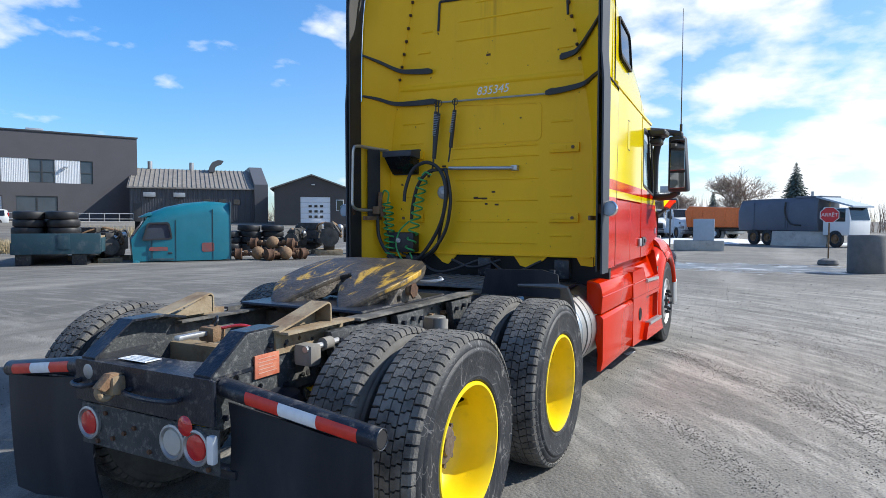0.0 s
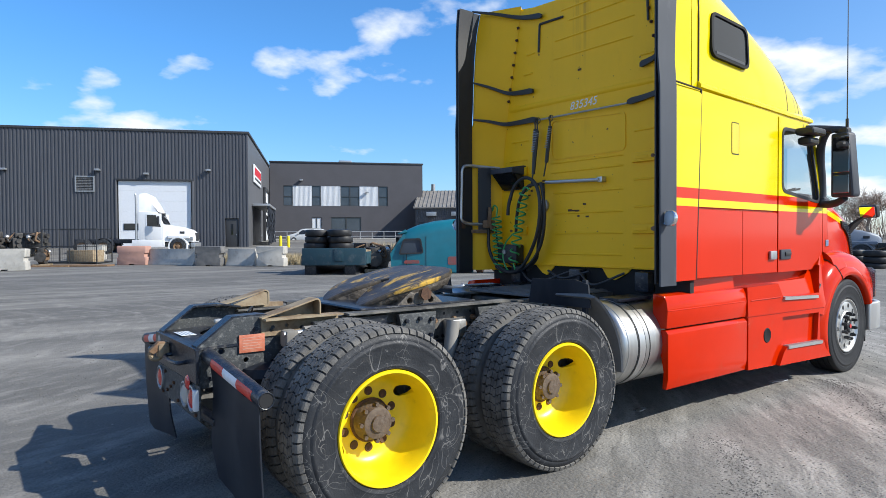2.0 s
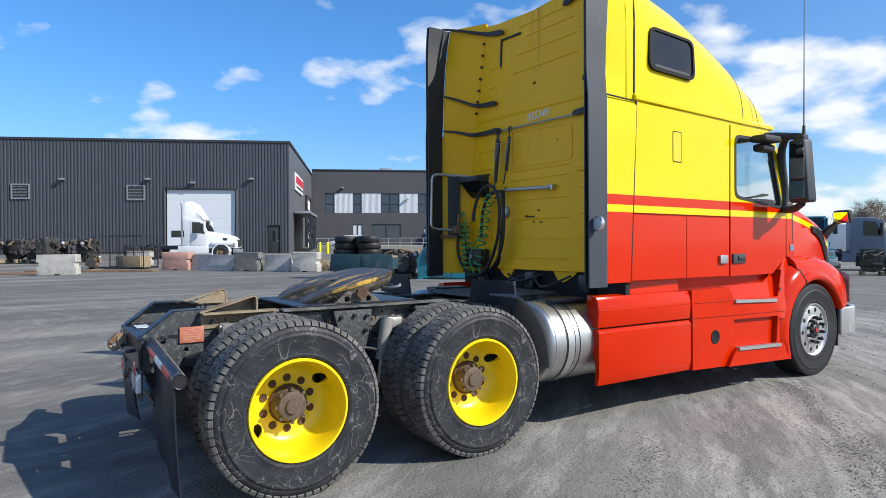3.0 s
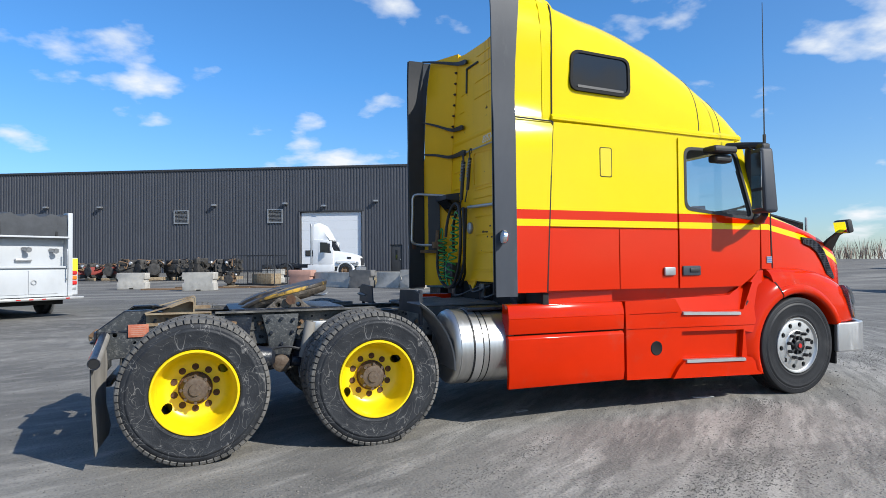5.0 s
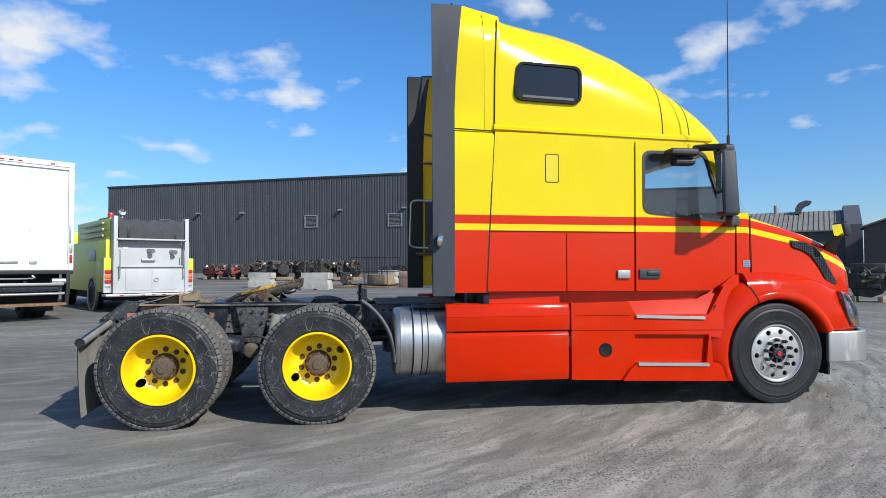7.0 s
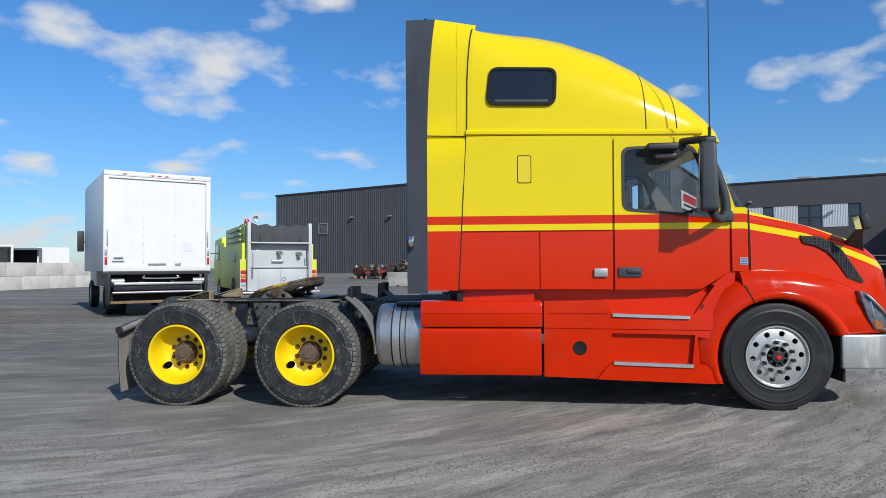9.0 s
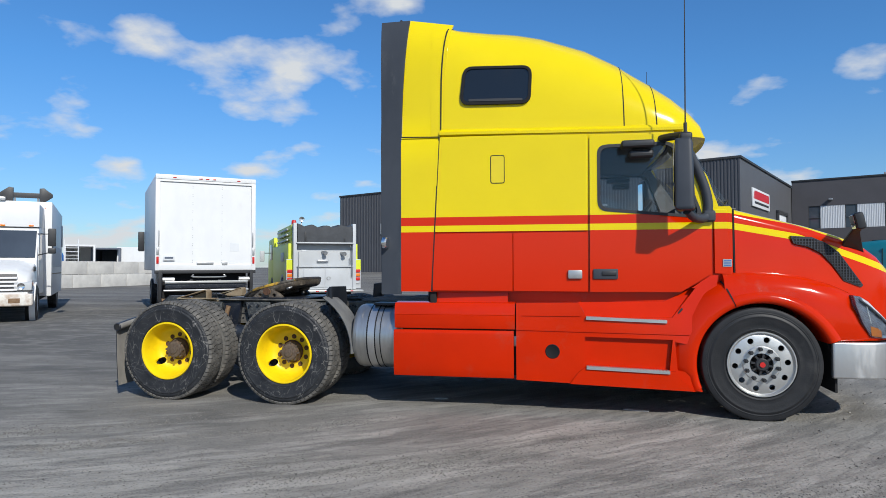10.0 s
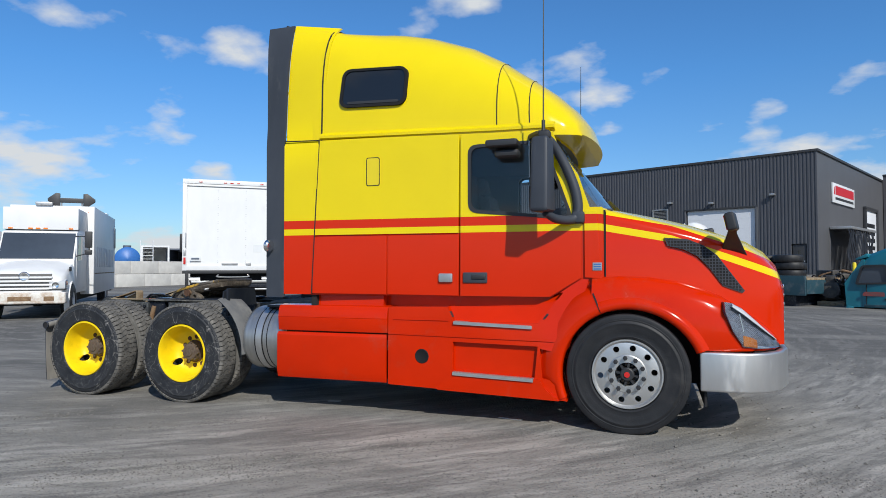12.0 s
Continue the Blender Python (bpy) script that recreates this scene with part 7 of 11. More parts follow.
        for x, lean in ((3.735, -27), (4.63, 39)):
            part("step_marker", rbox(-0.009, 0.009, -0.04, 0.03, -0.035, 0.035, 0.006, 1, pose(x, s * 1.19, 0.985, 0, lean, 0)), M["black"], fs, "small black end plate of the step")
        # round fuel tank with straps
        tk = B()
        lathe(tk, [(1.385, 0.0), (1.387, 0.20), (1.392, 0.29), (1.40, 0.315), (1.415, 0.328), (1.44, 0.332), (1.445, 0.337), (3.2, 0.337), (3.2, 0.0)], (0, s * 0.855, 0.673), "x", 48)
        tank = part("fuel_tank", tk, M["tank_alu"], truck, "round brushed-aluminium fuel tank")
        for x0, x1, r, material in ((1.555, 1.655, 0.339, "rubber_plain"), (1.572, 1.642, 0.343, "bumper"), (1.70, 1.71, 0.339, "rubber_plain")):
            part("tank_strap", lathe(B(), [(x0, 0.335), (x0, r), (x1, r), (x1, 0.335)], (0, s * 0.855, 0.673), "x", 48), M[material], tank)
        part("tank_step", rbox(1.58, 2.0, s * 0.9 - 0.1, s * 0.9 + 0.1, 1.0, 1.03, 0.01), M["frame"], tank)


build_skirts()


# ---- door mirrors and antenna ----
def housing(s):
    """Tall mirror housing, its upper and outer corners cut back."""
    bm = rbox(-0.08, 0.08, -0.12, 0.12, -0.32, 0.335, 0.035, 3)
    for v in bm.verts:
        if v.co.z > 0.1:
            v.co.x *= 1 - 0.9 * (v.co.z - 0.1) if v.co.x > 0 else 1
            v.co.y -= s * 0.05 * (v.co.z - 0.1) / 0.2 if v.co.y * s > 0 else 0
        if v.co.x > 0:
            v.co.y *= 0.82
    bmesh.ops.transform(bm, matrix=pose(4.65, s * 1.46, 2.225, 0, 0, s * 14), verts=bm.verts)
    return bm


def build_mirrors():
    for s in (-1, 1):
        hs = part("door_mirror", housing(s), M["grey_plastic"], truck, "tall dark grey door mirror")
        part("mirror_glass", rbox(-0.089, -0.086, -0.085, 0.085, -0.07, 0.29, 0.002, 1, pose(4.65, s * 1.46, 2.225, 0, 0, s * 14)), M["mirror"], hs)
        part("lower_glass", rbox(-0.089, -0.086, -0.085, 0.085, -0.28, -0.10, 0.002, 1, pose(4.65, s * 1.46, 2.225, 0, 0, s * 14)), M["mirror"], hs)
        bow = [(4.60, 1.36, 2.60), (4.66, 1.27, 2.585), (4.735, 1.19, 2.48), (4.82, 1.145, 2.31), (4.885, 1.13, 2.13), (4.91, 1.125, 1.98), (4.895, 1.135, 1.885), (4.84, 1.19, 1.85), (4.74, 1.33, 1.855), (4.67, 1.44, 1.90)]
        part("mirror_arm", tube(B(), smooth_path([(x, s * y, z) for x, y, z in bow], 5), lambda t: 0.034 + 0.012 * math.sin(math.pi * t), 12), M["grey_plastic"], hs, "bowed grey mirror arm")
        part("arm_mount", rbox(4.86, 4.97, min(s * 1.09, s * 1.18), max(s * 1.09, s * 1.18), 1.82, 1.93, 0.03, 3), M["grey_plastic"], hs)
        part("mirror_arm", tube(B(), smooth_path([(4.48, s * 1.10, 2.63), (4.57, s * 1.27, 2.615), (4.67, s * 1.44, 2.59)], 5), 0.036, 10), M["black"], hs)
        part("mirror_hood", rbox(4.61, 4.72, s * 1.43 - 0.055, s * 1.43 + 0.055, 2.53, 2.615, 0.03, 3), M["black"], hs)
        ey = part("kerb_mirror", rbox(-0.15, 0.15, -0.10, 0.08, -0.03, 0.04, 0.03, 3, pose(4.26, s * 1.27, 2.545)), M["black"], truck, "small black kerb-view mirror over the door")
        part("bowl", rbox(-0.13, 0.10, -0.07, 0.06, -0.11, -0.03, 0.04, 3, pose(4.31, s * 1.24, 2.535)), M["black"], ey)
        part("bracket", rbox(4.22, 4.38, min(s * 1.10, s * 1.24), max(s * 1.10, s * 1.24), 2.575, 2.60, 0.01), M["black"], ey)
        ant = B()
        cyl(ant, (4.66, s * 1.46, 2.60), (4.66, s * 1.46, 2.70), 0.016, 8)
        cyl(ant, (4.66, s * 1.46, 2.68), (4.67, s * 1.46, 4.05), 0.007, 6, 0.0035)
        part("antenna", ant, M["black"], truck)


build_mirrors()


# ---- chassis ----
def channel(x0, x1, y, z0, z1, s, t=0.012, fl=0.08):
    """A C-section rail that opens inwards."""
    o, i = s * y, s * (y - fl)
    pts = [(o, z0), (i, z0), (i, z0 + t), (o - s * t, z0 + t), (o - s * t, z1 - t), (i, z1 - t), (i, z1), (o, z1)]
    return prism(B(), pts, "x", x0, x1)


def build_chassis():
    for s in (-1, 1):
        rail = part("frame_rail", channel(-0.95, 5.9, 0.43, 0.74, 1.01, s), M["rail_dust"], truck)
        holes = B()
        for k in range(38):
            x = -0.85 + k * 0.075
            for z in (0.80, 0.95):
                if (k * 7 + int(z * 100)) % 3:
                    cyl(holes, (x, s * 0.4305, z), (x, s * 0.4325, z), 0.014, 8)
        tagged(part("rail_holes", holes, M["dark"], rail), kind="stuff")
        bolts = B()
        for k in range(16):
            cyl(bolts, (-0.8 + k * 0.16, s * 0.43, 0.875), (-0.8 + k * 0.16, s * 0.452, 0.875), 0.018, 6)
        tagged(part("rail_bolts", bolts, M["rust"], rail), kind="stuff")
        # sloping tail of the rail
        tail = prism(B(), [(-1.46, 0.66), (-0.94, 0.70), (-0.94, 1.03), (-1.08, 1.055), (-1.25, 1.055), (-1.455, 0.905)], "y", s * 0.415, s * 0.433)
        tail = cut(tail, [cyl(B(), (-1.325, s * 0.3, 0.865), (-1.325, s * 0.5, 0.865), 0.017, 14), cyl(B(), (-1.18, s * 0.3, 0.80), (-1.18, s * 0.5, 0.80), 0.014, 14)])
        gus = part("rail_tail", bevel(tail, 0.004, 1), M["gusset"], truck, "dusty speckled gusset plate")
        for bx, bz in ((-1.39, 0.83), (-1.39, 0.72), (-1.12, 0.98), (-1.02, 0.98), (-1.02, 0.78)):
            part("bolt", cyl(B(), (bx, s * 0.432, bz), (bx, s * 0.448, bz), 0.014, 6), M["frame"], gus)
        part("tail_flange", loft(B(), [[(x, s * 0.33, z), (x, s * 0.43, z), (x, s * 0.43, z - 0.012), (x, s * 0.33, z - 0.012)] for x, z in ((-1.46, 0.908), (-1.26, 1.062), (-1.08, 1.065), (-0.94, 1.04))]), M["frame"], truck)
        # ramps and angle irons for the coupling
        prof = smooth_path([(-1.10, 0, 1.045), (-0.98, 0, 1.075), (-0.86, 0, 1.108), (-0.76, 0, 1.137), (-0.735, 0, 1.14), (-0.718, 0, 1.125), (-0.715, 0, 1.10), (-0.715, 0, 1.035)], 3)
        rings = []
        for k, p in enumerate(prof):
            d = (prof[min(k + 1, len(prof) - 1)] - prof[max(k - 1, 0)]).normalized()
            n = Vector((-d.z, 0, d.x))
            q = p - n * 0.009
            rings.append([(p.x, s * 0.365, p.z), (p.x, s * 0.475, p.z), (q.x, s * 0.475, q.z), (q.x, s * 0.365, q.z)])
        ramp = loft(B(), rings)
        prism(ramp, [(-1.02, 1.03), (-0.725, 1.03), (-0.725, 1.118), (-0.76, 1.127)], "y", s * 0.37, s * 0.378)
        part("pickup_ramp", ramp, M["tan"], truck)
        an = prism(B(), [(s * 0.432, 0.93), (s * 0.446, 0.93), (s * 0.446, 1.028), (s * 0.52, 1.028), (s * 0.52, 1.04), (s * 0.432, 1.04)], "x", -1.09, -0.58)
        an = cut(an, [cyl(B(), (x, s * 0.3, z), (x, s * 0.6, z), 0.012, 12) for x, z in ((-1.03, 0.965), (-0.93, 0.985), (-0.83, 0.965), (-0.70, 0.985))])
        part("angle_iron", an, M["tan"], truck)
        bg = part("shock_bracket", rbox(-0.98, -0.90, min(s * 0.45, s * 0.56), max(s * 0.45, s * 0.56), 0.86, 0.965, 0.02), M["road_dust"], truck)
        part("pin", cyl(B(), (-0.99, s * 0.53, 0.945), (-0.74, s * 0.53, 0.95), 0.016, 10), M["steel"], bg)
        part("sleeve", cyl(B(), (-0.86, s * 0.53, 0.95), (-0.80, s * 0.53, 0.95), 0.032, 12), M["road_dust"], bg)
        an = prism(B(), [(s * 0.432, 0.86), (s * 0.444, 0.86), (s * 0.444, 1.02), (s * 0.54, 1.02), (s * 0.54, 1.034), (s * 0.432, 1.034)], "x", -0.55, 0.85)
        part("angle_iron", an, M["rail_dust"], truck)
        bl = B()
        for k in range(9):
            cyl(bl, (-0.9 + k * 0.18, s * 0.444, 0.92), (-0.9 + k * 0.18, s * 0.475, 0.92), 0.02, 6)
            cyl(bl, (-0.9 + k * 0.18, s * 0.444, 0.92), (-0.9 + k * 0.18, s * 0.490, 0.92), 0.010, 6)
        tagged(part("angle_bolts", bl, M["rust"], truck), kind="stuff")
        # suspension: hangers, air bags, shock absorbers
        for x in (-0.66, 0.66):
            part("air_bag", lathe(B(), [(0.52, 0.0), (0.52, 0.10), (0.56, 0.13), (0.62, 0.14), (0.66, 0.12), (0.70, 0.14), (0.75, 0.12), (0.78, 0.0)], (x - 0.42, s * 0.42, 0), "z", 20), M["flap"], truck)
            part("spring_beam", rbox(x - 0.5, x + 0.3, s * 0.43 - 0.04, s * 0.43 + 0.04, 0.44, 0.53, 0.015), M["frame"], truck)
            part("hanger", prism(B(), [(x + 0.18, 1.0), (x + 0.42, 1.0), (x + 0.34, 0.52), (x + 0.24, 0.50)], "y", s * 0.435, s * 0.50), M["frame"], truck)
            part("shock_absorber", cyl(cyl(B(), (x + 0.1, s * 0.53, 0.45), (x + 0.2, s * 0.52, 0.72), 0.035, 10), (x + 0.2, s * 0.52, 0.70), (x + 0.26, s * 0.51, 0.95), 0.028, 10), M["rust"], truck)
            part("brake_chamber", lathe(B(), [(0.0, 0.0), (0.0, 0.07), (0.05, 0.085), (0.1, 0.085), (0.11, 0.09), (0.12, 0.085), (0.2, 0.08), (0.24, 0.05), (0.24, 0.0)], (x + 0.12, s * 0.36, 0.62), "x", 18), M["rust"], truck)
    for x in (-0.66, 0.66):
        ax = B()
        cyl(ax, (x, -0.9, 0.512), (x, 0.9, 0.512), 0.07, 14)
        part("axle", ax, M["frame"], truck)
        dif = B()
        bmesh.ops.create_icosphere(dif, subdivisions=3, radius=0.2, matrix=pose(x, 0, 0.52))
        part("differential", dif, M["frame"], truck)
    part("drive_shaft", cyl(B(), (-0.5, 0, 0.6), (3.0, 0, 0.72), 0.05, 12), M["frame"], truck)
    for x in (-0.2, 0.25, 1.3, 2.6):
        part("cross_member", rbox(x - 0.05, x + 0.05, -0.42, 0.42, 0.76, 0.98, 0.015), M["rail_dust"], truck)
    # tail cross member, with its scoop, hooks and lamps
    pts = [(-0.46, 0.895), (-0.46, 0.70), (0.46, 0.70), (0.46, 0.895)]
    part("tail_plate", bevel(prism(B(), pts, "x", -1.475, -1.455), 0.004, 1), M["frame"], truck)
    shelf = loft(B(), [[(-1.477, y, 0.898), (-1.477, y, 0.886), (xb, y, 0.892), (xb, y, 0.906), (xb - 0.02, y, 0.91)] for y, xb in ((-0.44, -1.08), (-0.38, -1.14), (-0.3, -1.21), (-0.2, -1.265), (-0.08, -1.295), (0.08, -1.295), (0.2, -1.265), (0.3, -1.21), (0.38, -1.14), (0.44, -1.08))])
    part("tail_shelf", shelf, M["frame"], truck)
    dl = part("data_label", rbox(-1.42, -1.33, 0.03, 0.22, 0.9085, 0.911, 0.001, 1), M["tape_white"], truck)
    for k in range(4):
        part("text_bar", box(B(), -1.408 + k * 0.02, -1.400 + k * 0.02, 0.045, 0.2 - 0.02 * (k % 2), 0.9112, 0.9122), M["cabinet"], dl)
    lp = part("lamp_panel", bevel(box(B(), -1.462, -1.452, -0.475, 0.435, 0.495, 0.69), 0.003, 1), M["gusset"], truck)
    for y, z in ((0.25, 0.66), (0.2, 0.55), (0.05, 0.62), (-0.05, 0.53), (0.12, 0.585), (-0.42, 0.52), (0.31, 0.52)):
        part("bolt", cyl(B(), (-1.462, y, z), (-1.474, y, z), 0.011, 6), M["nut_rust"], lp)
    for y, mm in ((0.37, "lens_red"), (-0.35, "lens_red"), (-0.205, "concrete")):
        lm = part("tail_lamp", lathe(B(), [(-1.462, 0.078), (-1.475, 0.078), (-1.478, 0.068), (-1.466, 0.060), (-1.462, 0.0)], (0, y, 0.60), "x", 28), M["steel"], lp)
        part("lens", lathe(B(), [(-1.464, 0.058), (-1.474, 0.054), (-1.482, 0.03), (-1.484, 0.0)], (0, y, 0.60), "x", 24), M[mm], lm)
    part("side_marker", lathe(B(), [(-1.475, 0.045), (-1.485, 0.03), (-1.488, 0.0)], (0, -0.29, 0.685), "x", 18), M["lens_red"], lp)
    part("lamp_cover", rbox(-1.49, -1.46, -0.47, -0.43, 0.55, 0.67, 0.01), M["white_paint"], lp)
    for y0, y1 in ((0.29, 0.42), (-0.27, 0.05)):
        part("hook_bar", tube(B(), smooth_path([(-1.47, y0, 0.80), (-1.52, y0 + 0.01, 0.795), (-1.53, (y0 + y1) / 2, 0.79), (-1.52, y1 - 0.01, 0.795), (-1.47, y1, 0.80)], 5), 0.012, 8), M["frame"], truck)
    part("pintle", rbox(-1.545, -1.475, 0.08, 0.165, 0.775, 0.865, 0.022), M["tan"], truck, "worn tan pintle hook")
    part("pintle_jaw", lathe(B(), [(0.0 + 0.02 * math.sin(k * math.pi / 4), 0.034 + 0.016 * math.cos(k * math.pi / 4)) for k in range(8)], (-1.55, 0.125, 0.80), "y", 18, wrap=True), M["tan"], truck)
    for y in (0.36,):
        part("pintle_latch", bevel(prism(B(), [(-1.60, 0.82), (-1.54, 0.875), (-1.48, 0.87), (-1.50, 0.84), (-1.57, 0.80)], "y", 0.095, 0.15), 0.008, 2), M["rust"], truck)
        part("shackle_hole", lathe(B(), [(-1.476, 0.0), (-1.479, 0.03), (-1.476, 0.036)], (0, y, 0.845), "x", 14), M["steel"], truck)
    part("crash_bar", rbox(-1.40, -1.34, -0.5, 0.5, 0.46, 0.50, 0.01), M["frame"], truck)
    for s in (-1, 1):
        # flap hangers slope down and outwards
        hg = B()
        cyl(hg, (-1.40, s * 0.44, 0.855), (-1.365, s * 1.20, 0.745), 0.042, 18)
        hang = part("flap_hanger", hg, [M["frame"], M["road_dust"]], truck, "round steel flap hanger with reflective tape")
        for poly in hang.data.polygons:
            poly.material_index = 1 if poly.normal.x > 0.35 else 0
        tr = part("tube_rim", lathe(B(), [(0.006, 0.0425), (-0.008, 0.0425), (-0.010, 0.040), (-0.008, 0.0365), (0.004, 0.0355)], (0, 0, 0), "y", 20), M["frame"], hang)
        tr.matrix_basis = pose(-1.365, s * 1.202, 0.745, 0, 0, 0 if s < 0 else 180)
        part("tube_end", lathe(B(), [(-0.006, 0.0), (-0.007, 0.034), (0.004, 0.0405)], (0, 0, 0), "y", 18), M["dark"], hang).matrix_basis = pose(-1.365, s * 1.202, 0.745, 0, 0, 0 if s < 0 else 180)
        a, c = Vector((-1.40, s * 0.44, 0.855)), Vector((-1.365, s * 1.20, 0.745))
        d = (c - a)
        for t0, t1, mm in ((0.20, 0.42, "tape_red"), (0.42, 0.66, "tape_white"), (0.66, 0.90, "tape_red")):
            tp = B()
            ux = Vector((-1, 0, 0))
            rings = []
            for t in (t0, t1):
                p = a + d * t
                rings.append([p + 0.0435 * (math.cos(radians(g)) * ux + math.sin(radians(g)) * Vector((0, 0, 1))) for g in (-38, -20, 0, 20, 38)] + [p + 0.041 * (math.cos(radians(g)) * ux + math.sin(radians(g)) * Vector((0, 0, 1))) for g in (38, 20, 0, -20, -38)])
            loft(tp, rings)
            part("tape", tp, M[mm], hang)
        rings = []
        for k in range(9):
            z = 0.73 - 0.64 * k / 8
            wob = 0.012 * math.sin(k * 0.9)
            y0, y1 = 0.46, 1.185
            x = -1.385 + 0.03 * (k / 8) ** 2
            rings.append([(x + wob, s * y0, z + 0.06), (x + 0.02, s * (y0 + 0.2), z + 0.03), (x - wob, s * (y1 - 0.2), z), (x, s * y1, z), (x - 0.008, s * y1, z), (x - 0.01 - wob, s * (y1 - 0.2), z), (x + 0.01, s * (y0 + 0.2), z + 0.03), (x - 0.01 + wob, s * y0, z + 0.06)])
        mf = part("mud_flap", loft(B(), rings), [M["flap"], M["road_dust"]], truck, "black rubber mud flap with dried dust on its wheel side")
        for poly in mf.data.polygons:
            poly.material_index = 1 if poly.normal.x > 0.3 else 0
        rf = part("reflector_plate", rbox(-1.225, -1.07, s * 0.442 - 0.005, s * 0.442 + 0.005, 0.845, 0.95, 0.003), M["faded_red"], truck, "faded red warning plate")
        for k in range(5):
            part("text_bar", box(B(), -1.205, -1.09 - 0.012 * (k % 3), s * 0.4475 - 0.0008, s * 0.4475 + 0.0008, 0.866 + k * 0.016, 0.8695 + k * 0.016), M["concrete_pink"], rf)
        # quarter fender ahead of the drive wheels
        rings = []
        for k in range(9):
            a = radians(58 - k * 7.4)
            r = 0.66
            rings.append([(0.72 + r * math.cos(a), s * 0.80, 0.52 + r * math.sin(a)), (0.72 + r * math.cos(a), s * 1.17, 0.52 + r * math.sin(a)), (0.72 + (r + 0.012) * math.cos(a), s * 1.18, 0.52 + (r + 0.012) * math.sin(a)), (0.72 + (r + 0.03) * math.cos(a), s * 1.10, 0.52 + (r + 0.03) * math.sin(a)), (0.72 + (r + 0.012) * math.cos(a), s * 0.80, 0.52 + (r + 0.012) * math.sin(a))])
        part("quarter_fender", loft(B(), rings), M["fender_grey"], truck, "weathered grey quarter fender", 50)
        part("fender_bracket", cyl(B(), (1.28, s * 0.43, 0.80), (1.16, s * 0.95, 0.84), 0.025, 8), M["frame"], truck)
        part("fender_flap", prism(B(), [(s * 0.50, 1.0), (s * 1.12, 1.0), (s * 1.10, 1.17), (s * 0.98, 1.2), (s * 0.54, 1.19)], "x", 1.085, 1.10), M["flap"], truck)
        part("flap_post", rbox(1.10, 1.13, s * 1.05 - 0.02, s * 1.05 + 0.02, 0.9, 1.2, 0.006), M["flap"], truck)
    # suspension brackets between the drive axles, dusted over
    for s in (-1, 1):
        for x0 in (0.0, -0.62, 0.70):
            hb = part("suspension_bracket", bevel(prism(B(), [(x0 - 0.17, 1.0), (x0 + 0.15, 1.0), (x0 + 0.13, 0.80), (x0 + 0.06, 0.60), (x0 - 0.03, 0.53), (x0 - 0.10, 0.62), (x0 - 0.12, 0.80)], "y", s * 0.475, s * 0.53), 0.012, 2), M["gusset"], truck)
            for dx, dz in ((-0.11, 0.95), (0.0, 0.96), (0.10, 0.95), (-0.09, 0.84), (0.09, 0.84), (0.0, 0.74)):
                part("bolt", cyl(B(), (x0 + dx, s * 0.52, dz), (x0 + dx, s * 0.552, dz), 0.015, 6), M["frame"], hb)
            part("bushing", lathe(B(), [(s * 0.46, 0.0), (s * 0.46, 0.075), (s * 0.585, 0.075), (s * 0.60, 0.05), (s * 0.605, 0.0)], (x0 - 0.01, 0, 0.575), "y", 20), M["hub"], hb)
        part("torque_arm", cyl(B(), (0.0, s * 0.55, 0.575), (-0.52, s * 0.52, 0.50), 0.042, 12), M["frame"], truck)
        part("torque_arm", cyl(B(), (0.08, s * 0.55, 0.59), (0.56, s * 0.52, 0.50), 0.042, 12), M["frame"], truck)
        sh = part("shock_absorber", cyl(B(), (0.24, s * 0.60, 0.93), (0.18, s * 0.62, 0.62), 0.048, 14), M["road_dust"], truck)
        part("rod", cyl(B(), (0.18, s * 0.62, 0.62), (0.15, s * 0.63, 0.45), 0.02, 10), M["steel"], sh)
        part("spring_brake", lathe(B(), [(-0.14, 0.0), (-0.14, 0.07), (-0.12, 0.095), (0.0, 0.098), (0.02, 0.105), (0.04, 0.098), (0.12, 0.09), (0.15, 0.05), (0.15, 0.0)], (-0.22, s * 0.62, 0.64), "x", 24), M["frame"], truck)
        holes = B()
        for k in range(34):
            for z in (0.965, 0.88) if k % 2 else (0.92, 0.80):
                cyl(holes, (-0.9 + k * 0.062, s * 0.438, z), (-0.9 + k * 0.062, s * 0.4465, z), 0.011, 8)
        tagged(part("hole_row", holes, M["dark"], truck), kind="stuff")
        part("valve_block", rbox(0.26, 0.40, min(s * 0.45, s * 0.56), max(s * 0.45, s * 0.56), 0.80, 0.93, 0.02), M["alu"], truck)
        part("air_line", tube(B(), smooth_path([(0.33, s * 0.52, 0.80), (0.30, s * 0.60, 0.66), (0.05, s * 0.62, 0.72), (-0.12, s * 0.60, 0.70)], 5), 0.012, 6), M["black"], truck)
    # unseen engine, gearbox and drive shaft below the cab, added to deepen the shadow
    part("unseen_engine", rbox(4.7, 6.2, -0.36, 0.36, 0.36, 1.1, 0.06), M["frame"], truck)
    part("gearbox", rbox(3.3, 4.7, -0.28, 0.28, 0.42, 0.98, 0.08), M["frame"], truck)
    part("drive_shaft", cyl(B(), (0.9, 0, 0.62), (3.3, 0, 0.68), 0.06, 14), M["frame"], truck)
    # near-black sheets round the front axle, added to fill the arch gaps with shade
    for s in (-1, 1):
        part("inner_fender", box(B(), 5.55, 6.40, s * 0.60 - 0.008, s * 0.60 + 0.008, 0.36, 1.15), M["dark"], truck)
    part("arch_shade_panel", box(B(), 5.94, 5.96, -1.19, 1.19, 0.27, 0.80), M["dark"], truck)
    # deck plate and battery box behind the cab
    part("deck_plate", rbox(1.25, 2.15, -0.44, 0.44, 1.015, 1.035, 0.006), M["fender_grey"], truck)
    rb = B()
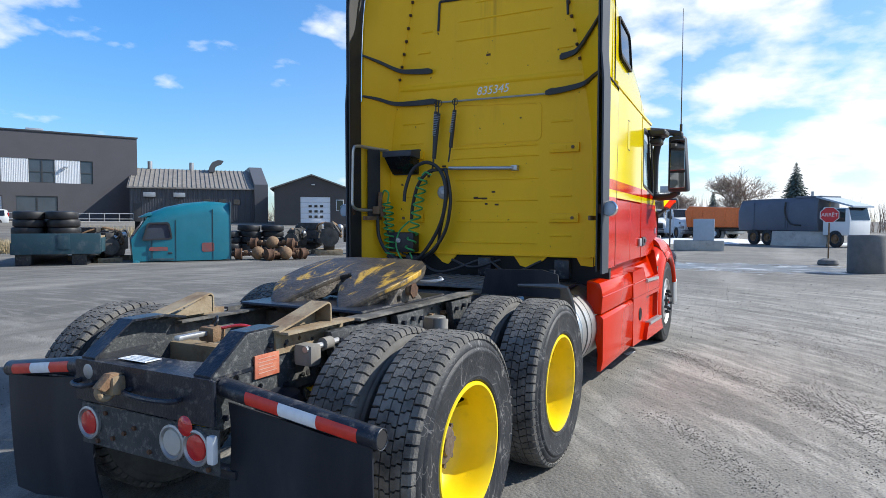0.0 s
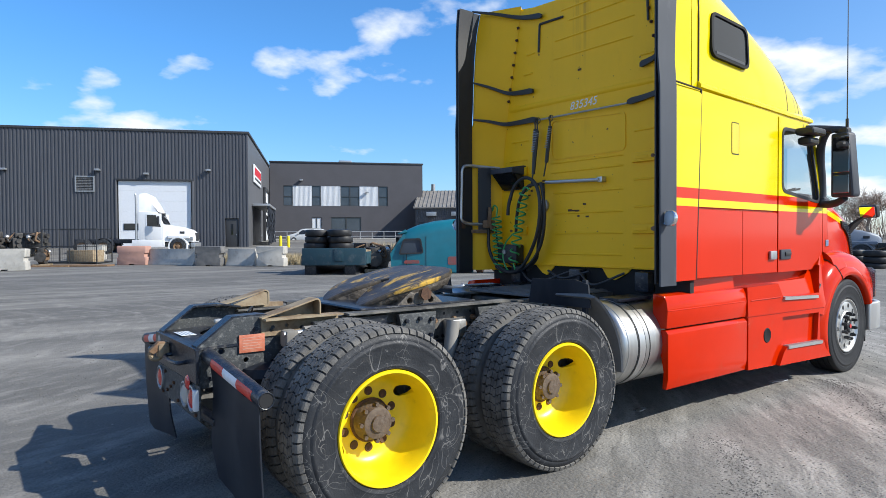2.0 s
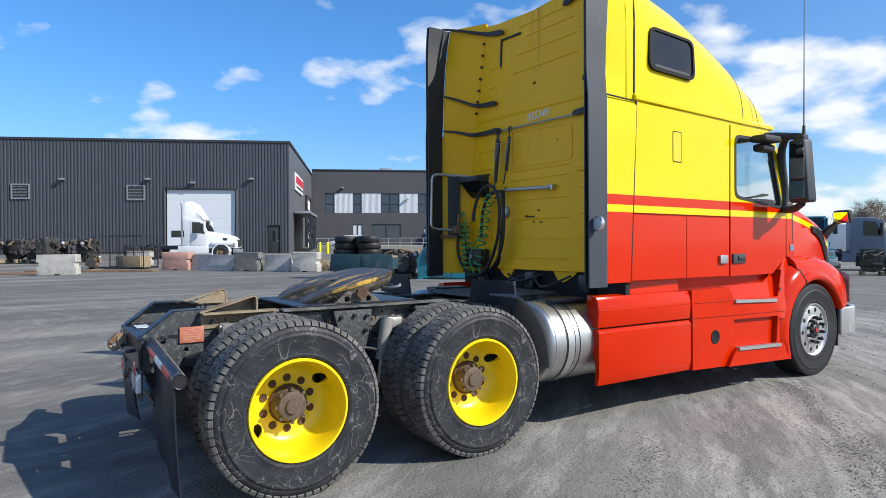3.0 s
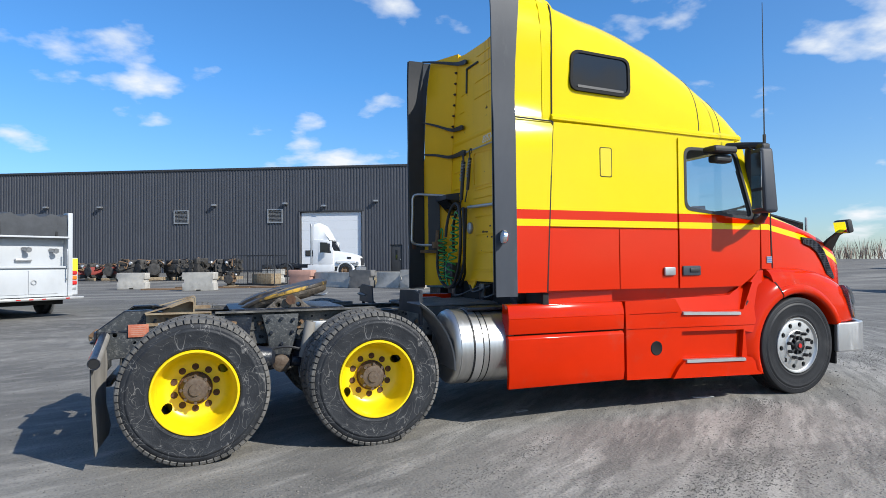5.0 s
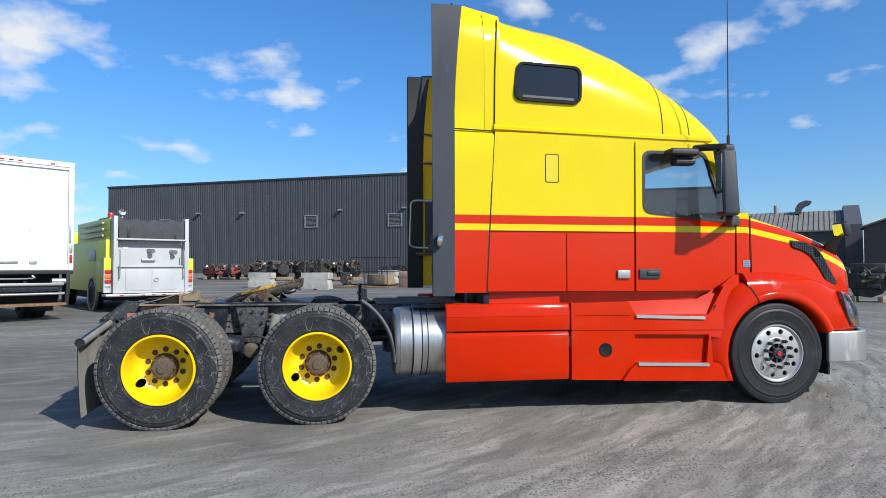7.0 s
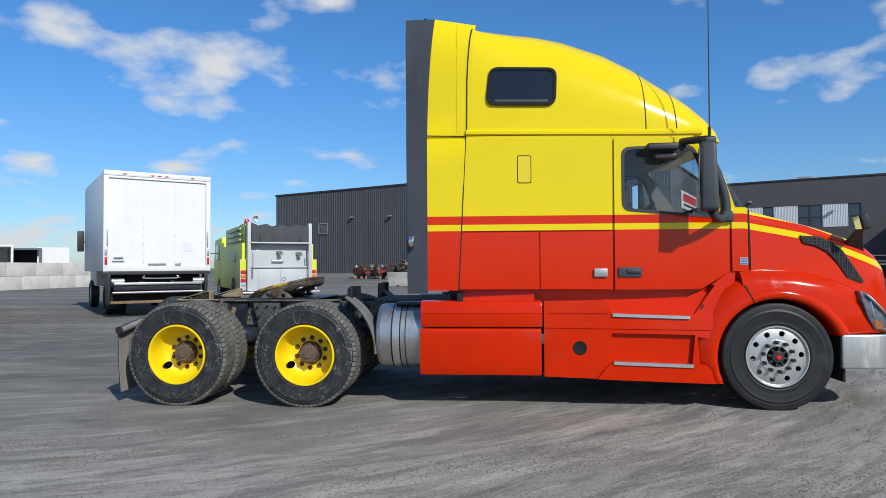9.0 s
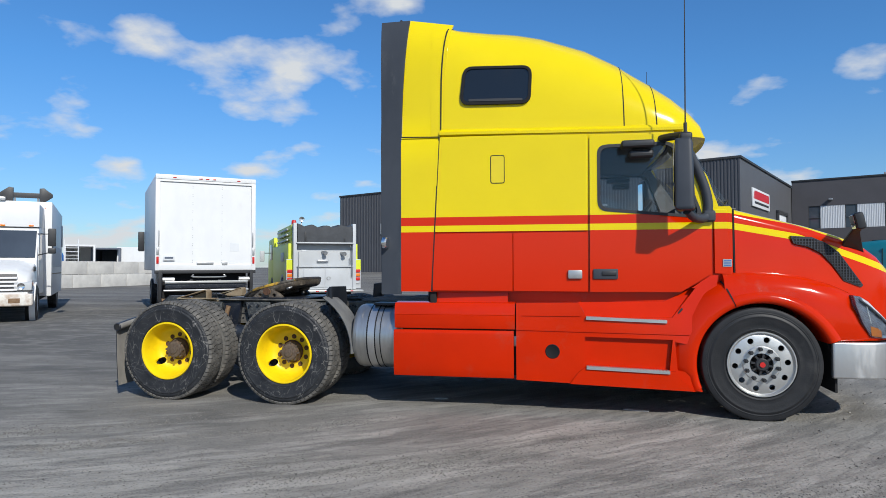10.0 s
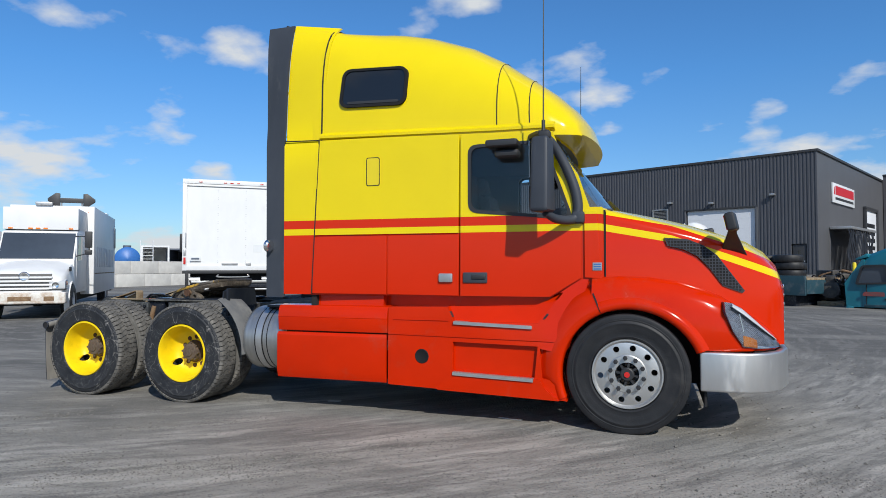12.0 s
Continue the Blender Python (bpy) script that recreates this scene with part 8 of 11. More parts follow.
    for k in range(9):
        box(rb, 1.27, 2.13, -0.41 + k * 0.1, -0.385 + k * 0.1, 1.0355, 1.043)
    part("deck_ribs", rb, M["fender_grey"], truck)
    # rear brake valve with its lines
    vb = part("brake_valve", rbox(-1.03, -0.94, 0.03, 0.14, 0.93, 1.01, 0.02), M["rust"], truck)
    part("valve_arm", rbox(-1.2, -0.96, 0.07, 0.11, 0.965, 0.99, 0.008), M["alu"], vb)
    part("air_line", tube(B(), smooth_path([(-0.97, 0.04, 1.0), (-0.9, -0.06, 1.01), (-0.84, -0.14, 0.95), (-0.82, -0.2, 0.82)], 5), 0.008, 6), M["lens_red"], vb)
    part("air_line", tube(B(), smooth_path([(-0.99, 0.06, 1.01), (-0.98, 0.05, 1.04), (-0.94, 0.1, 1.05), (-0.93, 0.16, 0.98), (-0.9, 0.22, 0.86)], 5), 0.007, 6), M["black"], vb)
    part("cross_member", rbox(-0.98, -0.88, -0.42, 0.42, 0.74, 0.90, 0.015), M["tan"], truck)
    for k in range(4):
        part("air_line", tube(B(), smooth_path([(-0.8, 0.2 - 0.1 * k, 0.82), (0.0, 0.25 - 0.12 * k, 0.86), (0.9, 0.22 - 0.1 * k, 0.9), (1.6, 0.2 - 0.1 * k, 0.94)], 6), 0.012, 6), M["black"], truck)


build_chassis()


def build_fifth_wheel():
    """Coupling plate with its throat, tipped back on a pivot over two cast pedestals."""
    half = [(0.40, 0.0), (0.395, 0.22), (0.36, 0.36), (0.27, 0.44), (0.12, 0.475), (-0.08, 0.47), (-0.25, 0.41), (-0.38, 0.33), (-0.43, 0.27), (-0.43, 0.22), (-0.36, 0.17), (-0.22, 0.09), (-0.10, 0.058), (-0.02, 0.05), (0.03, 0.0)]
    out = half + [(x, -y) for x, y in half[-2:0:-1]]
    fw = thing("fifth_wheel", "greasy black fifth wheel plate with worn yellow streaks", "coupling", m=pose(0.07, 0, 1.185, 0, -13, 0))
    rng = random.Random(8)

    def droop(b):
        # the two legs behind the throat bend down
        for v in b.verts:
            if v.co.x < -0.14:
                v.co.z -= 0.75 * (v.co.x + 0.14) ** 2
        return b
    part("plate", droop(bevel(prism(B(), out, "z", -0.016, 0.018), 0.01, 3, 40)), M["plate5"], fw)
    # cast rim below the plate, thick and lumpy with old grease
    rings = []
    for z, k in ((-0.014, 0.985), (-0.04, 0.965), (-0.07, 0.93), (-0.085, 0.88)):
        rings.append([(p[0] * k + 0.002, p[1] * k, z) for p in out])
    rim = loft(B(), rings)
    bmesh.ops.subdivide_edges(rim, edges=[e for e in rim.edges if e.calc_length() > 0.07], cuts=1)
    for v in rim.verts:
        if v.co.z < -0.02:
            v.co += Vector((rng.uniform(-1, 1), rng.uniform(-1, 1), rng.uniform(-1, 1))) * 0.007
    part("cast_rim", droop(rim), M["grease"], fw)
    for s in (-1, 1):
        ped = prism(B(), [(-0.20, -0.165), (0.20, -0.165), (0.19, -0.14), (0.09, -0.06), (0.05, -0.03), (-0.05, -0.03), (-0.09, -0.06), (-0.19, -0.14)], "y", s * 0.37, s * 0.45)
        ped = cut(ped, [cyl(B(), (x, s * 0.2, -0.12), (x, s * 0.6, -0.12), 0.022, 14) for x in (-0.09, 0.09)])
        bmesh.ops.transform(ped, matrix=pose(0, 0, 0.01, 0, 13, 0), verts=ped.verts)
        pd = part("pedestal", bevel(ped, 0.008, 2), M["grease"], fw)
        part("pivot_pin", cyl(B(), (0.0, s * 0.35, -0.065), (0.0, s * 0.49, -0.065), 0.034, 14), M["rust"], pd)
        part("pivot_cap", cyl(B(), (0.0, s * 0.485, -0.065), (0.0, s * 0.497, -0.065), 0.048, 6), M["nut_rust"], pd)
        part("leg_rib", droop(prism(B(), [(-0.40, -0.07), (-0.10, -0.085), (-0.10, -0.02), (-0.40, -0.02)], "y", s * 0.25, s * 0.28)), M["grease"], fw)
        part("lock_jaw", rbox(-0.06, 0.12, min(s * 0.03, s * 0.15), max(s * 0.03, s * 0.15), -0.12, -0.03, 0.02), M["grease"], fw)
        part("post", cyl(B(), (-0.14, s * 0.40, -0.17), (-0.12, s * 0.40, -0.05), 0.015, 8), M["tan"], fw)
    part("release_handle", tube(B(), smooth_path([(0.2, -0.3, -0.08), (0.25, -0.46, -0.09), (0.30, -0.53, -0.09), (0.33, -0.50, -0.085)], 5), 0.011, 6), M["steel"], fw)
    for k in range(3):
        x, y = (-0.18, 0.02, 0.22)[k], (0.22, -0.12, 0.1)[k]
        lump = B()
        bmesh.ops.create_icosphere(lump, subdivisions=2, radius=0.05, matrix=pose(x, y, -0.10) @ Matrix.Diagonal((1.4, 1, 0.7, 1)))
        for v in lump.verts:
            v.co += Vector((rng.uniform(-1, 1), rng.uniform(-1, 1), rng.uniform(-1, 1))) * 0.01
        part("grease_lump", lump, M["grease"], fw)
    part("base_rail", rbox(-0.5, 0.5, -0.46, 0.46, -0.155, -0.135, 0.008, 1, pose(0, 0, 0, 0, 13, 0)), M["frame"], fw)


build_fifth_wheel()


# ---- neighbours: vehicles ----
def wheel_mesh(R, W, name="wheel"):
    h = W / 2
    return lathe(B(), [(-h, R * 0.58), (-h, R * 0.86), (-h * 0.85, R), (h * 0.85, R), (h, R * 0.86), (h, R * 0.58), (h * 0.4, R * 0.56), (-h * 0.4, R * 0.56)], (0, 0, 0), "y", 32, wrap=True)


TYRE_FAR = mesh_of(wheel_mesh(0.5, 0.28), "tyre", M["rubber"])
RIM_FAR = mesh_of(lathe(B(), [(-0.10, 0.29), (-0.12, 0.28), (-0.05, 0.24), (-0.03, 0.13), (-0.10, 0.12), (-0.12, 0.05), (-0.12, 0.0)], (0, 0, 0), "y", 24), "rim", M["white_paint"])
RIM_DARK = mesh_of(lathe(B(), [(-0.10, 0.29), (-0.12, 0.28), (-0.05, 0.24), (-0.03, 0.13), (-0.10, 0.12), (-0.12, 0.05), (-0.12, 0.0)], (0, 0, 0), "y", 24), "rim", M["rust"])


def far_wheel(parent, x, y, scale=1.0, dark=False):
    w = new("wheel")
    w.parent = parent
    w.matrix_basis = pose(x, y, 0.5 * scale, 0, 0, 0 if y < 0 else 180) @ Matrix.Diagonal((scale, scale, scale, 1))
    share("tyre", TYRE_FAR, w, Matrix())
    share("rim", RIM_DARK if dark else RIM_FAR, w, Matrix())


def build_box_truck():
    # local x forward from the tail; the tail stands at x = 0
    t = thing("box_truck", "white box truck with a roll-up tail door", "truck", m=pose(-7.57, 10.48, 0, 0, 0, 130))
    W, z0, z1, Ln = 1.49, 1.34, 4.27, 5.3
    part("body", cut(rbox(0.0, Ln, -W, W, z0, z1, 0.03), [box(B(), -1, 0.07, -W + 0.13, W - 0.13, z0 + 0.16, z1 - 0.2)]), M["white_paint"], t)
    n = 10
    for i in range(n):
        a = z0 + 0.16 + (z1 - z0 - 0.36) * i / n
        part("door_slat", box(B(), 0.045, 0.075, -W + 0.135, W - 0.135, a, a + (z1 - z0 - 0.36) / n - 0.0004), M["white_paint"], t)
    for y in (-0.45, 0.42):
        bm = B()
        for i in range(n):
            a = z0 + 0.25 + (z1 - z0 - 0.36) * i / n
            for k in range(2):
                cyl(bm, (0.046, y, a + k * 0.06), (0.038, y, a + k * 0.06), 0.012, 6)
        part("hinge_rivets", bm, M["steel"], t)
    part("header_rail", rbox(-0.02, 0.06, -W, W, z1 - 0.13, z1 + 0.01, 0.01), M["white_paint"], t)
    for y in (-0.95, -0.2, 0.0, 0.2, 0.95):
        part("marker_lamp", rbox(-0.035, -0.015, y - 0.05, y + 0.05, z1 - 0.09, z1 - 0.06, 0.006), M["lens_red"], t)
    for s in (-1, 1):
        part("corner_post", rbox(-0.015, 0.05, s * (W - 0.06) - 0.06, s * (W - 0.06) + 0.06, z0, z1 - 0.14, 0.01), M["white_paint"], t)
        tl = part("tail_lamp", rbox(-0.04, -0.01, s * (W - 0.07) - 0.035, s * (W - 0.07) + 0.035, z0 + 0.2, z0 + 0.42, 0.015), M["lens_red"], t)
        part("reverse_lamp", rbox(-0.04, -0.01, s * (W - 0.07) - 0.035, s * (W - 0.07) + 0.035, z0 + 0.47, z0 + 0.68, 0.015), M["steel"], t)
        part("grab_handle", tube(B(), smooth_path([(-0.02, s * (W - 0.10), z0 + 0.75), (-0.07, s * (W - 0.10), z0 + 0.8), (-0.07, s * (W - 0.10), z0 + 1.15), (-0.02, s * (W - 0.10), z0 + 1.2)], 4), 0.015, 6), M["steel"], t)
    part("latch", rbox(0.0, 0.06, -0.2, 0.3, z0 + 0.18, z0 + 0.25, 0.01), M["steel"], t)
    part("latch_lever", rbox(0.0, 0.06, -0.62, -0.45, z0 + 0.14, z0 + 0.26, 0.01), M["steel"], t)
    pl = part("plate", rbox(-0.012, 0.0, 0.94, 1.26, z0 + 0.30, z0 + 0.46, 0.004), M["corr_white"], t, "licence plate with blue characters blanked")
    part("plate_bar", box(B(), -0.0145, -0.0125, 0.98, 1.22, z0 + 0.35, z0 + 0.41), M["navy_steel"], pl)
    part("door_patch", rbox(0.04, 0.047, -0.98, -0.7, z0 + 0.6, z0 + 0.86, 0.003, 1), M["corr_white"], t)
    # folded tail lift under the floor
    part("sill", rbox(-0.03, 0.2, -W, W, z0 - 0.1, z0, 0.01), M["black"], t)
    lift = part("tail_lift", rbox(-0.10, 0.25, -1.2, 1.2, 0.78, 0.93, 0.02), M["frame"], t, "folded tail lift")
    part("lift_edge", rbox(-0.16, -0.10, -1.22, 1.22, 0.94, 1.01, 0.01), M["alu"], lift)
    part("lift_tube", cyl(B(), (-0.08, -1.25, 0.72), (-0.08, 1.25, 0.72), 0.035, 12), M["steel"], lift)
    part("lift_plank", rbox(-0.12, 0.30, -1.3, 1.3, 0.40, 0.47, 0.008), M["rust"], lift, "rust-brown edge of the folded platform")
    # dark board added to put shade under the box floor
    part("lift_shade_backing", box(B(), 0.32, 0.36, -1.25, 1.25, 0.47, z0 - 0.1), M["dark"], lift)
    part("hand_bar", tube(B(), smooth_path([(-0.05, -0.5, 1.2), (-0.09, -0.5, 1.13), (-0.09, 0.4, 1.13), (-0.05, 0.4, 1.2)], 3), 0.02, 6), M["alu"], lift)
    for s in (-1, 1):
        part("lift_hanger", bevel(prism(B(), [(-0.06, 1.3), (0.3, 1.3), (0.28, 0.5), (0.05, 0.38), (-0.08, 0.9)], "y", s * 1.30, s * 1.40), 0.01, 1), M["black"], lift)
        part("lift_motor", cyl(B(), (-0.05, s * 0.95, 1.05), (-0.05, s * 1.28, 1.05), 0.085, 14), M["alu"], lift)
        part("mud_flap", rbox(1.05, 1.07, s * 1.1 - 0.25, s * 1.1 + 0.25, 0.2, 0.85, 0.005), M["flap"], t)
        for x in (1.7,):
            far_wheel(t, x, s * 1.12)
            far_wheel(t, x, s * 0.82)
        far_wheel(t, 6.6, s * 1.05)
        part("frame_rail", rbox(0.2, 7.4, s * 0.42 - 0.04, s * 0.42 + 0.04, 0.8, 1.05, 0.01), M["frame"], t)
        part("door_mirror", rbox(5.65, 5.75, s * 1.58 - 0.11, s * 1.58 + 0.11, 2.05, 2.8, 0.04), M["black"], t)
        part("mirror_arm", cyl(B(), (5.7, s * 1.1, 2.4), (5.7, s * 1.55, 2.4), 0.025, 6), M["black"], t)
    part("cab", bevel(prism(B(), [(5.35, 0.8), (7.4, 0.8), (7.45, 1.5), (6.9, 1.65), (6.3, 2.6), (5.35, 2.7)], "y", -1.1, 1.1), 0.05, 2), M["white_paint"], t)


build_box_truck()


def build_fire_truck():
    f = thing("fire_truck", "lime-yellow pumper fire truck with a grey tailboard and tarpaulin", "truck", m=pose(-5.2, 14.4, 0, 0, 0, 122.5) @ Matrix.Diagonal((1, 1.06, 1, 1)))
    W = 1.22
    # grey tail body in a recess between two posts
    part("body_side", bevel(cut(box(B(), 0.45, 5.6, -W, W, 0.62, 2.3), [box(B(), -1, 1.2, -0.95, 0.95, 0.4, 3)]), 0.02, 2), M["lime"], f)
    part("tail_panel", rbox(0.38, 0.46, -0.97, 0.97, 1.48, 2.32, 0.01), M["silver_paint"], f)
    part("tail_locker", rbox(0.14, 0.44, -0.97, 0.97, 0.60, 1.42, 0.01), M["silver_paint"], f)
    part("tail_shelf", rbox(0.08, 0.46, -1.0, 1.0, 1.42, 1.48, 0.01), M["silver_paint"], f)
    for y0, y1 in ((-0.72, 0.0), (0.02, 0.74)):
        part("locker_door", rbox(0.118, 0.14, y0, y1, 0.68, 1.36, 0.01), M["silver_paint"], f)
    part("door_ring", lathe(B(), [(0.10 + 0.008 * math.sin(k * math.pi / 4), 0.06 + 0.012 * math.cos(k * math.pi / 4)) for k in range(8)], (0, -0.12, 1.02), "x", 18, wrap=True), M["steel"], f)
    for y, z in ((0.05, 1.98), (-0.62, 1.95)):
        nz = part("hose_outlet", cyl(B(), (0.38, y, z), (0.2, y - 0.06, z - 0.03), 0.055, 12), M["steel"], f)
        part("outlet_cap", cyl(B(), (0.2, y - 0.06, z - 0.03), (0.15, y - 0.08, z - 0.04), 0.075, 12), M["steel"], nz)
    part("number_plate", rbox(0.28, 0.38, -0.15, 0.25, 1.62, 1.70, 0.03), M["steel"], f)
    part("label_plate", rbox(0.37, 0.378, 0.62, 0.78, 2.0, 2.08, 0.002, 1), M["corr_white"], f)
    for s in (-1, 1):
        part("tail_post", rbox(0.1, 0.42, s * 1.03 - 0.06, s * 1.03 + 0.06, 0.6, 3.04, 0.015), M["silver_paint"], f)
        part("handrail", tube(B(), smooth_path([(0.1, s * 0.93, 1.1), (0.03, s * 0.93, 1.14), (0.03, s * 0.93, 1.9), (0.1, s * 0.93, 1.95)], 4), 0.018, 6), M["steel"], f)
        lb = part("light_panel", rbox(0.30, 0.5, s * 1.19 - 0.115, s * 1.19 + 0.115, 0.62, 1.72, 0.02), M["silver_paint"], f)
        part("yellow_panel", box(B(), 0.294, 0.2985, s * 1.19 - 0.11, s * 1.19 + 0.11, 1.30, 1.70), M["lime"], lb)
        for z in (0.98, 1.13, 1.28):
            part("tail_lamp", rbox(0.27, 0.30, s * 1.19 - 0.085, s * 1.19 + 0.085, z - 0.06, z + 0.06, 0.02), M["lens_red"] if z != 1.13 else M["lens_amber"], lb)
        part("reverse_lamp", rbox(0.28, 0.30, s * 1.19 - 0.07, s * 1.19 + 0.07, 0.78, 0.86, 0.01), M["steel"], lb)
        for z in (2.85, 2.65, 2.45):
            part("ladder_rail", rbox(0.9, 4.0, s * 1.2 - 0.03, s * 1.2 + 0.03, z - 0.05, z + 0.02, 0.01), M["steel"], f)
        part("upper_side", rbox(0.5, 5.0, s * 1.08 - 0.03, s * 1.08 + 0.03, 2.3, 3.0, 0.01), M["lime"], f)
        part("wheel_arch", lathe(B(), [(s * 1.15, 0.52), (s * 1.235, 0.52), (s * 1.235, 0.60), (s * 1.15, 0.60)], (2.2, 0, 0.55), "y", 32, wrap=True), M["steel"], f)
        # near-black disc on the uncut side stands for the shaded wheel opening
        part("arch_shade_disc", cyl(B(), (2.2, s * 1.1, 0.55), (2.2, s * 1.228, 0.55), 0.54, 28), M["dark"], f)
        part("side_door", rbox(0.7, 1.5, s * 1.225 - 0.012, s * 1.225 + 0.012, 0.7, 1.6, 0.01), M["lime"], f)
        part("side_gauge", rbox(1.7, 2.6, s * 1.225 - 0.02, s * 1.225 + 0.02, 1.65, 2.0, 0.02), M["steel"], f)
        far_wheel(f, 2.2, s * 1.1)
        far_wheel(f, 6.3, s * 1.08)
        part("tarp_strap", rbox(0.10, 0.13, s * 0.68 - 0.03, s * 0.68 + 0.03, 2.34, 2.72, 0.008), M["black"], f)
    part("tailboard", rbox(-0.08, 0.46, -1.32, 1.32, 0.5, 0.58, 0.02), M["alu"], f, "bright tread-plate tailboard")
    for y in (-0.9, -0.3, 0.0, 0.3, 0.9):
        part("marker_lamp", rbox(-0.095, -0.08, y - 0.05, y + 0.05, 0.525, 0.56, 0.005), M["lens_red"], f)
    # tarpaulin sags between the posts
    rings = []
    for k in range(15):
        y = -0.95 + k * 1.9 / 14
        sag = 0.05 * math.sin(k * 1.7) + 0.06 * math.sin(math.pi * k / 14)
        rings.append([(0.13, y, 2.33), (0.10 + 0.03 * math.sin(k * 2.1), y, 2.6), (0.16, y, 2.98 - sag), (0.6, y, 3.02 - sag), (2.6, y, 3.04 - sag), (2.6, y, 2.3)])
    part("tarpaulin", loft(B(), rings), M["tarp"], f, "sagging grey tarpaulin")
    part("hose_bed_rail", rbox(0.06, 0.16, -1.0, 1.0, 2.29, 2.34, 0.01), M["silver_paint"], f)
    bc = part("beacon", lathe(B(), [(0.0, 0.0), (0.0, 0.09), (0.12, 0.085), (0.17, 0.06), (0.18, 0.0)], (1.1, 0.95, 3.04), "z", 18), M["lens_red"], f, "red rotating beacon")
    sp = part("spot_lamp", lathe(B(), [(0.0, 0.0), (-0.02, 0.1), (0.1, 0.09), (0.16, 0.03), (0.16, 0.0)], (0.55, 0.75, 3.2), "x", 18), M["chrome"], f)
    part("lamp_stem", cyl(B(), (0.6, 0.75, 3.0), (0.62, 0.75, 3.14), 0.02, 6), M["steel"], f)
    part("cab", bevel(prism(B(), [(5.65, 0.6), (8.0, 0.6), (8.05, 1.6), (7.7, 2.7), (5.65, 2.75)], "y", -1.2, 1.2), 0.06, 2), M["lime"], f)
    for s in (-1, 1):
        part("side_pane", rbox(6.1, 7.4, s * 1.2 - 0.008, s * 1.2 + 0.008, 1.75, 2.45, 0.006), M["glass_dark"], f)
        part("door_mirror", rbox(7.6, 7.7, s * 1.5 - 0.1, s * 1.5 + 0.1, 1.7, 2.2, 0.03), M["silver_paint"], f)
        part("mirror_arm", cyl(B(), (7.6, s * 1.2, 2.1), (7.64, s * 1.45, 2.1), 0.02, 6), M["black"], f)
    part("undertray", rbox(0.5, 7.5, -1.0, 1.0, 0.35, 0.6, 0.02), M["dark"], f)


build_fire_truck()


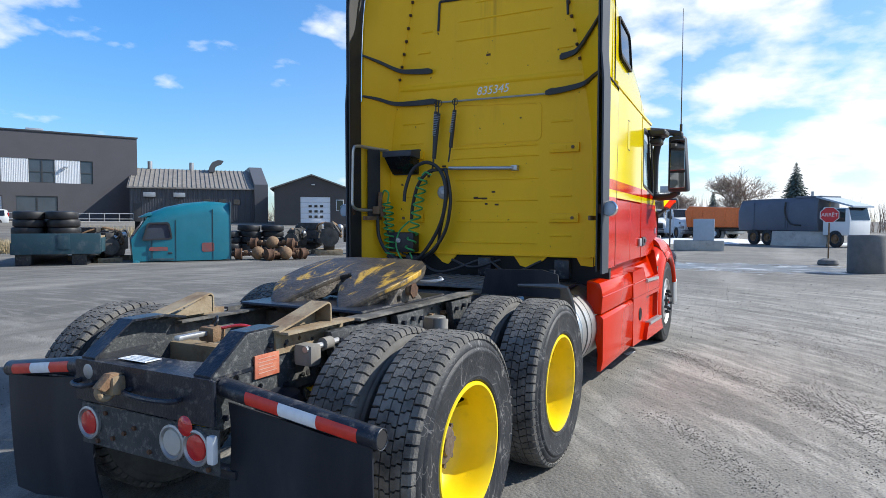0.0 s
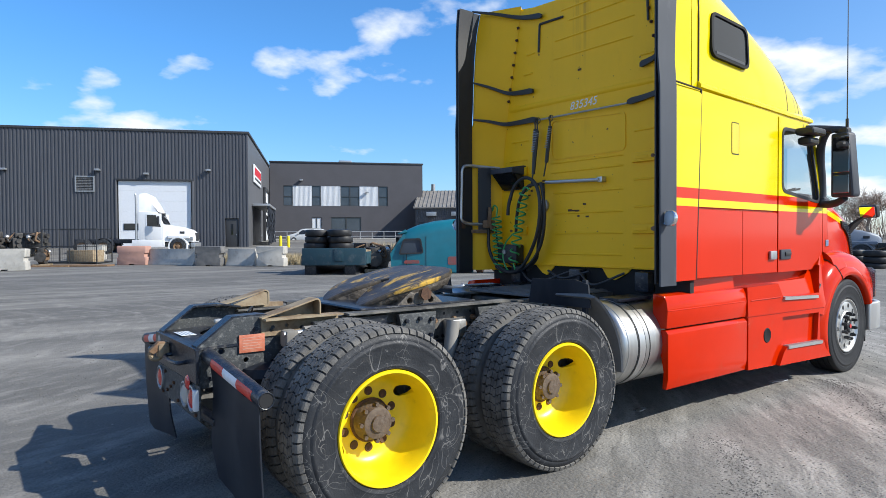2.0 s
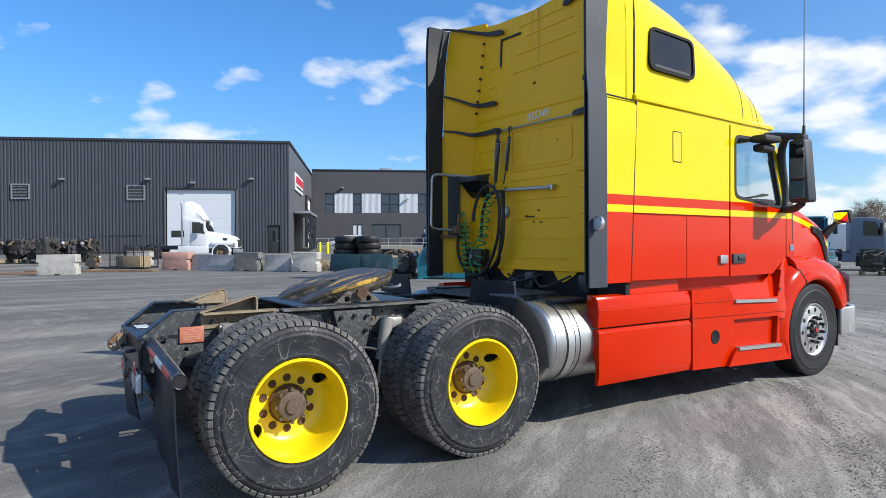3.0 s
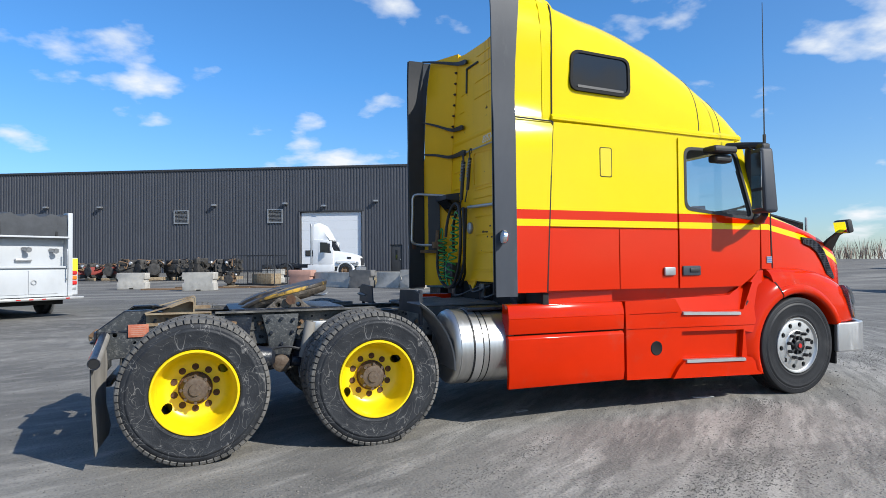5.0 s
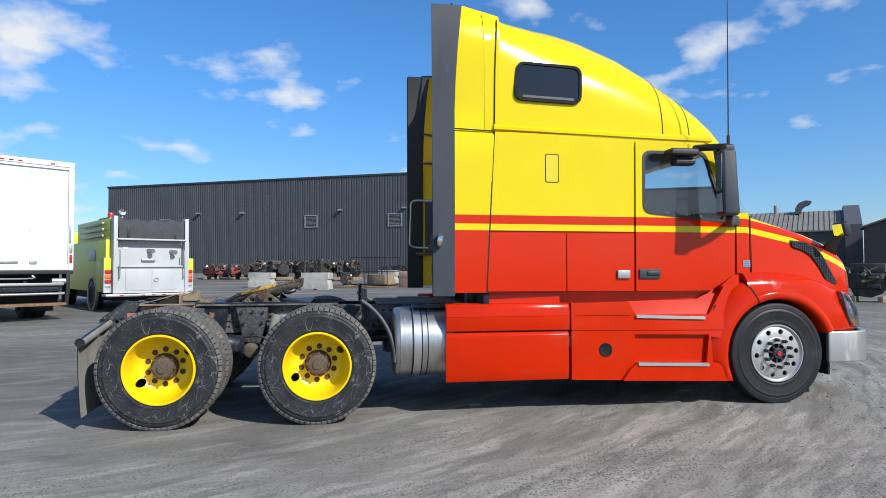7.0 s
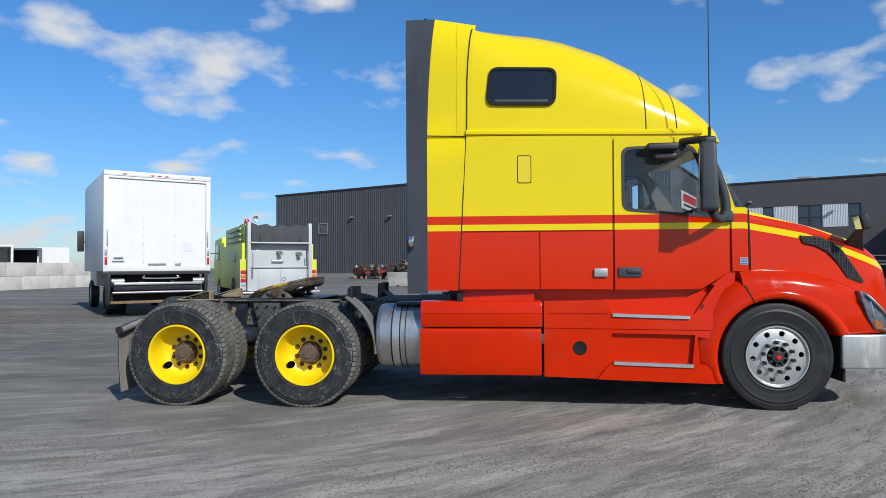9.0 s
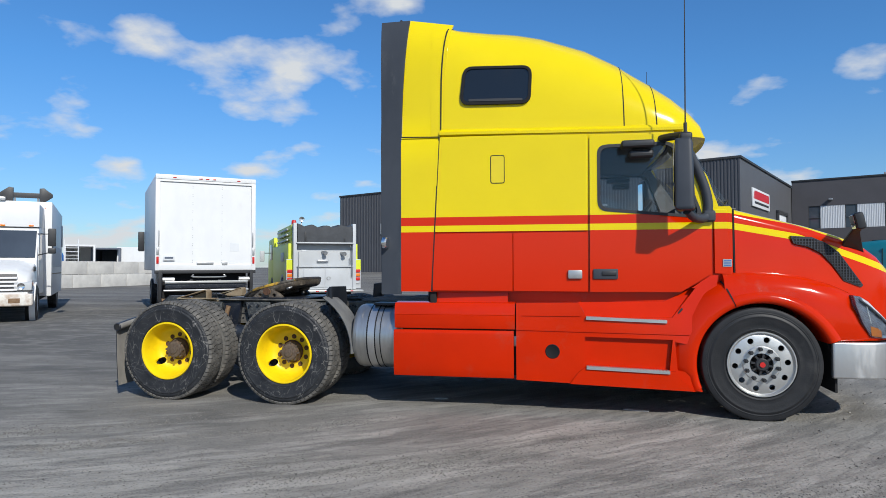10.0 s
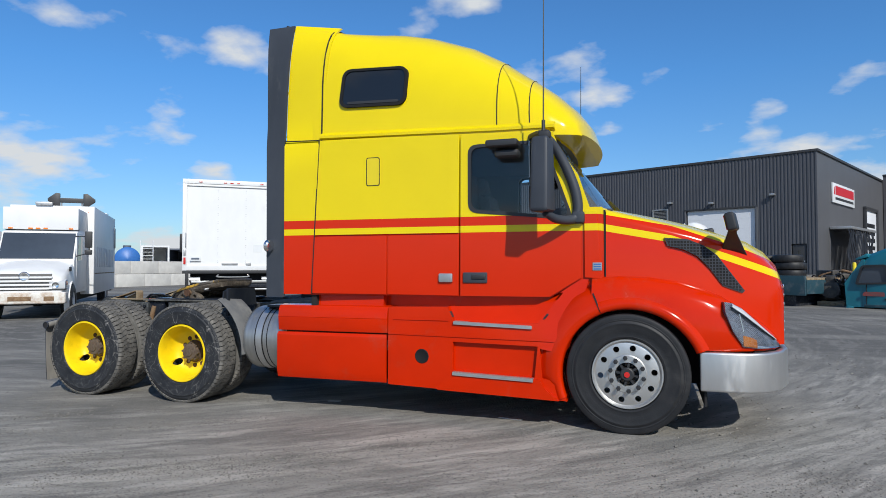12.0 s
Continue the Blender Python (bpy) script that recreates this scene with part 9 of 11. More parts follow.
def build_utility_truck():
    v = thing("utility_truck", "white walk-in body truck with a rust-stained front bumper", "truck", m=pose(-11.0, 6.0, 0, 0, 0, -49.9) @ Matrix.Diagonal((0.95, 1.0, 0.94, 1)))
    # hood and cab
    hood = []
    for x, z, w, zb in ((0.0, 1.20, 0.90, 0.78), (-0.08, 1.38, 0.94, 0.76), (-0.4, 1.50, 0.98, 0.74), (-1.0, 1.64, 1.0, 0.74), (-1.45, 1.75, 1.0, 0.74)):
        hood.append([(x, -w, zb), (x, -w, z - 0.22), (x, -w + 0.06, z - 0.1), (x, -w * 0.6, z), (x, 0, z + 0.03), (x, w * 0.6, z), (x, w - 0.06, z - 0.1), (x, w, z - 0.22), (x, w, zb)])
    part("hood", loft(B(), hood), M["white_paint"], v, angle=45)
    cab = [(-1.45, 0.7), (-1.45, 1.76), (-2.05, 2.72), (-2.5, 2.8), (-3.95, 2.8), (-3.95, 0.7)]
    cabm = prism(B(), cab, "y", -1.0, 1.0)
    part("cab", bevel(cabm, 0.04, 2), M["white_paint"], v)
    part("windscreen", prism(B(), [(-1.475, 1.83), (-1.46, 1.83), (-2.0, 2.66), (-2.02, 2.66)], "y", -0.95, 0.95), M["window_grey"], v)
    for s in (-1, 1):
        dr = part("door", rbox(-2.9, -1.75, s * 1.005 - 0.012, s * 1.005 + 0.012, 0.8, 2.68, 0.01), M["white_paint"], v)
        part("pane", prism(B(), [(-2.8, 1.8), (-1.85, 1.75), (-2.15, 2.58), (-2.8, 2.6)], "y", s * 1.016, s * 1.022), M["glass_dark"], dr)
        mr = part("door_mirror", rbox(-1.75, -1.63, s * 1.34 - 0.10, s * 1.34 + 0.10, 2.18, 2.72, 0.03), M["black"], v)
        part("lower_glass", rbox(-1.73, -1.63, s * 1.34 - 0.10, s * 1.34 + 0.10, 1.95, 2.12, 0.03), M["black"], mr)
        part("mirror_arm", tube(B(), [(-1.75, s * 0.98, 2.55), (-1.7, s * 1.4, 2.55), (-1.7, s * 1.34, 2.0), (-1.75, s * 0.98, 1.9)], 0.018, 6), M["black"], mr)
        hl = part("headlamp", bevel(prism(B(), [(0.03, 0.90), (-0.50, 0.96), (-0.46, 1.18), (-0.08, 1.16), (0.02, 1.10)], "y", s * 0.60, s * 0.995), 0.02, 2), M["silver_paint"], v)
        part("bowl", lathe(B(), [(0.034, 0.0), (0.030, 0.05), (0.045, 0.085), (0.03, 0.09)], (0.0, s * 0.76, 1.01), "x", 18), M["chrome"], hl)
        part("amber_lens", rbox(-0.42, -0.2, s * 0.99 - 0.02, s * 0.99 + 0.012, 1.0, 1.12, 0.01), M["lens_amber"], hl)
        part("lamp_surround", rbox(-0.46, 0.036, min(s * 0.595, s * 0.985), max(s * 0.595, s * 0.985), 0.865, 0.895, 0.008), M["black"], hl)
        part("hood_vent", rbox(-0.95, -0.7, s * 1.0 - 0.03, s * 1.0 + 0.012, 1.42, 1.56, 0.02), M["black"], v)
        part("wheel_arch", lathe(B(), [(s * 0.9, 0.54), (s * 1.03, 0.54), (s * 1.04, 0.60), (s * 0.9, 0.62)], (-1.02, 0, 0.5), "y", 32, wrap=True), M["white_paint"], v)
        # dark disc paints the wheel opening's shade, as the side has no opening
        part("arch_shade_disc", cyl(B(), (-1.02, s * 0.8, 0.5), (-1.02, s * 1.012, 0.5), 0.53, 28), M["dark"], v)
        far_wheel(v, -1.02, s * 0.93)
        far_wheel(v, -7.5, s * 1.07)
        part("side_stripe", rbox(-10.0, -4.1, s * 1.222 - 0.003, s * 1.222 + 0.003, 1.30, 1.34, 0.001, 1), M["tan"], v)
        for k in range(11):
            part("body_louvre", rbox(-9.4 + k * 0.5, -9.2 + k * 0.5, s * 1.22 - 0.02, s * 1.22 + 0.012, 1.55, 2.3, 0.01), M["corr_white"], v)
    bp = part("front_bumper", rbox(-0.2, 0.16, -1.03, 1.03, 0.46, 0.80, 0.06, 3), M["white_rust"], v, "rust-stained white bumper")
    for y0, y1 in ((-0.35, 0.2), (0.5, 0.75)):
        part("bumper_slot", rbox(0.155, 0.165, y0, y1, 0.55, 0.68, 0.005), M["rust"], bp)
    gr = part("grille", prism(B(), [(0.012, 0.85), (0.012, 1.2), (-0.03, 1.35), (-0.08, 1.35), (-0.05, 0.85)], "y", -0.66, 0.66), M["trim_dark"], v)
    for k in range(4):
        part("grille_bar", rbox(-0.03, 0.035, -0.68, 0.68, 0.88 + k * 0.11, 0.94 + k * 0.11, 0.015), M["white_paint"], gr)
    em = lathe(B(), [(0.0, 0.0), (0.01, 0.10), (0.03, 0.12), (0.0, 0.14)], (0.02, 0, 1.27), "x", 24)
    part("emblem", em, M["chrome"], gr)
    # walk-in body
    part("body", rbox(-10.2, -3.9, -1.22, 1.22, 0.58, 3.73, 0.03), M["white_paint"], v)
    part("body_front", rbox(-3.95, -2.1, -1.0, 1.0, 2.78, 3.50, 0.02), M["white_paint"], v)
    for y in (-0.8, -0.28, -0.08, 0.12, 0.8):
        part("cab_lamp", rbox(-2.2, -2.07, y - 0.06, y + 0.06, 2.79, 2.84, 0.015), M["lens_amber"], v)
    for s in (-1, 1):
        part("roof_lamp", rbox(-3.92, -3.89, s * 1.1 - 0.06, s * 0.95 + 0.06, 3.5, 3.54, 0.01), M["lens_amber"], v)
    part("rear_step", rbox(-10.4, -10.15, -1.1, 1.1, 0.5, 0.6, 0.02), M["frame"], v)
    part("side_vent", rbox(-10.2, -9.75, 1.21, 1.25, 2.4, 3.3, 0.02), M["steel"], v)
    part("roof_vent", rbox(-9.4, -8.8, 0.5, 1.05, 3.71, 3.9, 0.04), M["white_paint"], v)
    part("roof_unit", rbox(-4.4, -3.8, -0.5, 0.0, 3.73, 3.85, 0.04), M["steel"], v)
    # folding arrow board: two arrow heads joined by a bar
    ab = part("arrow_board", rbox(-4.06, -4.0, 0.05, 1.0, 3.85, 4.02, 0.01), M["trim_dark"], v, "dark folding arrow board on the roof")
    for s in (-1, 1):
        head = [(0.52 + s * q, z) for q, z in ((0.34, 3.72), (0.34, 4.18), (0.46, 4.2), (0.70, 4.0), (0.70, 3.9), (0.46, 3.7))]
        part("arrow_head", bevel(prism(B(), head, "x", -4.07, -3.99), 0.015, 2), M["trim_dark"], ab)
        part("board_post", cyl(B(), (-4.03, 0.52 + s * 0.3, 3.7), (-4.03, 0.52 + s * 0.3, 3.9), 0.025, 8), M["steel"], ab)
    part("undertray", rbox(-9.8, -0.3, -0.82, 0.82, 0.4, 0.7, 0.02), M["dark"], v)


build_utility_truck()


def conventional_truck(name, label, m, paint, fairing=True, chassis=7.6, stack=True, rims_dark=True):
    """A bonneted tractor: tail at x = 0, bumper at x = chassis."""
    t = thing(name, label, "truck", m=m)
    e = chassis
    rings = []
    for x, z, w in ((e - 2.0, 1.95, 1.0), (e - 1.5, 1.88, 0.98), (e - 0.8, 1.75, 0.92), (e - 0.25, 1.58, 0.84), (e - 0.08, 1.4, 0.78), (e - 0.02, 1.1, 0.75)):
        rings.append([(x, -w, 0.8), (x, -w, z - 0.15), (x, -w + 0.08, z - 0.03), (x, 0, z + 0.03), (x, w - 0.08, z - 0.03), (x, w, z - 0.15), (x, w, 0.8)])
    part("hood", loft(B(), rings), paint, t, angle=45)
    part("cab", bevel(prism(B(), [(e - 3.5, 0.75), (e - 1.95, 0.75), (e - 1.95, 1.95), (e - 2.3, 2.78), (e - 3.5, 2.82)], "y", -1.08, 1.08), 0.06, 2), paint, t)
    part("windscreen", prism(B(), [(e - 1.935, 1.98), (e - 1.925, 1.98), (e - 2.26, 2.72), (e - 2.28, 2.72)], "y", -0.95, 0.95), M["glass_dark"], t)
    if fairing:
        rings = []
        for x, z, w in ((e - 3.5, 4.0, 0.85), (e - 3.2, 4.05, 0.85), (e - 2.8, 3.85, 0.85), (e - 2.5, 3.35, 0.9), (e - 2.25, 2.85, 0.98)):
            rings.append([(x, -w, 2.78), (x, -w, z - 0.25), (x, -w + 0.2, z), (x, 0, z + 0.04), (x, w - 0.2, z), (x, w, z - 0.25), (x, w, 2.78)])
        part("roof_fairing", loft(B(), rings), paint, t, angle=50)
    for s in (-1, 1):
        dr = part("door", rbox(e - 3.05, e - 2.05, s * 1.085 - 0.01, s * 1.085 + 0.01, 0.95, 2.68, 0.01), paint, t)
        part("pane", prism(B(), [(e - 2.95, 1.85), (e - 2.1, 1.8), (e - 2.4, 2.58), (e - 2.95, 2.6)], "y", s * 1.096, s * 1.102), M["glass_dark"], dr)
        part("door_mirror", rbox(e - 2.25, e - 2.13, s * 1.42 - 0.1, s * 1.42 + 0.1, 1.9, 2.5, 0.04), M["black"], t)
        part("mirror_arm", cyl(B(), (e - 2.2, s * 1.05, 2.3), (e - 2.2, s * 1.4, 2.3), 0.02, 6), M["black"], t)
        part("wing", lathe(B(), [(s * 0.8, 0.53), (s * 1.15, 0.53), (s * 1.16, 0.60), (s * 0.8, 0.68)], (e - 1.05, 0, 0.52), "y", 32, wrap=True), paint, t)
        part("wing_top", rbox(e - 1.7, e - 0.3, s * 0.98 - 0.14, s * 0.98 + 0.14, 1.02, 1.22, 0.06, 3), paint, t)
        part("headlamp", rbox(e - 0.32, e - 0.12, s * 0.9 - 0.14, s * 0.9 + 0.14, 0.9, 1.15, 0.05), M["steel"], t)
        part("hood_vent", rbox(e - 0.95, e - 0.65, s * 0.93 - 0.02, s * 0.93 + 0.02, 1.35, 1.5, 0.015), M["trim_dark"], t)
        part("side_skirt", rbox(e - 3.9, e - 1.9, s * 1.0 - 0.1, s * 1.0 + 0.1, 0.45, 0.95, 0.03), paint, t)
        part("frame_rail", rbox(0, e - 0.6, s * 0.42 - 0.04, s * 0.42 + 0.04, 0.72, 1.0, 0.01), M["frame"], t)
        far_wheel(t, e - 1.05, s * 1.02, 1.0, rims_dark)
        for x in (0.7, 2.0):
            far_wheel(t, x, s * 1.05, 1.0, rims_dark)
            far_wheel(t, x, s * 0.75, 1.0, rims_dark)
        part("quarter_fender", loft(B(), [[(2.0 + r * math.cos(radians(130 - k * 20)), s * y, 0.5 + r * math.sin(radians(130 - k * 20))) for r, y in ((0.56, 0.7), (0.56, 1.2), (0.58, 1.2), (0.58, 0.7))] for k in range(7)]), M["flap"], t)
        if stack:
            part("exhaust_stack", tube(B(), smooth_path([(e - 3.65, s * 0.95, 0.9), (e - 3.65, s * 0.95, 2.0), (e - 3.65, s * 0.95, 3.75), (e - 3.72, s * 0.95, 3.95)], 4), 0.075, 10), M["steel"], t)
    part("bumper", rbox(e - 0.25, e + 0.05, -1.15, 1.15, 0.42, 0.74, 0.05), M["steel"], t)
    part("grille", rbox(e - 0.06, e + 0.02, -0.5, 0.5, 0.85, 1.4, 0.03), M["trim_dark"], t)
    return t


A = pose(18.8, 54.1, 0, 0, 0, -25.7)
conventional_truck("day_cab_truck", "white day-cab tractor with a tall roof fairing", A @ pose(-11.75, -9, 0.38) @ Matrix.Diagonal((1.15, 1.15, 1.15, 1)), M["white_paint"])
conventional_truck("teal_tractor", "teal bonneted tractor parked nose out", pose(31.8, 12.97, 0, 0, 0, 215), M["teal"], False, 5.0, False)
conventional_truck("grey_tractor", "faded blue-grey bonneted tractor beside scrap frames", pose(33.3, 15.2, 0, 0, 0, 300), M["slate"], False, 7.4, False, False)
conventional_truck("white_tractor", "white bonneted tractor parked beyond the snow", pose(70.0, 10.6, 0, 0, 0, 200), M["white_paint"], False, 7.4, False)
conventional_truck("white_tractor", "white bonneted truck parked beyond the snow", pose(66.0, 8.3, 0, 0, 0, 212), M["white_paint"], False, 7.4, False)
conventional_truck("white_service_truck", "white bonneted truck with a sleeper box", pose(64.0, 6.6, 0, 0, 0, 232), M["white_paint"], False, 7.4, False, False)


def trailer(name, label, m, ln, w, z0, z1, paint):
    t = thing(name, label, "trailer", m=m)
    part("body", rbox(0, ln, -w / 2, w / 2, z0, z1, 0.05), paint, t)
    for k in range(int(ln / 1.2)):
        for s in (-1, 1):
            part("side_post", rbox(0.5 + k * 1.2, 0.58 + k * 1.2, s * w / 2 - 0.02, s * w / 2 + 0.02, z0 + 0.05, z1 - 0.1, 0.008), paint, t)
    for s in (-1, 1):
        for x in (1.0, 2.2):
            far_wheel(t, x, s * (w / 2 - 0.2))
        part("landing_leg", rbox(ln - 2.0, ln - 1.85, s * 0.6 - 0.06, s * 0.6 + 0.06, 0.0, z0, 0.01), M["frame"], t)
    part("side_hatch", rbox(ln * 0.55, ln * 0.7, -w / 2 - 0.03, -w / 2 + 0.01, z0 + 0.7, z0 + 1.4, 0.02), M["trim_dark"], t)
    return t


trailer("box_trailer", "white box trailer with a small side hatch", pose(58.0, 27.0, 0, 0, 0, 120), 3.6, 2.4, 0.9, 2.9, M["white_paint"])
trailer("box_trailer", "white box trailer in a row of parked units", pose(60.0, 21.5, 0, 0, 0, 118), 5.0, 2.4, 0.9, 3.1, M["white_paint"])


def build_refuse_truck():
    g = thing("refuse_truck", "blue-grey rear-loading refuse truck with a white low cab", "truck", m=pose(46.4, -0.75, 0, 0, 0, 234.5) @ Matrix.Diagonal((0.80, 0.92, 0.98, 1)))
    body = []
    for x, z, w in ((0.0, 2.7, 1.15), (0.25, 3.05, 1.2), (1.5, 3.12, 1.22), (4.4, 3.15, 1.22), (7.0, 3.2, 1.22), (7.1, 3.1, 1.2)):
        body.append([(x, -w + 0.1, 1.0), (x, -w, 1.3), (x, -w, z - 0.4), (x, -w + 0.2, z), (x, w - 0.2, z), (x, w, z - 0.4), (x, w, 1.3), (x, w - 0.1, 1.0)])
    part("body", loft(B(), body), M["navy_steel"], g)
    for x in (1.55, 4.4, 4.6):
        for s in (-1, 1):
            part("body_rib", rbox(x - 0.06, x + 0.06, s * 1.23 - 0.03, s * 1.23 + 0.03, 1.2, 2.9, 0.02), M["navy_steel"], g)
    hose = smooth_path([(4.5, -1.27, 2.9), (4.45, -1.3, 2.2), (4.9, -1.3, 1.5), (5.8, -1.3, 1.35)], 5)
    part("body_pipe", tube(B(), hose, 0.06, 8), M["trim_dark"], g)
    part("hopper_lid", rbox(5.2, 7.3, -1.1, 1.1, 3.12, 3.24, 0.03, 2), M["navy_steel"], g)
    part("roof_beacon", cyl(B(), (5.4, 0.5, 3.2), (5.4, 0.5, 3.6), 0.1, 10), M["steel"], g)
    part("canopy", prism(B(), [(6.9, 3.12), (9.75, 2.46), (9.75, 2.56), (6.9, 3.24)], "y", -1.15, 1.15), M["cabinet"], g)
    part("cab", bevel(prism(B(), [(7.5, 0.75), (9.5, 0.75), (9.55, 1.7), (9.35, 2.42), (7.5, 2.5)], "y", -1.15, 1.15), 0.06, 2), M["white_paint"], g)
    for s in (-1, 1):
        part("pane", rbox(8.1, 9.2, s * 1.15 - 0.008, s * 1.15 + 0.008, 1.6, 2.4, 0.006), M["glass_dark"], g)
        for x in (1.5, 2.8):
            far_wheel(g, x, s * 1.05, 1.05, True)
        far_wheel(g, 8.5, s * 1.08, 1.05, True)
        part("frame_rail", rbox(0.3, 9.2, s * 0.42 - 0.05, s * 0.42 + 0.05, 0.75, 1.02, 0.01), M["frame"], g)
    part("windscreen", prism(B(), [(9.56, 1.7), (9.575, 1.7), (9.33, 2.48), (9.31, 2.48)], "y", -1.0, 1.0), M["glass_dark"], g)


build_refuse_truck()


def build_orange_truck():
    o = thing("dump_truck", "faded orange dump truck", "truck", m=pose(59.5, 4.6, 0, 0, 0, 262))
    part("body", bevel(prism(B(), [(0, 1.05), (5.6, 1.05), (5.6, 2.7), (5.0, 2.75), (0.2, 2.95), (-0.2, 2.5)], "y", -1.2, 1.2), 0.04, 2), M["orange"], o)
    for k in range(6):
        for s in (-1, 1):
            part("body_rib", rbox(0.3 + k * 0.95, 0.42 + k * 0.95, s * 1.22 - 0.04, s * 1.22 + 0.04, 1.1, 2.6, 0.02), M["orange"], o)
    for s in (-1, 1):
        for x in (1.0, 2.3):
            far_wheel(o, x, s * 1.02)
    part("frame_rail", rbox(0, 6.2, -0.46, 0.46, 0.7, 1.02, 0.02), M["frame"], o)


build_orange_truck()


def build_minivan():
    v = thing("minivan", "silver minivan parked by the railing", "car", m=A @ pose(7.4, 22.0, 1.0, 0, 0, 180))
    rings = []
    for x, zt, wt, zs, w in ((0.0, 1.15, 0.60, 0.98, 0.80), (0.12, 1.66, 0.66, 1.02, 0.90), (0.6, 1.76, 0.70, 1.04, 0.95), (1.6, 1.79, 0.72, 1.03, 0.96), (2.6, 1.75, 0.71, 1.01, 0.96), (3.15, 1.62, 0.68, 1.0, 0.96), (3.75, 1.2, 0.70, 0.98, 0.95), (4.2, 1.04, 0.72, 0.92, 0.93), (4.75, 0.92, 0.66, 0.82, 0.86), (4.95, 0.70, 0.55, 0.66, 0.70)):
        half = [(w - 0.05, 0.28), (w, 0.42), (w, zs - 0.1), (w - 0.03, zs), (wt + 0.04, zt - 0.1), (wt - 0.1, zt), (0.0, zt + 0.02)]
        rings.append([(x, y, z) for y, z in half] + [(x, -y, z) for y, z in half[-2::-1]])
    part("body", loft(B(), rings), M["silver_paint"], v, angle=40)
    for s in (-1, 1):
        for a, c, top in ((0.35, 1.25, 1.62), (1.35, 2.3, 1.64), (2.4, 3.35, 1.56)):
            fall = 0.42 if c > 3 else 0.0
            pane = loft(B(), [[(x, s * (y + d), z) for x, y, z in ((a, 0.945, 1.07), (c + (0.2 if fall else 0), 0.945, 1.05), (c - fall, 0.78, top), (a + 0.05, 0.78, top + 0.02))] for d in (0.0, 0.012)])
            part("side_pane", pane, M["glass_dark"], v)
        far_wheel(v, 0.95, s * 0.88, 0.68)
        far_wheel(v, 3.95, s * 0.88, 0.68)
        part("headlamp", rbox(4.6, 4.86, s * 0.68 - 0.12, s * 0.68 + 0.12, 0.70, 0.84, 0.04), M["steel"], v)
        part("tail_lamp", rbox(-0.02, 0.10, s * 0.78 - 0.07, s * 0.78 + 0.07, 1.0, 1.4, 0.02), M["lens_red"], v)
        part("door_mirror", rbox(3.3, 3.45, s * 1.04 - 0.09, s * 1.04 + 0.09, 1.06, 1.2, 0.03), M["silver_paint"], v)
        part("roof_rail", rbox(0.7, 2.7, s * 0.62 - 0.015, s * 0.62 + 0.015, 1.78, 1.82, 0.008), M["trim_dark"], v)
    part("windscreen", loft(B(), [[(x + d, y, z) for x, y, z in ((3.72, -0.72, 1.24), (3.72, 0.72, 1.24), (3.2, 0.66, 1.6), (3.2, -0.66, 1.6))] for d in (0.0, 0.015)]), M["glass_dark"], v)


build_minivan()


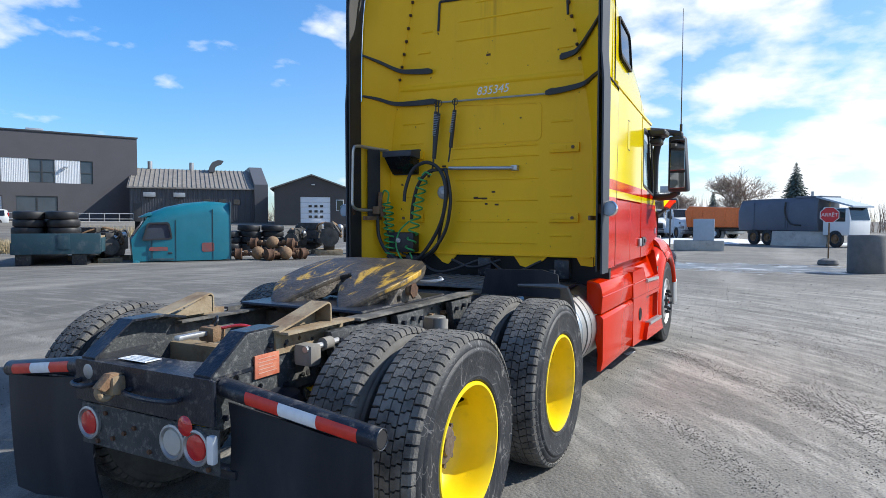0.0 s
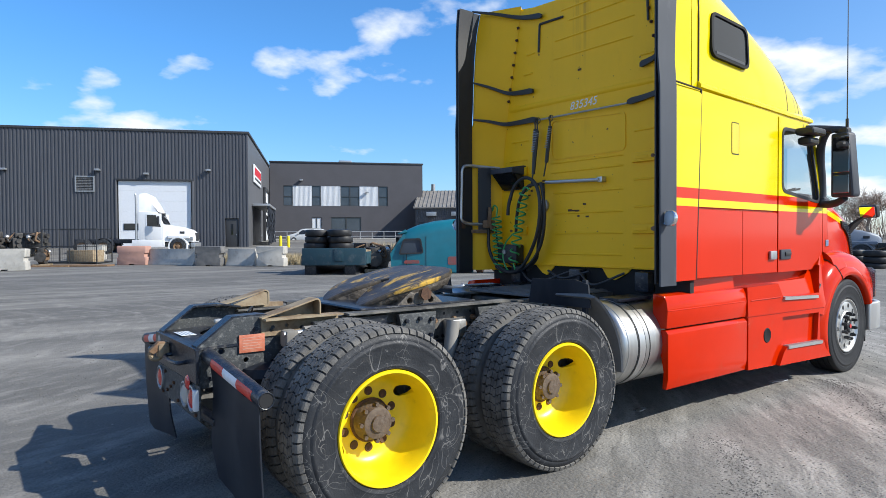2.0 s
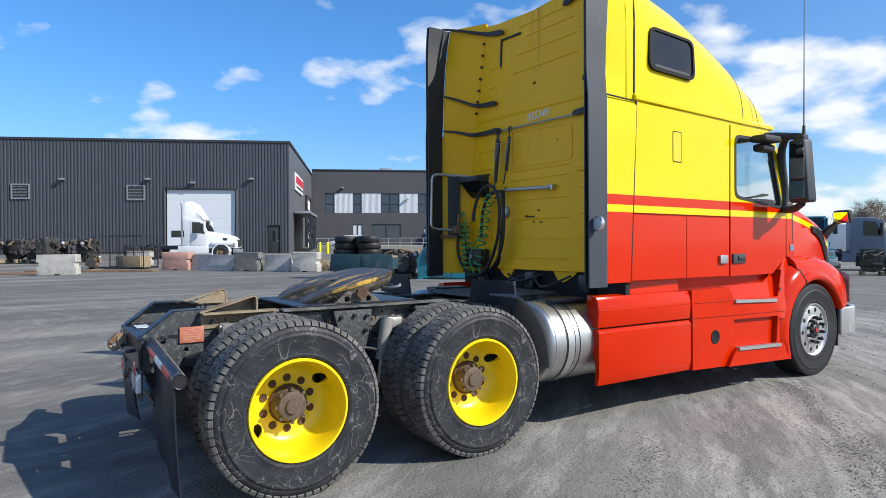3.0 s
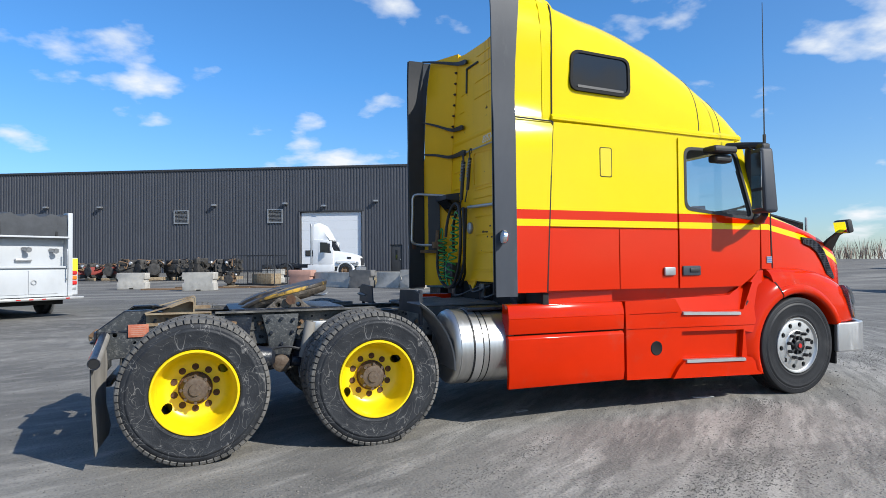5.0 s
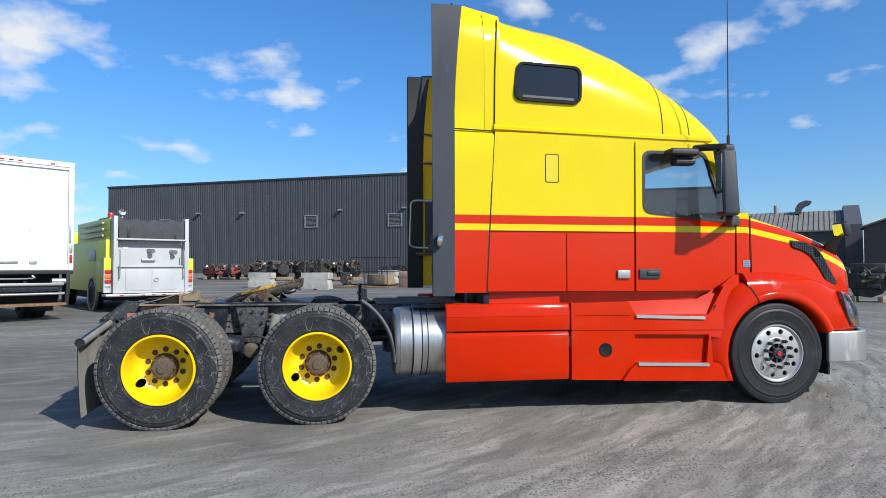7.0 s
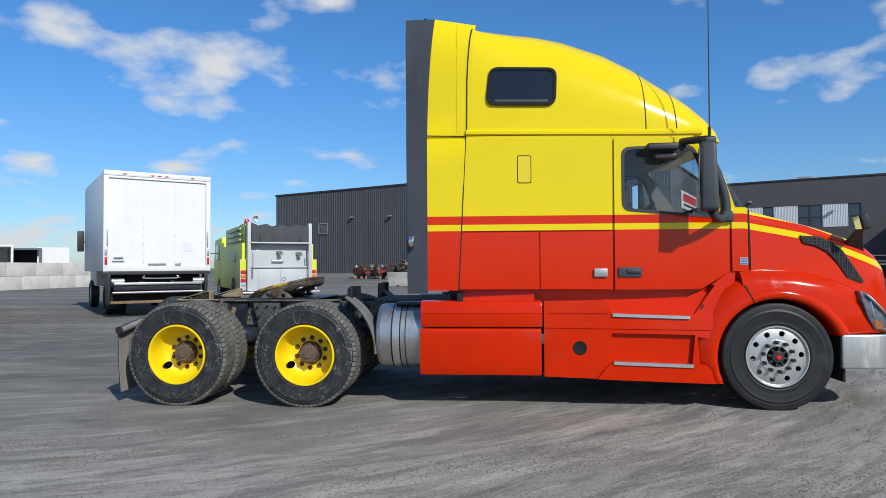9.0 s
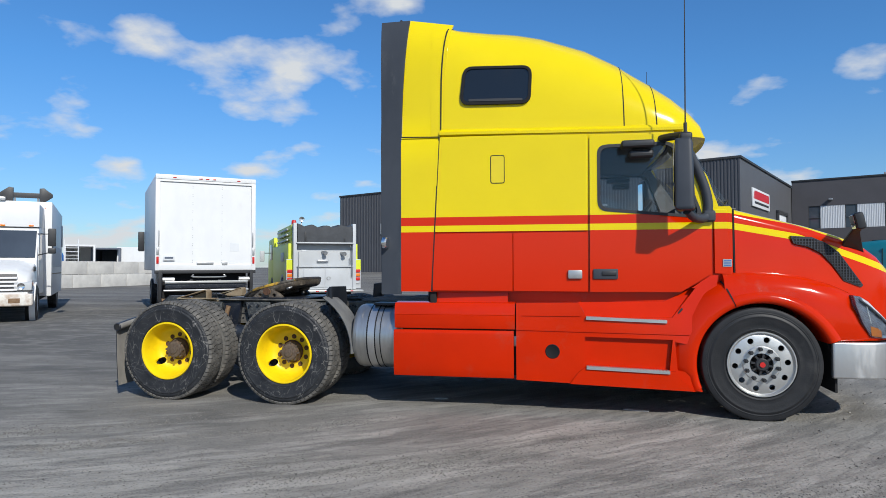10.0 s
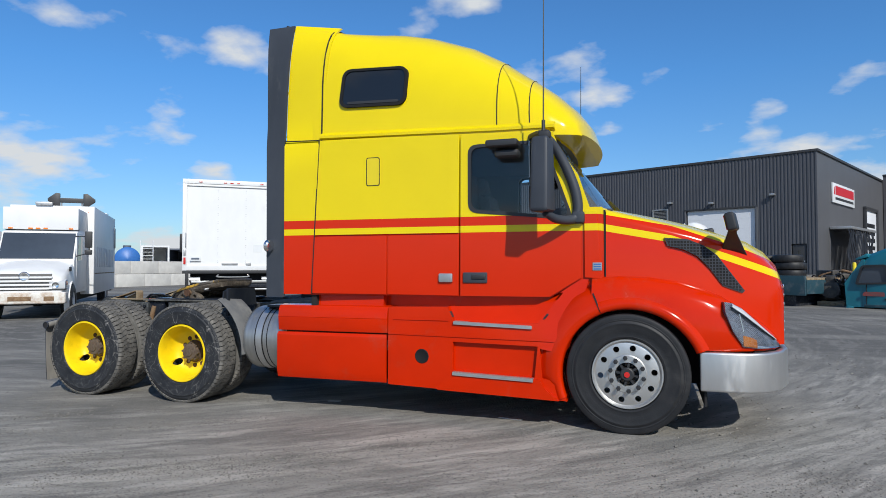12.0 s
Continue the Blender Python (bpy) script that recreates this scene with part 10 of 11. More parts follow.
# ---- scrap yard things ----
def build_teal_cab():
    """A cab shell off its chassis, standing on the ground."""
    c = thing("scrap_cab", "teal sleeper cab shell stripped off its chassis", "cab", m=pose(15.0, 17.5, -0.06, 0, 0, 146) @ Matrix.Diagonal((1.02, 1.0, 1.02, 1)))
    # local x forward, seen from its +y side; back at x = -0.3
    rings = []
    for x, z, w, zb in ((-0.3, 2.28, 1.1, 0.12), (0.1, 2.33, 1.12, 0.1), (0.45, 2.34, 1.1, 0.1), (1.2, 2.26, 1.09, 0.1), (1.9, 2.1, 1.06, 0.1), (2.35, 1.92, 1.03, 0.1), (2.55, 1.78, 1.0, 0.1)):
        rings.append([(x, -w, zb), (x, -w, z - 0.5), (x, -w + 0.08, z - 0.18), (x, -w + 0.3, z - 0.03), (x, 0, z), (x, w - 0.3, z - 0.03), (x, w - 0.08, z - 0.18), (x, w, z - 0.5), (x, w, zb)])
    shell = loft(B(), rings)
    nose = prism(B(), [(2.5, 0.1), (3.05, 0.1), (3.1, 0.9), (2.56, 1.7), (2.5, 1.7)], "y", -0.98, 0.98)
    shell = cut(shell, [prism(B(), rounded([(1.75, 0.92), (2.75, 0.88), (2.55, 1.48), (1.85, 1.5)], 0.1), "y", -2, 2), box(B(), 1.3, 3, -0.9, 0.9, 0.3, 1.6)])
    part("shell", shell, M["teal"], c, angle=45)
    nose = cut(nose, [box(B(), 2.0, 2.95, -0.9, 0.9, 0.3, 1.75), prism(B(), rounded([(1.75, 0.92), (2.72, 0.88), (2.55, 1.48), (1.85, 1.5)], 0.1), "y", -2, 2), loft(B(), [[(2.72, y, 0.98), (3.4, y, 0.98), (3.4, y, 1.6), (2.4, y, 1.6)] for y in (-0.85, 0.85)])])
    part("front", nose, M["teal"], c)
    for s in (-1, 1):
        win = rounded([(1.78, 0.95), (2.68, 0.91), (2.52, 1.45), (1.88, 1.47)], 0.1)
        frame_ = cut(prism(B(), rounded([(1.72, 0.89), (2.76, 0.85), (2.56, 1.51), (1.83, 1.53)], 0.1), "y", s * 1.0, s * 1.075), [prism(B(), win, "y", -2, 2)])
        wf = part("window_frame", frame_, M["black"], c)
        part("pane", prism(B(), win, "y", s * 1.01, s * 1.016), M["window_grey"], wf)
        for x, za, zb, w in ((0.32, 0.12, 2.02, 1.105), (2.42, 0.12, 0.86, 1.03)):
            part("panel_joint", prism(B(), [(x, za), (x + 0.018, za), (x + 0.018, zb), (x, zb)], "y", s * (w - 0.03), s * (w + 0.012)), M["dark"], c)
        part("door_step", rbox(1.7, 2.5, s * 1.04 - 0.03, s * 1.04 + 0.03, 0.12, 0.2, 0.01), M["teal_dull"], c)
    part("screen_pane", loft(B(), [[(2.66 + d, y, 1.58), (3.03 + d, y, 1.0)] + [(3.04 + d, y, 1.0), (2.67 + d, y, 1.58)] for y, d in ((-0.82, 0.0), (0.0, 0.05), (0.82, 0.0))]), M["window_grey"], c)
    part("roof_visor", bevel(prism(B(), [(2.4, 1.78), (2.75, 1.68), (2.8, 1.72), (2.45, 1.9)], "y", -0.9, 0.9), 0.02, 2), M["teal"], c)
    part("back_edge", rbox(-0.34, -0.3, -1.12, 1.12, 0.1, 2.3, 0.01), M["teal_dull"], c)
    for s in (-1, 1):
        part("door_joint", prism(B(), [(1.62, 0.12), (1.635, 0.12), (1.635, 1.6), (1.62, 1.6)], "y", s * 1.05, s * 1.082), M["dark"], c)
        part("faded_mark", rounded_plate([(1.85, 0.48), (2.55, 0.48), (2.5, 0.62), (1.9, 0.62)], s, 1.052), M["faded_mark"], c, "faded red lettering blot")
        part("faded_mark", rounded_plate([(0.28, 0.42), (0.72, 0.42), (0.72, 0.76), (0.28, 0.76)], s, 1.102), M["faded_mark"], c, "faded red emblem blot")
        part("door_handle", rbox(1.75, 1.9, s * 1.07 - 0.015, s * 1.07 + 0.015, 0.36, 0.42, 0.01), M["black"], c)
    part("loose_panel", bevel(prism(B(), [(2.8, 0.0), (3.15, 0.0), (3.0, 0.14), (2.85, 0.12)], "y", 0.6, 1.0), 0.02, 2), M["teal"], c)
    # dark sheets added inside the shell to stop see-through and darken the interior
    part("shade_bulkhead", box(B(), 0.9, 0.94, -0.98, 0.98, 0.3, 2.0), M["dark"], c)
    part("far_shade_sheet", box(B(), 0.95, 2.9, -0.97, -0.93, 0.3, 1.55), M["dark"], c)


def rounded_plate(pts, s, y):
    return prism(B(), rounded(pts, 0.08), "y", s * y, s * (y + 0.008))


build_teal_cab()

LOOSE = mesh_of(lathe(B(), [(-0.13, 0.30), (-0.14, 0.40), (-0.12, 0.48), (-0.09, 0.5), (0.09, 0.5), (0.12, 0.48), (0.14, 0.40), (0.13, 0.30), (0.08, 0.29), (-0.08, 0.29)], (0, 0, 0), "z", 32, wrap=True), "loose_tyre", M["rubber_plain"])


def tyre_stack(x, y, z, n, seed, tilt=3, k=1.0):
    rng = random.Random(seed)
    for i in range(n):
        ob = new("loose_tyre", LOOSE)
        ob.matrix_basis = pose(x + rng.uniform(-0.06, 0.06), y + rng.uniform(-0.06, 0.06), z + (0.14 + i * 0.272) * k, rng.uniform(-tilt, tilt) * 0.4, rng.uniform(-tilt, tilt) * 0.4, rng.uniform(0, 360)) @ Matrix.Diagonal((k, k, k, 1))
        tagged(ob, "worn black truck tyre lying in a stack", "tyre", "stacked tyres")


def build_flatbed():
    f = thing("scrap_flatbed", "dented dull-teal steel flatbed body on timber blocks", "truck body", m=pose(11.2, 19.25, 0, 0, 0, 140) @ Matrix.Diagonal((0.93, 1.0, 1.13, 1)))
    part("side_board", bevel(box(B(), -0.1, 2.75, 0.95, 1.05, 0.35, 0.98), 0.02, 2), M["teal_dull"], f)
    part("side_board", bevel(box(B(), -0.1, 2.75, -6.95, -6.85, 0.35, 0.8), 0.02, 2), M["teal_dull"], f)
    part("end_board", bevel(box(B(), 2.7, 2.8, -6.85, 1.0, 0.35, 0.70), 0.02, 2), M["teal_dull"], f)
    part("hatch", rbox(0.9, 1.3, 1.05, 1.07, 0.5, 0.95, 0.02), M["teal_dull"], f)
    for k in range(33):
        part("plank", rbox(-0.1, 2.7, -6.85 + k * 0.235, -6.63 + k * 0.235, 0.84, 0.90, 0.01), M["tan"], f)
    part("sill_beam", rbox(-0.12, -0.02, -6.8, 0.95, 0.40, 0.84, 0.01), M["teal_dull"], f)
    for x in (0.4, 2.2):
        part("skid", rbox(x, x + 0.5, -6.5, 0.8, 0.0, 0.38, 0.02), M["frame"], f)


build_flatbed()
for x, y, n in ((9.75, 21.1, 3), (10.45, 20.25, 3), (10.75, 21.35, 2)):
    tyre_stack(x, y, 1.02, n, int(x * 10), 3, 1.05)
for x, y, n, sd in ((18.0, 18.7, 5, 1), (18.7, 18.0, 5, 2), (17.4, 19.3, 4, 3), (30.5, 6.9, 3, 5), (31.6, 8.1, 3, 6), (29.4, 10.0, 2, 8)):
    tyre_stack(x, y, 0, n, sd, 8)


def engine(m, seed, material, label, s=1.0):
    """An engine off its truck: block, head, sump, flywheel, pulleys, manifolds, on two bearers."""
    rng = random.Random(seed)
    e = thing("scrap_engine", label, "engine", "row of scrap engines", m=m @ Matrix.Diagonal((s, s, s, 1)))
    part("block", rbox(-0.55, 0.55, -0.28, 0.28, 0.45, 1.0, 0.04), material, e)
    part("head_cover", rbox(-0.52, 0.50, -0.16, 0.18, 1.0, 1.22 + rng.uniform(0, 0.12), 0.04), M["scrap_iron"], e)
    part("sump", bevel(prism(B(), [(-0.5, 0.45), (0.5, 0.45), (0.4, 0.2), (-0.1, 0.15), (-0.4, 0.28)], "y", -0.2, 0.2), 0.03, 2), M["scrap_iron"], e)
    part("flywheel", lathe(B(), [(-0.64, 0.0), (-0.66, 0.12), (-0.62, 0.30), (-0.62, 0.36), (-0.55, 0.36), (-0.55, 0.0)], (0, 0, 0.7), "x", 24), M["scrap_iron"], e)
    for k in range(3):
        y, z, r = rng.uniform(-0.2, 0.2), 0.6 + 0.25 * k, rng.uniform(0.08, 0.16)
        part("pulley", cyl(B(), (0.55, y, z), (0.66, y, z), r, 16), M["scrap_iron"], e)
    for k in range(5):
        y0 = rng.choice((-1, 1))
        pts = [(rng.uniform(-0.5, 0.5), y0 * 0.26, rng.uniform(0.7, 1.0)), (rng.uniform(-0.5, 0.5), y0 * 0.45, rng.uniform(0.7, 1.2)), (rng.uniform(-0.5, 0.5), y0 * 0.38, rng.uniform(0.8, 1.35)), (rng.uniform(-0.5, 0.5), y0 * 0.1, 1.25)]
        part("pipe", tube(B(), smooth_path(pts, 5), rng.uniform(0.025, 0.06), 8), M["scrap_iron"] if k % 3 else M["rust"], e)
    part("turbo", lathe(B(), [(-0.1, 0.0), (-0.1, 0.06), (-0.02, 0.13), (0.06, 0.12), (0.12, 0.07), (0.14, 0.0)], (rng.uniform(-0.2, 0.2), -0.42, 1.05), "y", 18), M["alu"], e)
    part("starter", cyl(B(), (-0.4, 0.36, 0.55), (0.0, 0.36, 0.55), 0.09, 12), M["scrap_iron"], e)
    for x in (-0.4, 0.4):
        part("bearer", rbox(x - 0.08, x + 0.08, -0.5, 0.5, 0.0, 0.2, 0.01), M["tan"], e)
    return e


for i, lx in enumerate((-22.3, -21.0, -19.7, -18.4, -17.1, -15.8, -14.6, -13.4)):
    engine(A @ pose(lx, -12.2 + 0.5 * math.sin(i * 2.2), 0.3, 0, 0, 20 + 47 * i), 10 + i, M["scrap_iron"], "oily grey truck engine on timber bearers", 1.35)
for i, lx in enumerate((-28.0, -26.7, -25.4, -24.0)):
    engine(A @ pose(lx, -12.0, 0.3, 0, 0, 35 * i), 30 + i, M["scrap_red"], "faded red industrial engine on timber bearers", 1.15)
for x0, x1, y0, y1 in ((-23.2, -12.6, -13.4, -11.0), (-28.8, -23.4, -12.9, -11.2)):
    bm = B()
    for k in range(int((x1 - x0) / 0.9)):
        box(bm, x0 + k * 0.9, x0 + k * 0.9 + 0.7, y0, y1, 0.12, 0.26)
    for y in (y0 + 0.2, (y0 + y1) / 2, y1 - 0.2):
        box(bm, x0, x1, y - 0.06, y + 0.06, 0.0, 0.12)
    solid("timber_skid", bm, M["frame"], "dark oily timber skid under scrap engines", "skid", m=A @ pose(0, 0, 0.06))
for x, y, rz, ln, w in ((0.2, 38.2, -30, 5.2, 1.6), (-2.6, 36.2, -20, 3.2, 1.0), (2.6, 36.6, -34, 3.6, 0.9)):
    solid("steel_plate", rbox(-ln / 2, ln / 2, -w / 2, w / 2, 0.0, 0.09, 0.01), M["rust"], "rusty steel plate lying on the yard", "plate", m=pose(x, y, 0, 0, 0, rz))
for x, y, rz, sd, k in ((19.9, 15.7, 40, 51, 1.2), (20.6, 17.4, 100, 52, 1.1), (19.2, 17.0, 15, 55, 0.95), (21.6, 15.2, 130, 56, 1.15)):
    engine(pose(x, y, 0, 0, 0, rz), sd, M["scrap_iron"], "dark stripped engine block among scrap", k)
for x, y, rz, sd, k in ((11.75, 19.75, 70, 53, 0.85), (12.55, 20.5, 20, 57, 0.95), (12.0, 21.3, 110, 58, 1.0)):
    engine(pose(x, y, 0, 0, 0, rz), sd, M["scrap_iron"], "dark engine beside the teal cab", k)
engine(pose(1.0, 37.6, 0, 0, 0, 70), 54, M["rust"], "rusty gearbox on a pallet by the cage", 0.8)
for i, (x, y) in enumerate(((31.0, 12.0), (33.5, 7.3), (29.8, 8.4), (36.5, 6.2))):
    engine(pose(x, y, 0, 0, 0, 60 * i), 60 + i, M["scrap_iron"], "greasy engine standing in the far row", 0.9)


def axle_scrap(x, y, rz, z):
    a = thing("scrap_axle", "rusty drive axle with brake drums", "axle", "pile of axles", m=pose(x, y, z, 0, 0, rz))
    part("tube", cyl(B(), (-0.85, 0, 0.24), (0.85, 0, 0.24), 0.08, 12), M["nut_rust"], a)
    dif = B()
    bmesh.ops.create_icosphere(dif, subdivisions=2, radius=0.27, matrix=pose(0, 0.03, 0.28))
    part("differential", lathe(dif, [(0.1, 0.0), (0.1, 0.2), (0.32, 0.13), (0.42, 0.10), (0.42, 0.0)], (0, 0, 0.28), "y", 14), M["rust"], a)
    for s in (-1, 1):
        part("brake_drum", lathe(B(), [(s * 0.60, 0.0), (s * 0.60, 0.22), (s * 0.63, 0.24), (s * 0.66, 0.22), (s * 0.82, 0.22), (s * 0.85, 0.235), (s * 0.87, 0.16), (s * 0.90, 0.14), (s * 0.92, 0.09), (s * 1.0, 0.085), (s * 1.0, 0.05), (s * 0.97, 0.0)], (0, 0, 0.24), "x", 22), M["nut_rust"], a)
        part("brake_chamber", lathe(B(), [(0.12, 0.0), (0.13, 0.08), (0.2, 0.085), (0.22, 0.095), (0.24, 0.085), (0.32, 0.08), (0.33, 0.0)], (s * 0.38, 0, 0.30), "y", 14), M["scrap_iron"], a)
        part("spring_seat", rbox(s * 0.48 - 0.07, s * 0.48 + 0.07, -0.1, 0.1, 0.28, 0.38, 0.015), M["rust"], a)


for x, y, rz, z in ((15.45, 15.75, -48, 0), (16.25, 15.35, -70, 0), (15.95, 14.75, -20, 0), (15.95, 15.45, -62, 0.40)):
    axle_scrap(x, y, rz, z)


# ---- yard furniture ----
def concrete_block(x, y, rz, ln, h, w=0.75, material="concrete", label="weathered interlocking concrete block", z=0.0):
    bm = box(B(), -ln / 2, ln / 2, -w / 2, w / 2, 0, h)
    notch = [box(B(), sgn * ln / 2 - 0.09, sgn * ln / 2 + 0.09, -2, 2, h * 0.42, h * 0.62) for sgn in (-1, 1)] + [box(B(), -0.14, 0.14, -2, 2, -0.1, 0.07)]
    bm = cut(bm, notch)
    bevel(bm, 0.035, 2)
    rng = random.Random(int(x * 31 + y * 7))
    for v in bm.verts:
        v.co += Vector((rng.uniform(-1, 1), rng.uniform(-1, 1), rng.uniform(-1, 1) if v.co.z > 0.05 else 0)) * 0.012
    solid("concrete_block", bm, M[material], label, "concrete block", "yard barriers", m=pose(x, y, z, 0, 0, rz))


for x, y, rz, ln, h, mt, lb in ((-0.85, 33.6, -20, 1.85, 1.08, "concrete", "pale weathered interlocking concrete block"), (-4.9, 38.9, -20, 1.8, 1.05, "concrete", "pale weathered interlocking concrete block"),
                                (5.5, 36.6, -38, 1.7, 1.12, "concrete_pink", "pinkish interlocking concrete block"), (8.5, 32.0, -38, 1.45, 1.1, "concrete_dark", "dark interlocking concrete block"), (10.9, 29.0, -40, 1.5, 1.1, "concrete", "pale interlocking concrete block beside dry grass"), (4.4, 44.3, -30, 1.6, 1.15, "concrete", "concrete block behind the wire cage")):
    concrete_block(x, y, rz, ln, h, 0.75, mt, lb)


def jersey(x, y, rz, ln, label="long grey concrete road barrier"):
    bm = prism(B(), [(-0.32, 0), (0.32, 0), (0.3, 0.1), (0.14, 0.35), (0.1, 0.95), (-0.1, 0.95), (-0.14, 0.35), (-0.3, 0.1)], "x", -ln / 2, ln / 2)
    bevel(bm, 0.02, 2, 40)
    solid("road_barrier", bm, M["concrete"], label, "barrier", "yard barriers", m=pose(x, y, 0, 0, 0, rz))


jersey(7.2, 34.6, -62, 3.6)
jersey(9.9, 30.8, -55, 1.8)
jersey(42.9, -3.8, -113, 3.3, "grey concrete road barrier before a truck")


def build_cage():
    c = thing("wire_cage", "dark steel wire cage rack holding scrap", "cage", m=pose(1.35, 42.0, 0, 0, 0, -41))
    for x in (0, 1.75, 3.5):
        for y in (0, 1.6):
            part("post", rbox(x - 0.03, x + 0.03, y - 0.03, y + 0.03, 0, 2.2, 0.005), M["trim_dark"], c)
    for y in (0, 1.6):
        for z in (0.12, 1.1, 2.17):
            part("rail", rbox(0, 3.5, y - 0.025, y + 0.025, z - 0.025, z + 0.025, 0.005), M["trim_dark"], c)
        for k in range(1, 24):
            part("wire", cyl(B(), (k * 0.146, y, 0.12), (k * 0.146, y, 2.17), 0.007, 5), M["trim_dark"], c)
    part("floor_plate", box(B(), 0, 3.5, 0, 1.6, 0.06, 0.1), M["trim_dark"], c)
    solid("scrap_crate", rbox(0, 1.7, 0, 1.2, 0, 0.75, 0.03), M["tan"], "tan timber crate inside a steel cage", "crate", m=pose(2.3, 41.4, 0.1, 0, 0, -41) @ pose(0.2, 0.2, 0))


build_cage()
for k in range(2):
    solid("bollard", lathe(B(), [(0, 0.0), (0.0, 0.14), (1.05, 0.14), (1.15, 0.1), (1.18, 0.0)], (0, 0, 0), "z", 18), M["yellow"], "yellow steel bollard by the dock", "bollard", "dock bollards", m=A @ pose(3.0 + k * 0.7, -2.2, 0.6))


def build_stop_sign():
    s = thing("stop_sign", "red octagonal stop sign on a post in a weighted base", "road sign", m=pose(23.2, -4.16, 0, 0, 0, 183) @ Matrix.Diagonal((1.16, 1.16, 1.2, 1)))
    part("post", rbox(-0.03, 0.03, -0.02, 0.02, 0.05, 1.85, 0.006), M["rust"], s)
    part("base", lathe(B(), [(0.0, 0.0), (0.0, 0.26), (0.04, 0.30), (0.15, 0.27), (0.2, 0.14), (0.2, 0.0)], (0, 0, 0), "z", 24), M["concrete_dark"], s)
    oct_ = [(0.28 * math.cos(radians(22.5 + 45 * k)), 1.50 + 0.25 * math.sin(radians(22.5 + 45 * k))) for k in range(8)]
    inn = [(0.258 * math.cos(radians(22.5 + 45 * k)), 1.50 + 0.23 * math.sin(radians(22.5 + 45 * k))) for k in range(8)]
    pl = part("plate", prism(B(), oct_, "x", 0.035, 0.041), M["corr_white"], s)
    part("face", prism(B(), inn, "x", 0.0415, 0.0435), M["sign_red"], pl)
    cu = bpy.data.curves.new("word", "FONT")
    cu.body, cu.size, cu.extrude, cu.align_x, cu.align_y = "ARRÊT", 0.15, 0.0008, "CENTER", "CENTER"
    tmp = bpy.data.objects.new("word", cu)
    me = bpy.data.meshes.new_from_object(tmp)
    bpy.data.objects.remove(tmp)
    me.materials.append(M["corr_white"])
    ob = new("word", me)
    ob.parent, ob.matrix_basis = pl, pose(0.0448, 0, 1.50, 90, 0, 90)


build_stop_sign()
solid("concrete_ring", lathe(B(), [(0.0, 0.36), (0.0, 0.50), (0.04, 0.52), (1.1, 0.52), (1.15, 0.49), (1.15, 0.36)], (0, 0, 0), "z", 40, wrap=True), M["concrete_dark"], "dark precast concrete ring standing on end", "concrete ring", m=pose(19.7, -4.95, 0))
solid("concrete_slab", rbox(-0.45, 0.45, -1.25, 1.25, 0, 0.55, 0.03), M["concrete"], "low pale concrete footing block", "concrete block", m=pose(33.2, 1.2, 0, 0, 0, 5))
solid("steel_cabinet", rbox(-0.4, 0.4, -0.52, 0.52, 0, 1.15, 0.03), M["cabinet"], "pale blue-grey steel cabinet on a concrete footing", "cabinet", m=pose(33.2, 0.95, 0.55, 0, 0, 5))
for x, y, ln in ((34.0, 4.2, 1.8), (34.6, 6.4, 1.6)):
    concrete_block(x, y, 95, ln, 0.75)
bp = thing("board_post", "plain name board on a tall post", "road sign", m=pose(36.9, -2.0 + 5.2, 0, 0, 0, 175))
part("post", cyl(B(), (0, 0, 0), (0, 0, 5.2), 0.045, 8), M["trim_dark"], bp)
part("board", rbox(0.05, 0.09, -0.6, 0.6, 3.3, 3.7, 0.01), M["steel"], bp)


# far wall of stacked blocks, tank and containers
def build_block_wall():
    w = thing("block_wall", "two-course wall of pale concrete blocks", "wall", m=pose(-32.6, 27.0, 0, 0, 0, 84))
    for row in range(2):
        for k in range(9):
            off = 1.25 if row else 0
            part("block", rbox(k * 2.5 + off - 2.5, k * 2.5 + off - 0.03, -0.4, 0.4, row * 0.98, row * 0.98 + 0.96, 0.03), M["concrete_pale"], w)


build_block_wall()
tk = thing("storage_tank", "blue horizontal storage tank", "tank", m=pose(-40.2, 38.6, 0, 0, 0, 136))
part("shell", lathe(B(), [(-3.0, 0.0), (-2.9, 0.7), (-2.6, 1.05), (2.6, 1.05), (2.9, 0.7), (3.0, 0.0)], (0, 0, 2.2), "x", 28), M["blue"], tk)
for x in (-1.8, 1.8):
    part("saddle", rbox(x - 0.2, x + 0.2, -0.9, 0.9, 0, 1.4, 0.02), M["frame"], tk)
part("manhole", cyl(B(), (0.5, 0, 3.2), (0.5, 0, 3.5), 0.35, 14), M["navy_steel"], tk)


def container(x, y, rz, ln, h, paint, label, open_end=True):
    c = thing("container", label, "container", "far containers", m=pose(x, y, 0, 0, 0, rz))
    bm = box(B(), 0, ln, -1.2, 1.2, 0.9, h)
    if open_end:
        bm = cut(bm, [box(B(), -1, ln - 0.3, -1.05, 1.05, 1.05, h - 0.15)])
    part("body", bm, paint, c)
    part("support", rbox(0.2, ln - 0.2, -1.0, 1.0, 0, 0.9, 0.02), M["frame"], c)
    for s in (-1, 1):
        for k in range(int(ln / 0.5)):
            part("rib", rbox(0.2 + k * 0.5, 0.35 + k * 0.5, s * 1.2 - 0.02, s * 1.2 + 0.02, 1.0, h - 0.1, 0.005), paint, c)


container(-38.44, 40.16, 132, 6, 3.5, M["white_paint"], "white container with an open dark end")
container(-38.2, 43.0, 122, 6, 3.3, M["navy_steel"], "blue-grey container with an open end")
container(-36.9, 44.8, 128, 6, 3.4, M["white_paint"], "white closed container beyond the block wall", False)
